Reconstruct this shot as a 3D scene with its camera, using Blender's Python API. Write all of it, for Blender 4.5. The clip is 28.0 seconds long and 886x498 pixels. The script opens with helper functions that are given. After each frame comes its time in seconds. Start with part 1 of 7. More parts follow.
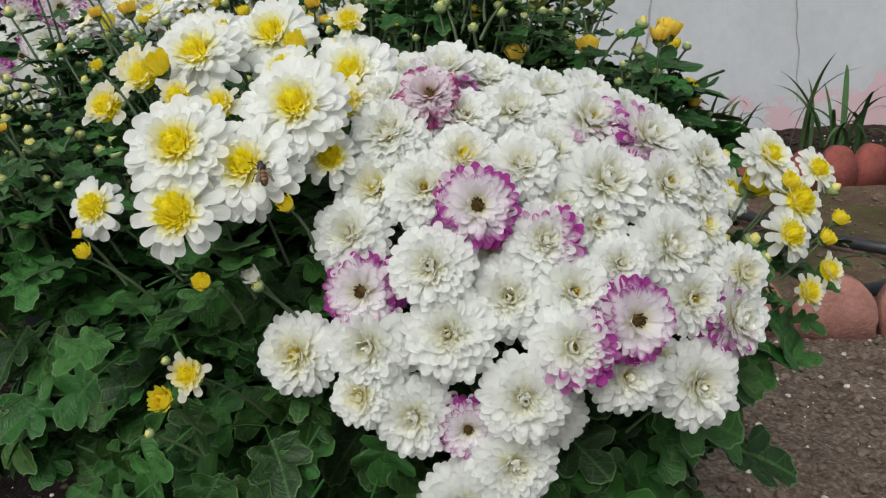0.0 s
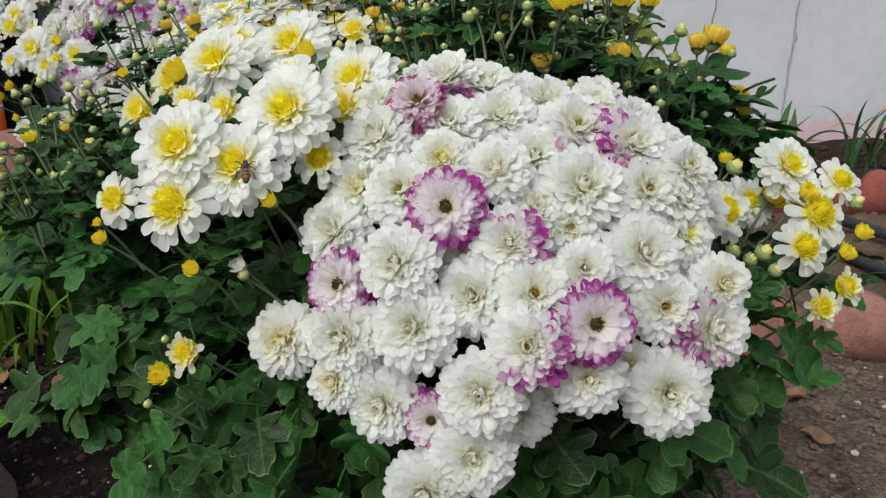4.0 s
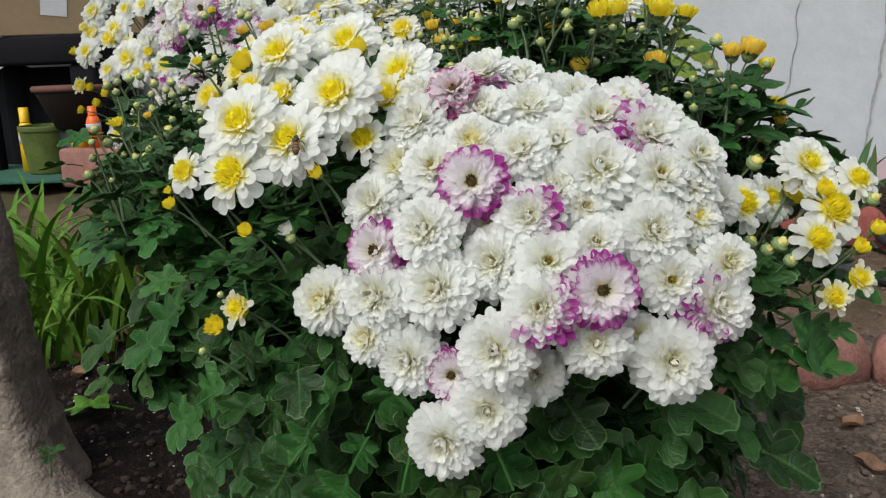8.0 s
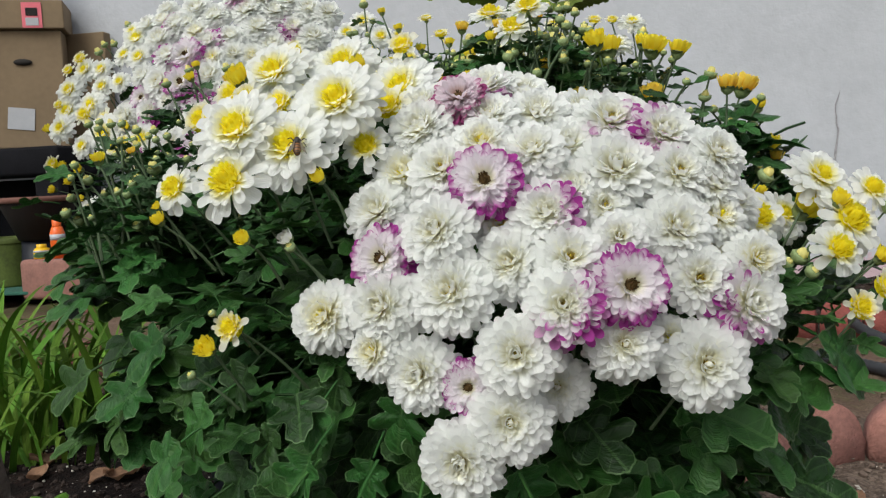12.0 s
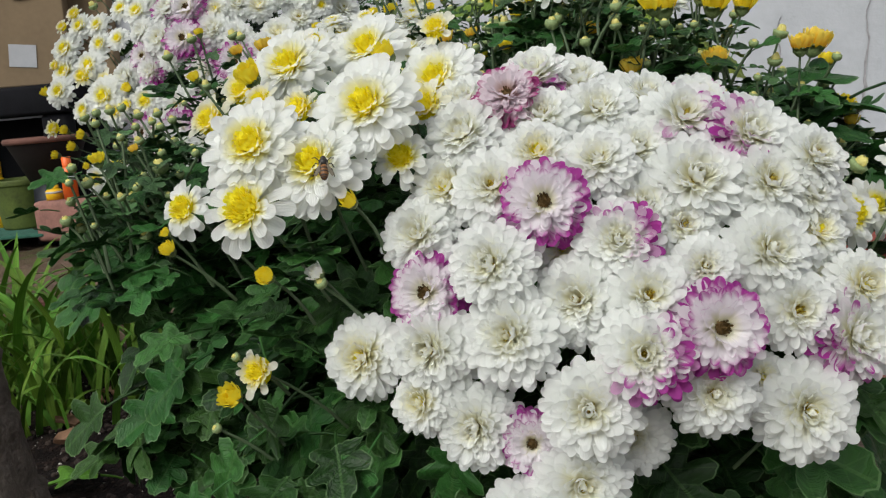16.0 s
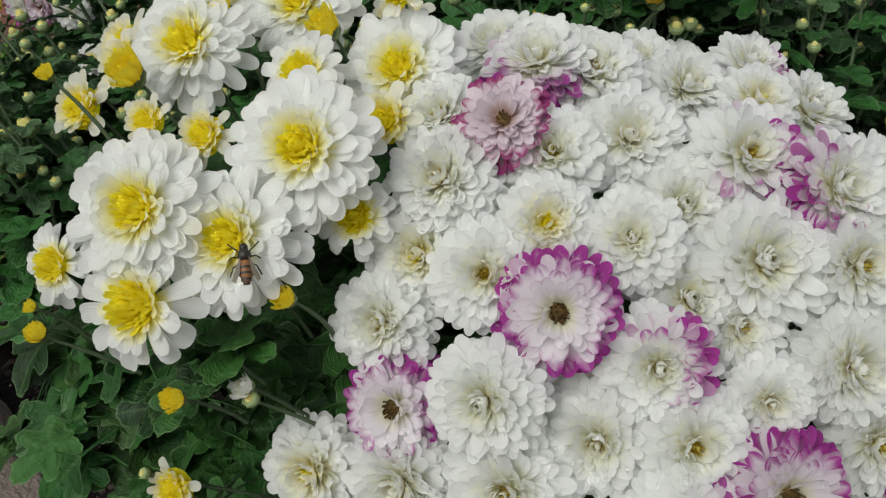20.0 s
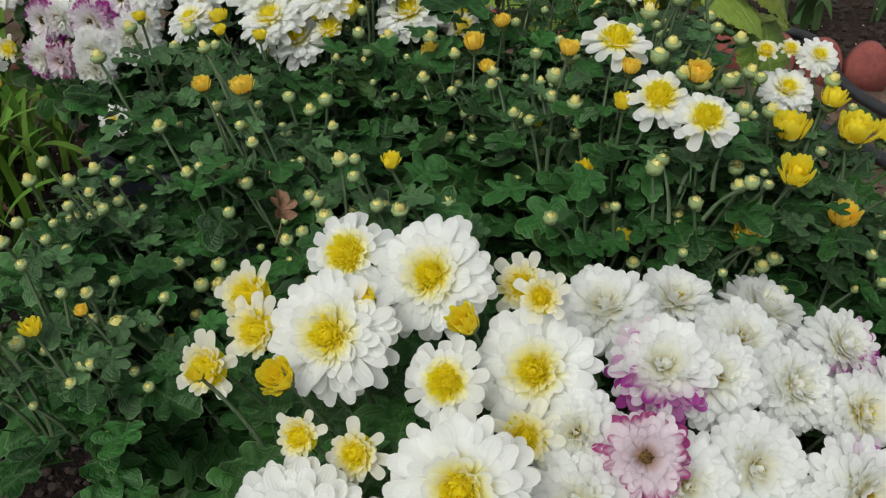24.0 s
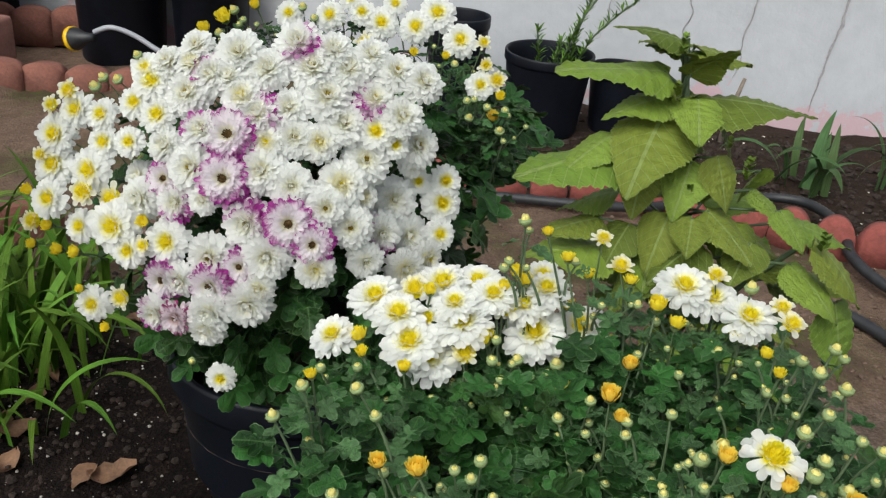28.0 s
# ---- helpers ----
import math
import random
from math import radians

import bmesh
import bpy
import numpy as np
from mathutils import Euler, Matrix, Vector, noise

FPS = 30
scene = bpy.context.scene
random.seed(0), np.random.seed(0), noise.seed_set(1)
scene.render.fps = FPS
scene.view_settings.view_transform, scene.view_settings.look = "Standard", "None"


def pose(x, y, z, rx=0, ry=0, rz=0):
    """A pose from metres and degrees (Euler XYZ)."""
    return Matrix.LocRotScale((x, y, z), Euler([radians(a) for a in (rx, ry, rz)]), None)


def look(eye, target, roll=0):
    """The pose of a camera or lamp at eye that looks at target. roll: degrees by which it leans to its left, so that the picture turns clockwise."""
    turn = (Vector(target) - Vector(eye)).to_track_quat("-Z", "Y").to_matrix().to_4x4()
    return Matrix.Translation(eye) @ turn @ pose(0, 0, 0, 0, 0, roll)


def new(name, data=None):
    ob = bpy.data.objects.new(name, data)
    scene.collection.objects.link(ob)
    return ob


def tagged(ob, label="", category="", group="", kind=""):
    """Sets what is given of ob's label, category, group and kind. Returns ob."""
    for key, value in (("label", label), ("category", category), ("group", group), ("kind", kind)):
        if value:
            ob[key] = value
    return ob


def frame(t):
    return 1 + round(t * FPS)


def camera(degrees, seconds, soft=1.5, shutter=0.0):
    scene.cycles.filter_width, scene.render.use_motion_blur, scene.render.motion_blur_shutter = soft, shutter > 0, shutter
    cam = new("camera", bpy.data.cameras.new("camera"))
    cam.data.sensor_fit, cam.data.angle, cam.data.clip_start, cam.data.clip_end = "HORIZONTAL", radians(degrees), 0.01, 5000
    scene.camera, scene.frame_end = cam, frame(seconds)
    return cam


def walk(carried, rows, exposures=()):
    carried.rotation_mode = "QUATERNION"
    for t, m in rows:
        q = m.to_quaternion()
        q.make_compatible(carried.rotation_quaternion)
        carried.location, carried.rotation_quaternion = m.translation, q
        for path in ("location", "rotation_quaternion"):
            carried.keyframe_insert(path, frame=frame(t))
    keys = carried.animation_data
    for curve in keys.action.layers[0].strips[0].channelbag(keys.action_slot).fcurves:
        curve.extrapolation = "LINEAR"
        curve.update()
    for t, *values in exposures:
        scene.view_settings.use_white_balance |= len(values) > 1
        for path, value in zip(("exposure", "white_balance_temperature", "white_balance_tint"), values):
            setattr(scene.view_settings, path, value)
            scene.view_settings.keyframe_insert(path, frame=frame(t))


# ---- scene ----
cam = camera(54.9, 28.0, soft=1.25)
PATH = [
    (0.0, -0.0024, -0.0002, 0.5703, 73.948, 2.453, -0.126),
    (0.5, 0.0059, 0.0005, 0.5698, 74.354, 2.451, 0.429),
    (1.0, 0.0251, -0.0006, 0.5657, 74.023, 2.728, 2.821),
    (1.5, 0.0402, 0.0037, 0.5615, 73.993, 3.046, 4.362),
    (2.0, 0.0507, 0.0050, 0.5607, 74.190, 2.974, 5.442),
    (2.5, 0.0598, 0.0010, 0.5603, 73.989, 2.623, 6.331),
    (4.5, 0.0919, -0.0206, 0.5695, 75.454, 3.130, 11.108),
    (5.0, 0.1015, -0.0272, 0.5682, 76.052, 2.902, 12.297),
    (5.5, 0.1051, -0.0275, 0.5689, 76.450, 2.457, 13.289),
    (6.0, 0.1060, -0.0234, 0.5694, 76.775, 2.317, 14.066),
    (6.5, 0.1052, -0.0252, 0.5661, 77.201, 2.266, 14.747),
    (7.0, 0.1065, -0.0316, 0.5634, 77.357, 2.414, 15.317),
    (7.5, 0.1117, -0.0476, 0.5611, 77.091, 2.422, 15.413),
    (8.0, 0.1179, -0.0575, 0.5450, 77.395, 2.094, 15.307),
    (8.5, 0.1169, -0.0647, 0.5283, 77.957, 1.766, 14.996),
    (9.0, 0.1059, -0.0680, 0.5121, 78.570, 1.687, 14.660),
    (9.5, 0.1025, -0.0679, 0.4985, 79.207, 1.934, 14.316),
    (10.0, 0.1066, -0.0640, 0.4973, 80.463, 1.994, 13.732),
    (10.5, 0.1029, -0.0631, 0.4933, 83.307, 2.496, 13.786),
    (11.0, 0.0984, -0.0617, 0.4856, 84.286, 2.590, 13.444),
    (11.5, 0.0913, -0.0484, 0.4773, 84.820, 2.734, 12.621),
    (12.0, 0.0865, -0.0447, 0.4815, 85.268, 2.810, 12.810),
    (12.5, 0.0827, -0.0434, 0.4861, 85.569, 2.740, 13.093),
    (14.5, 0.0808, -0.0352, 0.5021, 85.099, 3.619, 13.722),
    (15.0, 0.0748, -0.0234, 0.5115, 83.271, 3.898, 13.739),
    (15.5, 0.0656, -0.0064, 0.5204, 81.952, 4.249, 13.667),
    (16.0, 0.0576, 0.0166, 0.5300, 79.614, 4.813, 13.478),
    (16.5, 0.0514, 0.0317, 0.5457, 77.809, 5.043, 13.476),
    (17.0, 0.0427, 0.0474, 0.5533, 76.247, 4.883, 13.544),
    (17.5, 0.0332, 0.0677, 0.5574, 73.783, 5.112, 13.250),
    (18.0, 0.0213, 0.0885, 0.5667, 70.677, 4.752, 13.129),
    (18.5, 0.0206, 0.1089, 0.5772, 68.637, 4.861, 12.704),
    (19.0, 0.0214, 0.1307, 0.5890, 66.303, 4.282, 11.486),
    (19.5, 0.0179, 0.1452, 0.6061, 64.302, 3.787, 10.474),
    (20.0, 0.0228, 0.1557, 0.6222, 62.600, 3.823, 9.782),
    (20.5, 0.0158, 0.1570, 0.6294, 61.279, 3.704, 8.542),
    (22.5, -0.0095, 0.1817, 0.6717, 56.951, 0.861, 8.037),
    (23.0, -0.0216, 0.1904, 0.6932, 57.635, -0.015, 8.178),
    (23.5, -0.0337, 0.1996, 0.7211, 58.195, -0.916, 8.138),
    (24.0, -0.0549, 0.2009, 0.7443, 58.879, -1.510, 8.322),
    (24.5, -0.0758, 0.2058, 0.7763, 58.877, -2.125, 8.415),
    (25.0, -0.0903, 0.2160, 0.7999, 58.516, -2.348, 8.579),
    (25.5, -0.1145, 0.2200, 0.8339, 59.785, -2.822, 7.852),
    (26.0, -0.1509, 0.2293, 0.8673, 61.276, -3.285, 8.134),
    (26.5, -0.1624, 0.2314, 0.8785, 61.744, -3.885, 8.553),
    (27.0, -0.1667, 0.2382, 0.8970, 63.324, -4.201, 8.533),
    (27.5, -0.1739, 0.2355, 0.9041, 64.340, -4.349, 8.503),
    (28.0, -0.1755, 0.2332, 0.9045, 64.771, -4.648, 8.672),
]
walk(cam, [(t, pose(x, y, z, rx, ry, rz)) for t, x, y, z, rx, ry, rz in PATH], [(0.0, 0.27), (2.5, 0.33), (6.0, 0.38), (9.0, 0.43), (12.5, 0.44), (16.0, 0.34), (18.0, 0.20), (20.0, 0.06), (22.5, 0.04), (23.5, 0.09), (24.5, 0.28), (25.2, 0.42), (26.0, 0.54), (28.0, 0.57)])

# ---- light: bright overcast day ----
world = bpy.data.worlds.new("overcast_sky")
scene.world = world
world.use_nodes = True
wn = world.node_tree.nodes
sky = wn.new("ShaderNodeTexSky")
sky.sky_type, sky.sun_disc = "NISHITA", False
sky.sun_elevation, sky.sun_rotation = radians(48), radians(200)
sky.dust_density, sky.air_density = 3.0, 1.0
grey = wn.new("ShaderNodeHueSaturation")
grey.inputs["Saturation"].default_value = 0.35
world.node_tree.links.new(sky.outputs[0], grey.inputs["Color"])
world.node_tree.links.new(grey.outputs[0], wn["Background"].inputs["Color"])
wn["Background"].inputs["Strength"].default_value = 0.105
sun = new("sun", bpy.data.lights.new("sun", "SUN"))
sun.data.energy, sun.data.angle, sun.data.color = 1.5, radians(35), (0.955, 0.98, 0.92)
sun.matrix_world = look((-1.0, -2.7, 3.2), (0, 0, 0))


# ---- materials ----
def mat(name, colour, rough=0.6, metal=0.0, vary=0.15, scale=30.0, bump=0.0, bump_scale=200.0, spec=0.5, colour2=None, through_light=0.0, rand=0.0):
    """Plain surface: two scales of variation, fine relief, some gloss."""
    m = bpy.data.materials.new(name)
    m.use_nodes = True
    nt = m.node_tree
    n, l = nt.nodes, nt.links
    b = n["Principled BSDF"]
    b.inputs["Roughness"].default_value = rough
    b.inputs["Metallic"].default_value = metal
    b.inputs["Specular IOR Level"].default_value = spec
    co = n.new("ShaderNodeTexCoord")
    big, fine = n.new("ShaderNodeTexNoise"), n.new("ShaderNodeTexNoise")
    big.inputs["Scale"].default_value, fine.inputs["Scale"].default_value = scale, scale * 7
    big.inputs["Detail"].default_value = fine.inputs["Detail"].default_value = 4
    l.new(co.outputs["Object"], big.inputs["Vector"])
    l.new(co.outputs["Object"], fine.inputs["Vector"])
    mixf = n.new("ShaderNodeMix")
    mixf.inputs["Factor"].default_value = 0.4
    l.new(big.outputs["Fac"], mixf.inputs["A"])
    l.new(fine.outputs["Fac"], mixf.inputs["B"])
    ramp = n.new("ShaderNodeValToRGB")
    ramp.color_ramp.elements[0].position, ramp.color_ramp.elements[1].position = 0.33, 0.67
    lo = colour2 or tuple(c * (1 - vary) for c in colour)
    hi = colour if colour2 else tuple(min(1.0, c * (1 + vary)) for c in colour)
    ramp.color_ramp.elements[0].color, ramp.color_ramp.elements[1].color = (*lo, 1), (*hi, 1)
    l.new(mixf.outputs["Result"], ramp.inputs["Fac"])
    out = ramp.outputs["Color"]
    if rand:
        info, hsv, mr = n.new("ShaderNodeObjectInfo"), n.new("ShaderNodeHueSaturation"), n.new("ShaderNodeMapRange")
        mr.inputs["To Min"].default_value, mr.inputs["To Max"].default_value = 1 - rand, 1 + rand
        l.new(info.outputs["Random"], mr.inputs["Value"])
        l.new(mr.outputs["Result"], hsv.inputs["Value"])
        l.new(out, hsv.inputs["Color"])
        out = hsv.outputs["Color"]
    l.new(out, b.inputs["Base Color"])
    if through_light:
        b.inputs["Subsurface Weight"].default_value = 0.0
        tr, ms = n.new("ShaderNodeBsdfTranslucent"), n.new("ShaderNodeMixShader")
        ms.inputs["Fac"].default_value = through_light
        l.new(out, tr.inputs["Color"])
        l.new(b.outputs[0], ms.inputs[1])
        l.new(tr.outputs[0], ms.inputs[2])
        l.new(ms.outputs[0], n["Material Output"].inputs["Surface"])
    if bump:
        bn, bt = n.new("ShaderNodeBump"), n.new("ShaderNodeTexNoise")
        bt.inputs["Scale"].default_value, bt.inputs["Detail"].default_value = bump_scale, 6
        bn.inputs["Strength"].default_value, bn.inputs["Distance"].default_value = bump, 0.006
        l.new(co.outputs["Object"], bt.inputs["Vector"])
        l.new(bt.outputs["Fac"], bn.inputs["Height"])
        l.new(bn.outputs[0], b.inputs["Normal"])
    return m


def petal_mat(name, base, tip, margin=None, margin_from=0.55, share=1.0, base_to=0.35, glow=0.48):
    """Petal: base colour near the heart, tip colour outwards, fine lengthwise veins, and a coloured margin on a share of the petals."""
    m = bpy.data.materials.new(name)
    m.use_nodes = True
    n, l = m.node_tree.nodes, m.node_tree.links
    b = n["Principled BSDF"]
    b.inputs["Roughness"].default_value = 0.55
    b.inputs["Specular IOR Level"].default_value = 0.25
    uv, uv2 = n.new("ShaderNodeUVMap"), n.new("ShaderNodeUVMap")
    uv.uv_map, uv2.uv_map = "along", "which"
    s1, s2 = n.new("ShaderNodeSeparateXYZ"), n.new("ShaderNodeSeparateXYZ")
    l.new(uv.outputs[0], s1.inputs[0])
    l.new(uv2.outputs[0], s2.inputs[0])
    mr = n.new("ShaderNodeMapRange")
    mr.inputs["From Min"].default_value, mr.inputs["From Max"].default_value = 0.05, base_to
    l.new(s1.outputs["Y"], mr.inputs["Value"])
    inner = n.new("ShaderNodeMath")
    inner.operation = "MULTIPLY_ADD"
    inner.inputs[1].default_value, inner.inputs[2].default_value = 0.75, base_to
    l.new(s2.outputs["X"], inner.inputs[0])
    l.new(inner.outputs[0], mr.inputs["From Max"])
    mix = n.new("ShaderNodeMix")
    mix.data_type = "RGBA"
    mix.inputs["A"].default_value, mix.inputs["B"].default_value = (*base, 1), (*tip, 1)
    l.new(mr.outputs["Result"], mix.inputs["Factor"])
    out = mix.outputs["Result"]
    if margin:
        def mth(op, p, q, r=None):
            k = n.new("ShaderNodeMath")
            k.operation = op
            for i, v in enumerate((p, q, r)):
                if v is None:
                    continue
                if isinstance(v, (int, float)):
                    k.inputs[i].default_value = v
                else:
                    l.new(v, k.inputs[i])
            return k.outputs[0]

        def soft(v, lo, hi):
            k = n.new("ShaderNodeMapRange")
            k.interpolation_type = "SMOOTHSTEP"
            k.inputs["From Min"].default_value, k.inputs["From Max"].default_value = lo, hi
            l.new(v, k.inputs["Value"])
            return k.outputs["Result"]

        # stain creeps in from the tip and the two side edges, more on some petals than on others
        co, nz = n.new("ShaderNodeTexCoord"), n.new("ShaderNodeTexNoise")
        nz.inputs["Scale"].default_value, nz.inputs["Detail"].default_value = 4.0, 4
        l.new(co.outputs["Object"], nz.inputs["Vector"])
        side = mth("ABSOLUTE", mth("SUBTRACT", mth("MULTIPLY_ADD", s2.outputs["Y"], -7.0, s1.outputs["X"]), 0.5), 0)
        reach = mth("MULTIPLY_ADD", side, 0.36, s1.outputs["Y"])
        reach = mth("MULTIPLY_ADD", nz.outputs["Fac"], 0.5, reach)
        reach = mth("MULTIPLY_ADD", s2.outputs["X"], -1.1, reach)
        edge = soft(reach, margin_from + 0.18, margin_from + 0.62)
        pick = soft(s2.outputs["Y"], share + 0.12, share - 0.12)
        mix2 = n.new("ShaderNodeMix")
        mix2.data_type = "RGBA"
        mix2.inputs["B"].default_value = (*margin, 1)
        l.new(mth("MULTIPLY", edge, pick), mix2.inputs["Factor"])
        l.new(out, mix2.inputs["A"])
        out = mix2.outputs["Result"]
    l.new(out, b.inputs["Base Color"])
    wave, bn, co2 = n.new("ShaderNodeTexWave"), n.new("ShaderNodeBump"), n.new("ShaderNodeMapping")
    wave.inputs["Scale"].default_value, wave.inputs["Distortion"].default_value = 2.2, 1.0
    co2.inputs["Scale"].default_value = (1.0, 0.15, 1.0)
    l.new(uv.outputs[0], co2.inputs["Vector"])
    l.new(co2.outputs[0], wave.inputs["Vector"])
    bn.inputs["Strength"].default_value, bn.inputs["Distance"].default_value = 0.25, 0.02
    l.new(wave.outputs["Fac"], bn.inputs["Height"])
    l.new(bn.outputs[0], b.inputs["Normal"])
    tr, ms = n.new("ShaderNodeBsdfTranslucent"), n.new("ShaderNodeMixShader")
    ms.inputs["Fac"].default_value = glow
    l.new(out, tr.inputs["Color"])
    l.new(b.outputs[0], ms.inputs[1])
    l.new(tr.outputs[0], ms.inputs[2])
    l.new(ms.outputs[0], n["Material Output"].inputs["Surface"])
    return m


def leaf_mat(name, colour, rim, vein, rough=0.5, veins=True, rand=0.3, ribs=5.0, relief=0.5, mottle=0.3, vein_mix=0.34, gloss=0.14):
    """Leaf blade: pale thin rim, lighter midrib and side veins, mottling, waxy sheen."""
    m = bpy.data.materials.new(name)
    m.use_nodes = True
    n, l = m.node_tree.nodes, m.node_tree.links
    b = n["Principled BSDF"]
    b.inputs["Roughness"].default_value = rough
    b.inputs["Specular IOR Level"].default_value = gloss
    uv, uv2 = n.new("ShaderNodeUVMap"), n.new("ShaderNodeUVMap")
    uv.uv_map, uv2.uv_map = "along", "which"
    s1, s2 = n.new("ShaderNodeSeparateXYZ"), n.new("ShaderNodeSeparateXYZ")
    l.new(uv.outputs[0], s1.inputs[0])
    l.new(uv2.outputs[0], s2.inputs[0])
    nz = n.new("ShaderNodeTexNoise")
    nz.inputs["Scale"].default_value, nz.inputs["Detail"].default_value = 5, 5
    grain = n.new("ShaderNodeVectorMath")
    grain.operation = "ADD"
    l.new(uv.outputs[0], grain.inputs[0])
    l.new(uv2.outputs[0], grain.inputs[1])
    l.new(grain.outputs[0], nz.inputs["Vector"])
    ramp = n.new("ShaderNodeValToRGB")
    ramp.color_ramp.elements[0].position, ramp.color_ramp.elements[1].position = 0.3, 0.72
    ramp.color_ramp.elements[0].color = (*[c * (1 - mottle) for c in colour], 1)
    ramp.color_ramp.elements[1].color = (*[c * (1 + mottle) for c in colour], 1)
    l.new(nz.outputs["Fac"], ramp.inputs["Fac"])
    info, hsv, mr = n.new("ShaderNodeObjectInfo"), n.new("ShaderNodeHueSaturation"), n.new("ShaderNodeMapRange")
    mr.inputs["To Min"].default_value, mr.inputs["To Max"].default_value = 1 - rand, 1 + rand * 1.2
    l.new(mr.outputs["Result"], hsv.inputs["Value"])
    hue = n.new("ShaderNodeMapRange")
    hue.inputs["To Min"].default_value, hue.inputs["To Max"].default_value = 0.512, 0.475
    l.new(info.outputs["Random"], hue.inputs["Value"])
    l.new(hue.outputs["Result"], hsv.inputs["Hue"])
    l.new(ramp.outputs[0], hsv.inputs["Color"])
    geo = n.new("ShaderNodeNewGeometry")

    def mth(op, a, bb=None, c=None):
        k = n.new("ShaderNodeMath")
        k.operation = op
        for i, v in enumerate((a, bb, c)):
            if v is None:
                continue
            if isinstance(v, (int, float)):
                k.inputs[i].default_value = v
            else:
                l.new(v, k.inputs[i])
        return k.outputs[0]

    l.new(mth("FRACT", mth("ADD", info.outputs["Random"], geo.outputs["Random Per Island"])), mr.inputs["Value"])
    ax = mth("ABSOLUTE", s1.outputs["X"])
    mid = mth("LESS_THAN", ax, 0.018)
    side = mth("FRACT", mth("MULTIPLY", mth("SUBTRACT", s1.outputs["Y"], mth("MULTIPLY", ax, 0.8)), ribs))
    side = mth("LESS_THAN", mth("ABSOLUTE", mth("SUBTRACT", side, 0.5)), 0.045)
    line = mth("MAXIMUM", mid, mth("MULTIPLY", side, 0.6))
    mv = n.new("ShaderNodeMix")
    mv.data_type = "RGBA"
    mv.inputs["B"].default_value = (*vein, 1)
    l.new(mth("MULTIPLY", line, vein_mix if veins else 0.0), mv.inputs["Factor"])
    l.new(hsv.outputs[0], mv.inputs["A"])
    mrim = n.new("ShaderNodeMix")
    mrim.data_type = "RGBA"
    mrim.inputs["B"].default_value = (*rim, 1)
    l.new(mth("MULTIPLY", mth("GREATER_THAN", s2.outputs["X"], 0.96), 0.5), mrim.inputs["Factor"])
    l.new(mv.outputs["Result"], mrim.inputs["A"])
    out = mrim.outputs["Result"]
    l.new(out, b.inputs["Base Color"])
    bn = n.new("ShaderNodeBump")
    bn.inputs["Strength"].default_value, bn.inputs["Distance"].default_value = relief, 0.006
    quilt = n.new("ShaderNodeTexNoise")
    quilt.inputs["Scale"].default_value, quilt.inputs["Detail"].default_value = 13, 3
    l.new(grain.outputs[0], quilt.inputs["Vector"])
    l.new(mth("SUBTRACT", mth("MULTIPLY_ADD", nz.outputs["Fac"], 0.5, mth("MULTIPLY", quilt.outputs["Fac"], 0.35)), mth("MULTIPLY", line, 0.5)), bn.inputs["Height"])
    l.new(bn.outputs[0], b.inputs["Normal"])
    tr, ms = n.new("ShaderNodeBsdfTranslucent"), n.new("ShaderNodeMixShader")
    ms.inputs["Fac"].default_value = 0.08
    l.new(out, tr.inputs["Color"])
    l.new(b.outputs[0], ms.inputs[1])
    l.new(tr.outputs[0], ms.inputs[2])
    l.new(ms.outputs[0], n["Material Output"].inputs["Surface"])
    return m


WHITE, CREAM = (0.945, 0.955, 0.935), (0.96, 0.935, 0.72)
MAGENTA = (0.47, 0.062, 0.37)
M_WHITE = petal_mat("white_petal", CREAM, WHITE, base_to=0.44, glow=0.60)
M_WHITE_WARM = petal_mat("cream_petal", (0.96, 0.90, 0.50), WHITE, base_to=0.52, glow=0.60)
M_TINGED = petal_mat("tinged_petal", CREAM, WHITE, MAGENTA, 0.31, 0.36, base_to=0.42, glow=0.58)
M_PURPLE = petal_mat("magenta_edged_petal", (0.90, 0.88, 0.66), (0.94, 0.91, 0.93), MAGENTA, 0.50, 0.78, base_to=0.25, glow=0.58)
M_FADED = petal_mat("faded_petal", (0.50, 0.28, 0.20), (0.86, 0.78, 0.82), (0.38, 0.05, 0.20), 0.50, 0.5, base_to=0.25)
M_DAISY = petal_mat("daisy_petal", (0.98, 0.90, 0.08), WHITE, base_to=0.36, glow=0.60)
M_YOUNG = petal_mat("young_petal", (0.98, 0.87, 0.03), (0.96, 0.95, 0.84), base_to=0.36, glow=0.60)
M_FLORET = petal_mat("yellow_floret", (0.98, 0.87, 0.02), (0.99, 0.92, 0.08), base_to=0.35, glow=0.70)
M_BUDPETAL = petal_mat("bud_petal", (0.98, 0.82, 0.02), (0.98, 0.88, 0.08), base_to=0.6, glow=0.60)
M_ORANGE = petal_mat("orange_bud_petal", (1.0, 0.66, 0.015), (1.0, 0.84, 0.16), base_to=0.6, glow=0.60)
M_PALEBUD = petal_mat("pale_bud_petal", (0.80, 0.76, 0.14), (0.93, 0.87, 0.36), base_to=0.6)
M_BROWN = mat("brown_heart", (0.10, 0.055, 0.01), 0.8, scale=3)
M_GOLD = petal_mat("golden_heart", (0.42, 0.28, 0.02), (0.85, 0.74, 0.18), base_to=0.6)
M_LEAF = leaf_mat("mum_leaf", (0.0215, 0.073, 0.0145), (0.13, 0.225, 0.09), (0.070, 0.150, 0.042), rough=0.42, rand=0.55, relief=0.55, vein_mix=0.42, gloss=0.24)
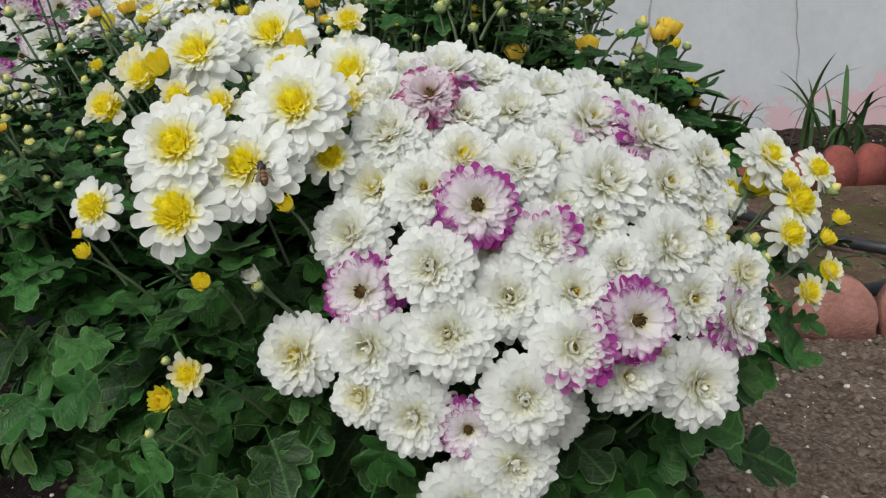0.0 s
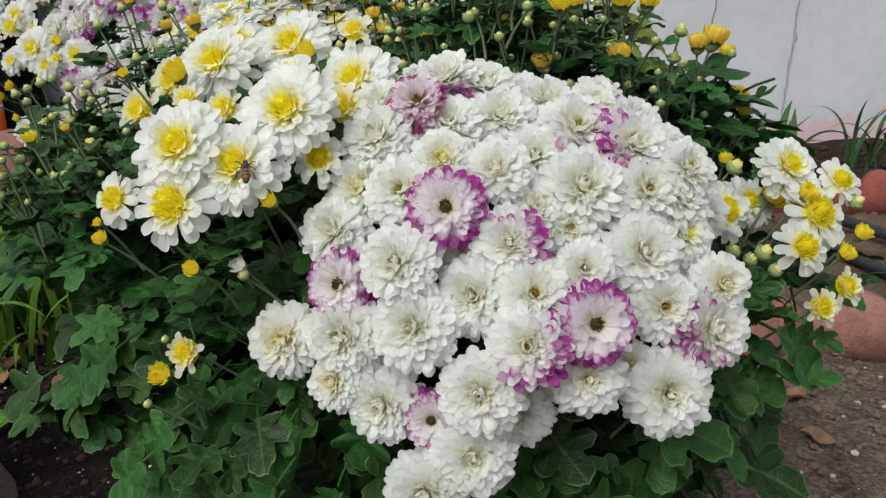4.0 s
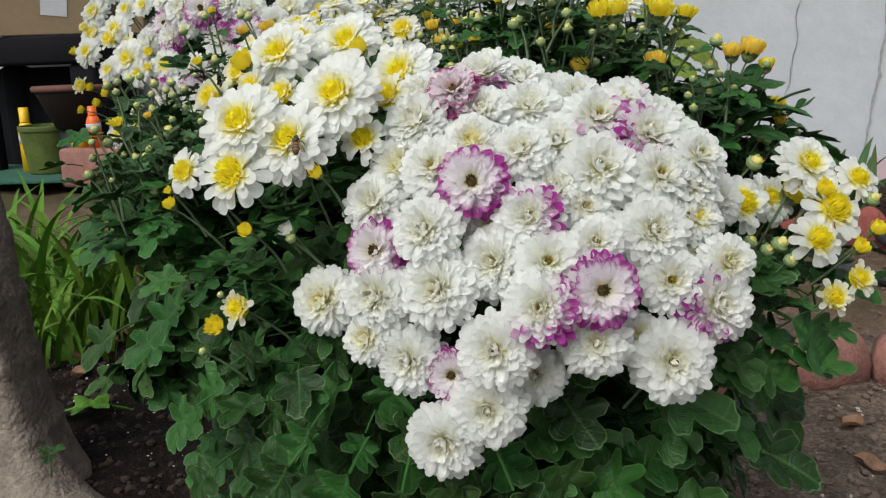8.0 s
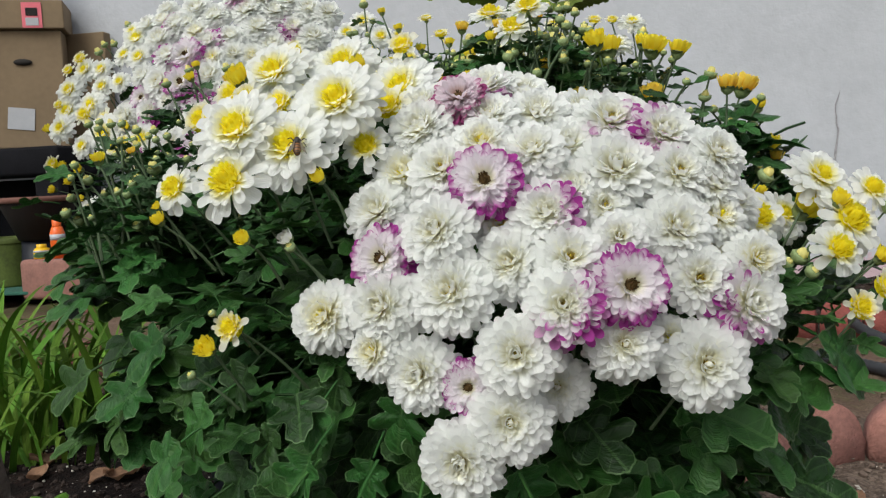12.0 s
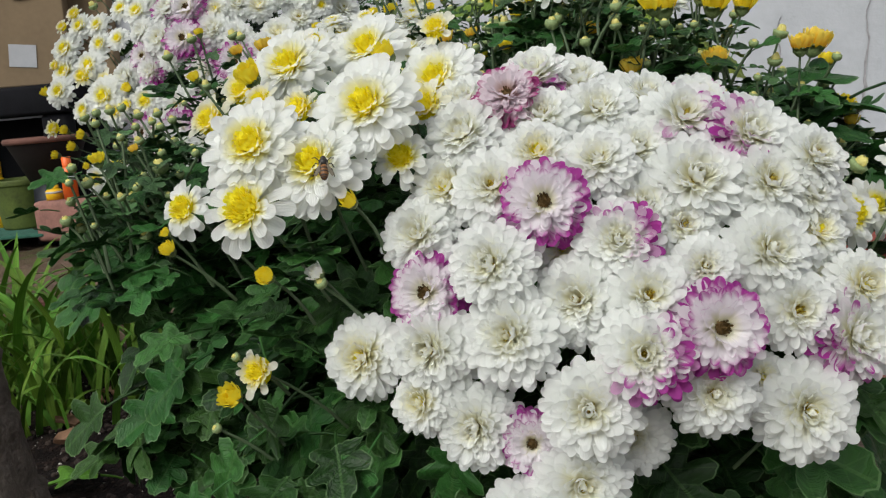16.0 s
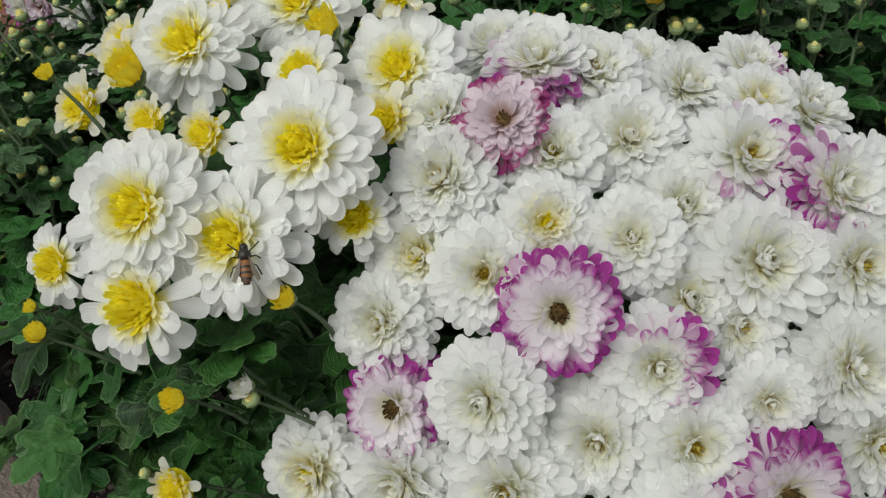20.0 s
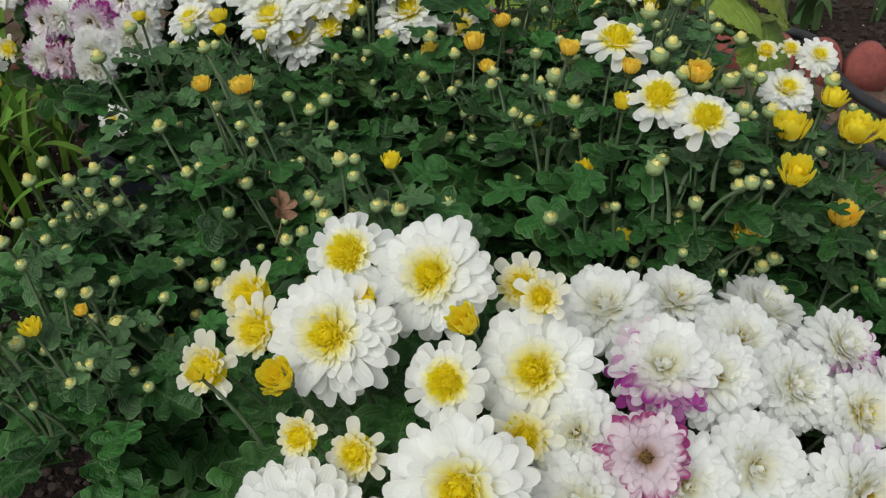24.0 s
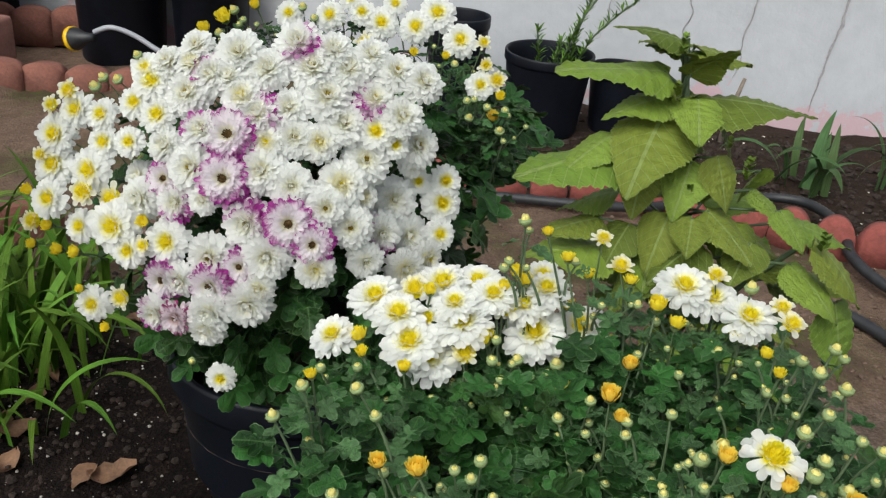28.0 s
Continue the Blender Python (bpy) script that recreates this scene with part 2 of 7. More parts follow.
M_LEAF_YOUNG = leaf_mat("young_mum_leaf", (0.045, 0.115, 0.040), (0.16, 0.26, 0.12), (0.10, 0.19, 0.08), rough=0.5, rand=0.4, relief=0.6, gloss=0.3)
M_CALYX = mat("calyx_green", (0.21, 0.28, 0.115), 0.6, scale=8, vary=0.35)
M_STEM = mat("stem_green", (0.075, 0.115, 0.055), 0.6, scale=4, vary=0.3)
M_COLEUS = leaf_mat("lime_leaf", (0.128, 0.190, 0.030), (0.24, 0.30, 0.09), (0.24, 0.31, 0.11), rand=0.34, ribs=7.0, relief=0.9, mottle=0.16, vein_mix=0.6)
M_STRAP = leaf_mat("strap_leaf", (0.085, 0.190, 0.022), (0.16, 0.24, 0.06), (0.15, 0.24, 0.06), veins=False)
M_DARKSTRAP = leaf_mat("dark_strap_leaf", (0.05, 0.10, 0.035), (0.10, 0.15, 0.06), (0.09, 0.14, 0.06), veins=False)
M_POT = mat("black_nursery_plastic", (0.0045, 0.006, 0.011), 0.48, scale=12, vary=0.5, bump=0.05, spec=0.28)
M_MATTEBLACK = mat("matte_black_plastic", (0.006, 0.006, 0.008), 0.85, scale=12, vary=0.4, spec=0.15)
M_TERRA = mat("terracotta", (0.36, 0.13, 0.08), 0.75, scale=25, vary=0.25, bump=0.25, bump_scale=300)
M_EDGE = mat("red_edging_concrete", (0.26, 0.068, 0.055), 0.9, scale=14, vary=0.3, bump=0.5, bump_scale=260)
M_EDGE_OLD = mat("brown_edging_concrete", (0.20, 0.080, 0.058), 0.95, scale=14, vary=0.35, bump=0.6, bump_scale=220)
M_EDGE_PALE = mat("pale_red_edging_concrete", (0.33, 0.155, 0.125), 0.95, scale=16, vary=0.35, bump=0.6, bump_scale=240)
M_BARK = mat("grey_bark", (0.29, 0.245, 0.205), 0.95, scale=55, colour2=(0.16, 0.13, 0.105), spec=0.1, bump=1.0, bump_scale=140)
M_CARD = mat("brown_cardboard", (0.21, 0.15, 0.087), 0.85, scale=6, vary=0.1)
M_PAPER = mat("white_paper_label", (0.42, 0.43, 0.45), 0.7, scale=30, vary=0.05)
M_PINK = mat("pink_label", (0.75, 0.16, 0.20), 0.6, scale=30, vary=0.05)
M_DARKHOLE = mat("dark_hole", (0.015, 0.012, 0.01), 0.9)
M_BLACKRUBBER = mat("black_rubber_hose", (0.02, 0.021, 0.024), 0.5, scale=40, vary=0.4)
M_GREYTUBE = mat("grey_tube", (0.34, 0.35, 0.38), 0.4, scale=20, vary=0.1)
M_YELLOWPL = mat("yellow_plastic", (0.80, 0.48, 0.01), 0.4, scale=20, vary=0.1)
M_ORANGEPL = mat("orange_plastic", (0.80, 0.13, 0.015), 0.4, scale=20, vary=0.1)
M_BLUEPL = mat("blue_bag", (0.04, 0.13, 0.50), 0.4, scale=9, vary=0.4)
M_CARPET = mat("green_turf_mat", (0.025, 0.105, 0.072), 0.95, scale=30, vary=0.3, bump=0.6, bump_scale=500)
M_BLOCK = mat("dull_red_block", (0.25, 0.12, 0.095), 0.9, scale=14, vary=0.25, bump=0.4, bump_scale=260)
M_OLIVE = mat("olive_pot", (0.075, 0.105, 0.016), 0.7, scale=14, vary=0.35, bump=0.3)
M_WHITEGRAVEL = mat("pale_grit", (0.45, 0.42, 0.37), 0.9, scale=60, vary=0.3, rand=0.3)
M_CLOD = mat("soil_clod", (0.042, 0.026, 0.019), 0.95, scale=60, vary=0.45, bump=0.5, rand=0.4)
M_DRYLEAF = mat("dry_leaf", (0.26, 0.145, 0.085), 0.8, scale=30, vary=0.4, through_light=0.2)
M_BEE = mat("bee_amber", (0.24, 0.10, 0.03), 0.6, scale=400, vary=0.3)
M_BEEDARK = mat("bee_black", (0.02, 0.016, 0.012), 0.5, scale=400, vary=0.3)


# ---- building helpers ----
def mesh_of(name, verts, faces, mats, face_mats=None, uv=None, uv2=None, smooth=True):
    me = bpy.data.meshes.new(name)
    me.from_pydata(verts, [], faces)
    for m in mats if isinstance(mats, (list, tuple)) else [mats]:
        me.materials.append(m)
    if face_mats:
        me.polygons.foreach_set("material_index", face_mats)
    if uv is not None:
        idx = np.empty(len(me.loops), dtype=np.int32)
        me.loops.foreach_get("vertex_index", idx)
        for key, table in (("along", uv), ("which", uv2)):
            lay = me.uv_layers.new(name=key)
            lay.data.foreach_set("uv", np.asarray(table, dtype=np.float32)[idx].ravel())
    if smooth:
        me.polygons.foreach_set("use_smooth", [True] * len(me.polygons))
    me.update()
    return me


def put(name, me, parent=None, m=None, label=""):
    ob = new(name, me)
    if parent is not None:
        ob.parent = parent
    if m is not None:
        ob.matrix_basis = m
    if label:
        ob["label"] = label
    return ob


def thing(name, at, label, category, group="", kind=""):
    ob = new(name)
    ob.location = at
    ob.empty_display_size = 0.02
    return tagged(ob, label, category, group, kind)


def bm_mesh(name, bm, material, smooth=True):
    me = bpy.data.meshes.new(name)
    bm.to_mesh(me)
    bm.free()
    for m in material if isinstance(material, (list, tuple)) else [material]:
        me.materials.append(m)
    if smooth:
        me.polygons.foreach_set("use_smooth", [True] * len(me.polygons))
    return me


def part(name, bm, material, parent, label="", m=None, smooth=True):
    return put(name, bm_mesh(name, bm, material, smooth), parent, m, label)


def box(sx, sy, sz, bevel=0.0, segments=2):
    bm = bmesh.new()
    bmesh.ops.create_cube(bm, size=1.0, matrix=Matrix.Diagonal((sx, sy, sz, 1)))
    if bevel:
        bmesh.ops.bevel(bm, geom=bm.edges[:], offset=bevel, segments=segments, affect="EDGES", profile=0.5)
    return bm


def lathe(profile, steps=32, wobble=0.0):
    """A turned body from (radius, height) pairs."""
    bm = bmesh.new()
    rings = []
    for r, z in profile:
        rings.append([bm.verts.new((r * math.cos(a), r * math.sin(a), z)) for a in (2 * math.pi * i / steps for i in range(steps))] if r > 1e-6 else [bm.verts.new((0, 0, z))])
    for a, b in zip(rings, rings[1:]):
        for i in range(steps):
            j = (i + 1) % steps
            q = [a[i % len(a)], a[j % len(a)], b[j % len(b)], b[i % len(b)]]
            q = list(dict.fromkeys(q))
            if len(q) > 2:
                bm.faces.new(q)
    bmesh.ops.recalc_face_normals(bm, faces=bm.faces)
    return bm


def tube(points, radii, sides=8, ribs=0.0):
    """A round bar along points."""
    bm = bmesh.new()
    pts = [Vector(p) for p in points]
    if isinstance(radii, (int, float)):
        radii = [radii] * len(pts)
    rings, up = [], Vector((0.13, 0.29, 0.95)).normalized()
    for i, p in enumerate(pts):
        d = (pts[min(i + 1, len(pts) - 1)] - pts[max(i - 1, 0)]).normalized()
        a = d.cross(up if abs(d.dot(up)) < 0.95 else Vector((1, 0, 0))).normalized()
        b = d.cross(a)
        r = radii[i] * (1 + (ribs if i % 2 else 0))
        rings.append([bm.verts.new(p + a * r * math.cos(t) + b * r * math.sin(t)) for t in (2 * math.pi * k / sides for k in range(sides))])
    for x, y in zip(rings, rings[1:]):
        for k in range(sides):
            bm.faces.new((x[k], x[(k + 1) % sides], y[(k + 1) % sides], y[k]))
    bm.faces.new(rings[0][::-1])
    bm.faces.new(rings[-1])
    bmesh.ops.recalc_face_normals(bm, faces=bm.faces)
    return bm


def curve_points(pts, steps):
    """A smooth line through pts."""
    pts = [Vector(p) for p in pts]
    out = []
    for i in range(len(pts) - 1):
        p0, p1, p2, p3 = pts[max(i - 1, 0)], pts[i], pts[i + 1], pts[min(i + 2, len(pts) - 1)]
        for k in range(steps):
            t = k / steps
            out.append(0.5 * (2 * p1 + (p2 - p0) * t + (2 * p0 - 5 * p1 + 4 * p2 - p3) * t * t + (3 * p1 - p0 - 3 * p2 + p3) * t ** 3))
    return out + [pts[-1]]


# ---- flower meshes, radius 1, facing +Z ----
ROWS_ALONG = (0.0, 0.30, 0.58, 0.80, 0.92, 0.98, 1.0)
WIDTHS = (0.40, 0.70, 0.93, 1.0, 0.84, 0.50, 0.16)


class Petals:
    def __init__(self, seed):
        self.v, self.f, self.uv, self.uv2, self.fm, self.rng = [], [], [], [], [], random.Random(seed)
        self.sector = None

    def petal(self, az, r0, z0, length, half, e0, e1, cup, ring, slot=0, rows=ROWS_ALONG, widths=WIDTHS, notch=0.0):
        rng = self.rng
        start, which = len(self.v), rng.random()
        if self.sector is not None:
            which = min(1.0, abs((az - self.sector + math.pi) % (2 * math.pi) - math.pi) / math.pi * 0.55 + 0.45 * which)
        ca, sa = math.cos(az), math.sin(az)
        r, z, last = r0, z0, 0.0
        twist = rng.uniform(-0.25, 0.25)
        for s, w in zip(rows, widths):
            e = e0 + (e1 - e0) * (s + last) / 2
            r += (s - last) * length * math.cos(e)
            z += (s - last) * length * math.sin(e)
            ee = e0 + (e1 - e0) * s
            last = s
            nx, nz = -math.sin(ee), math.cos(ee)
            for c in (-1, 0, 1):
                off = half * w * c
                h = cup * half * w * (abs(c) - 0.35) + twist * off * s
                rr, zz = r + nx * h, z + nz * h
                if c == 0 and s == 1.0:
                    rr -= notch * length * math.cos(ee)
                self.v.append((ca * rr - sa * off, sa * rr + ca * off, zz))
                self.uv.append(((c + 1) / 2 + which * 7, s))
                self.uv2.append((ring, which))
        if start:
            self.f.append((self.last, self.last + 2, start + 1))
            self.fm.append(slot)
        self.last = start
        for i in range(len(rows) - 1):
            a = start + i * 3
            self.f += [(a, a + 1, a + 4, a + 3), (a + 1, a + 2, a + 5, a + 4)]
            self.fm += [slot, slot]

    def ring(self, n, r0, z0, length, half, e0, e1, cup, ring, slot=0, jit=1.0, skip=0.0, **kw):
        rng, turn = self.rng, self.rng.uniform(0, 6.28)
        for i in range(n):
            if rng.random() < skip:
                continue
            az = turn + 2 * math.pi * (i + rng.uniform(-0.34, 0.34) * jit) / n
            d = radians(rng.uniform(-9, 9)) * jit
            self.petal(az, r0, z0 + rng.uniform(-0.02, 0.02), length * rng.uniform(0.86, 1.09), half * rng.uniform(0.82, 1.10),
                       radians(e0) + d, radians(e1) + d + radians(rng.uniform(-10, 10)) * jit, cup * rng.uniform(0.4, 1.3), ring, slot, **kw)

    def mesh(self, name, mats):
        return mesh_of(name, self.v, self.f, mats, self.fm, self.uv, self.uv2)


def double_white(seed, material, open_heart=False, sparse=0.0, one_sided=False):
    """Full double flower: ten or so rings of spoon-shaped petals, incurved towards the heart."""
    p = Petals(seed)
    if one_sided:
        p.sector = p.rng.uniform(0, 6.28)
    k = p.rng.uniform(-4, 4)
    p.ring(24, 0.12, -0.48, 0.93, 0.132, -6 + k, -18, 0.42, 0.0, skip=sparse)
    p.ring(26, 0.12, -0.44, 0.93, 0.130, 0 + k, -8, 0.45, 0.05, skip=sparse)
    p.ring(26, 0.12, -0.40, 0.90, 0.127, 6 + k, 1, 0.48, 0.10, skip=sparse)
    p.ring(25, 0.12, -0.36, 0.85, 0.124, 12, 10, 0.50, 0.18, jit=1.1)
    p.ring(24, 0.12, -0.33, 0.78, 0.120, 18, 19, 0.54, 0.28, jit=1.2)
    p.ring(22, 0.12, -0.30, 0.71, 0.116, 25, 29, 0.58, 0.38, jit=1.3)
    p.ring(20, 0.11, -0.28, 0.63, 0.110, 32, 40, 0.64, 0.48, jit=1.4)
    p.ring(18, 0.10, -0.26, 0.56, 0.104, 40, 56, 0.70, 0.56, jit=1.5)
    if not open_heart:
        p.ring(16, 0.10, -0.24, 0.48, 0.098, 48, 66, 0.75, 0.66, jit=1.8)
        p.ring(13, 0.09, -0.22, 0.40, 0.090, 56, 78, 0.8, 0.76, jit=2.3)
        if seed % 4:
            p.ring(9, 0.06, -0.20, 0.34, 0.080, 66, 88, 0.9, 0.86, jit=2.6)
    return p.mesh("double_flower", material)


def loose_daisy(seed, material):
    """Single flower: two rows of broad spoon-tipped petals, then short yellow ones round a big heart."""
    p = Petals(seed)
    p.ring(11, 0.26, -0.32, 0.76, 0.185, 2, -24, 0.35, 0.0, skip=0.10, jit=1.5)
    p.ring(11, 0.26, -0.28, 0.70, 0.175, 11, -6, 0.4, 0.05, skip=0.15, jit=1.6)
    p.ring(13, 0.26, -0.25, 0.50, 0.13, 20, 12, 0.5, 0.55, jit=1.4)
    p.ring(15, 0.24, -0.22, 0.36, 0.10, 34, 34, 0.6, 1.0, jit=1.4)
    return p.mesh("daisy_flower", material)


def single_white(seed, material, young=False):
    """Half-double flower: white rings that shorten and turn yellow towards the heart."""
    p = Petals(seed)
    if young:
        p.ring(10, 0.20, -0.26, 0.86, 0.19, 24, -4, 0.4, 0.0, skip=0.35)
        p.ring(16, 0.20, -0.20, 0.64, 0.13, 38, 30, 0.5, 0.75, skip=0.1)
        p.ring(16, 0.18, -0.16, 0.54, 0.11, 48, 50, 0.6, 1.0)
        return p.mesh("young_flower", material)
    p.ring(20, 0.14, -0.36, 0.93, 0.140, 2, -20, 0.38, 0.0, jit=1.2)
    p.ring(21, 0.14, -0.33, 0.92, 0.138, 8, -9, 0.40, 0.0, jit=1.2)
    p.ring(21, 0.14, -0.29, 0.86, 0.134, 14, 1, 0.44, 0.06, jit=1.2)
    p.ring(20, 0.14, -0.26, 0.76, 0.128, 20, 12, 0.48, 0.20, jit=1.2)
    p.ring(18, 0.14, -0.23, 0.64, 0.120, 27, 24, 0.5, 0.42, jit=1.2)
    p.ring(17, 0.14, -0.21, 0.52, 0.100, 35, 38, 0.6, 0.72, jit=1.3)
    p.ring(15, 0.13, -0.19, 0.41, 0.080, 44, 54, 0.7, 1.0, jit=1.4)
    return p.mesh("daisy_flower", material)


SHORT_ROWS, SHORT_W = (0.0, 0.5, 0.86, 1.0), (0.75, 0.9, 1.0, 0.45)


def florets(seed, material, radius, height, count, size):
    """A heart of short curled florets in a sunflower spiral."""
    p = Petals(seed)
    for i in range(count):
        q = math.sqrt((i + 0.5) / count)
        az = i * 2.39996 + p.rng.uniform(-0.15, 0.15)
        lean = 88 - 40 * q + p.rng.uniform(-10, 10)
        p.petal(az, radius * q * 0.8, -0.24 + height * (1 - q * q) * 0.4, size * p.rng.uniform(0.8, 1.25), size * 0.21, radians(lean), radians(lean + 30),
                0.9, 0.9, rows=SHORT_ROWS, widths=SHORT_W)
    # a low cushion under the florets
    s = len(p.v)
    p.v.append((0, 0, -0.20 + height * 0.45))
    p.uv.append((0, 0.0)), p.uv2.append((0.9, 0.5))
    for k in range(12):
        a = 2 * math.pi * k / 12
        p.v.append((radius * math.cos(a), radius * math.sin(a), -0.22))
        p.uv.append((0, 0.0)), p.uv2.append((0.9, 0.5))
    for k in range(12):
        p.f.append((s, s + 1 + k, s + 1 + (k + 1) % 12))
        p.fm.append(0)
    return p.mesh("flower_centre", material)


def bud_petals(seed, material, openness):
    p = Petals(seed)
    if openness > 0.5:
        p.ring(17, 0.46, -0.60, 1.12, 0.19, 56, 86, 0.5, 0.0, jit=1.2)
        p.ring(16, 0.38, -0.56, 1.16, 0.17, 62, 88, 0.5, 0.4, jit=1.3)
        p.ring(14, 0.27, -0.50, 1.10, 0.15, 68, 94, 0.5, 0.7, jit=1.4)
        p.ring(9, 0.14, -0.45, 0.82, 0.13, 76, 100, 0.5, 0.9)
    else:
        p.ring(12, 0.45, -0.55, 1.30, 0.24, 62, 140, 0.4, 0.0, jit=0.5)
        p.ring(9, 0.35, -0.45, 1.15, 0.2, 70, 150, 0.4, 0.4, jit=0.5)
        p.ring(6, 0.15, -0.30, 0.75, 0.16, 80, 130, 0.4, 0.9, jit=0.5)
    return p.mesh("bud_petals", material)


def calyx(seed, tall, wide=1.0):
    """Green cup with overlapping scales under a bud or flower."""
    prof = [(0.12, -1.1), (0.35, -1.05), (0.78, -0.75), (0.92, -0.35), (0.88, tall), (0.6, tall + 0.12), (0.0, tall + 0.2)]
    v, f = [], []
    n = 12
    for i, (r, z) in enumerate(prof):
        for k in range(n):
            a = 2 * math.pi * k / n
            q = r * wide * (1 + (0.07 if (k + i) % 2 else -0.05))
            v.append((q * math.cos(a), q * math.sin(a), z + (0.12 if i == 4 and k % 2 else 0)))
    for i in range(len(prof) - 1):
        for k in range(n):
            f.append((i * n + k, i * n + (k + 1) % n, (i + 1) * n + (k + 1) % n, (i + 1) * n + k))
    return mesh_of("calyx", v, f, M_CALYX)


def under_cup():
    """Small green cup behind an open flower."""
    v, f, n = [], [], 8
    for r, z in ((0.06, -0.62), (0.2, -0.58), (0.3, -0.45), (0.2, -0.34)):
        for k in range(n):
            v.append((r * math.cos(2 * math.pi * k / n), r * math.sin(2 * math.pi * k / n), z))
    for i in range(3):
        for k in range(n):
            f.append((i * n + k, i * n + (k + 1) % n, (i + 1) * n + (k + 1) % n, (i + 1) * n + k))
    return mesh_of("calyx", v, f, M_CALYX)


V = 4
HEADS = {
    "white": [double_white(10 + i, M_WHITE) for i in range(V)],
    "cream": [double_white(20 + i, M_WHITE_WARM) for i in range(V)],
    "tinged": [double_white(30 + i, M_TINGED, one_sided=True) for i in range(V)],
    "purple": [double_white(40 + i, M_PURPLE, True) for i in range(V)],
    "faded": [double_white(50 + i, M_FADED, True, sparse=0.3) for i in range(2)],
    "daisy": [single_white(60 + i, M_DAISY) for i in range(V)],
    "young": [single_white(70 + i, M_YOUNG, True) for i in range(V)],
    "single": [loose_daisy(80 + i, M_DAISY) for i in range(V)],
}
HEARTS = {
    "white": [florets(110, M_GOLD, 0.12, 0.22, 12, 0.16)],
    "cream": [florets(111, M_FLORET, 0.19, 0.3, 20, 0.18)],
    "tinged": [florets(112, M_GOLD, 0.10, 0.2, 9, 0.14)],
    "purple": [florets(113, M_BROWN, 0.17, 0.25, 26, 0.13)],
    "faded": [florets(114, M_BROWN, 0.15, 0.2, 14, 0.12)],
    "daisy": [florets(115 + i, M_FLORET, 0.30, 0.42, 62, 0.22) for i in range(3)],
    "single": [florets(125 + i, M_FLORET, 0.40, 0.5, 80, 0.23) for i in range(3)],
    "young": [florets(118 + i, M_FLORET, 0.60, 0.55, 110, 0.27) for i in range(3)],
}
BUDS = {
    "opening": ([bud_petals(130 + i, M_BUDPETAL, 1.0) for i in range(3)], calyx(1, -0.55, 0.64)),
    "orange": ([bud_petals(140 + i, M_ORANGE, 1.0) for i in range(2)], calyx(2, -0.55, 0.64)),
    "half_open": ([bud_petals(170, M_WHITE, 1.0)], calyx(5, -0.45, 0.72)),
    "bud": ([bud_petals(150 + i, M_PALEBUD, 0.2) for i in range(3)], calyx(3, -0.16)),
    "closed": ([bud_petals(160 + i, M_PALEBUD, 0.1) for i in range(2)], calyx(4, 0.16)),
}
CUP = under_cup()


LEAF_FACES, LEAF_UV = [], []


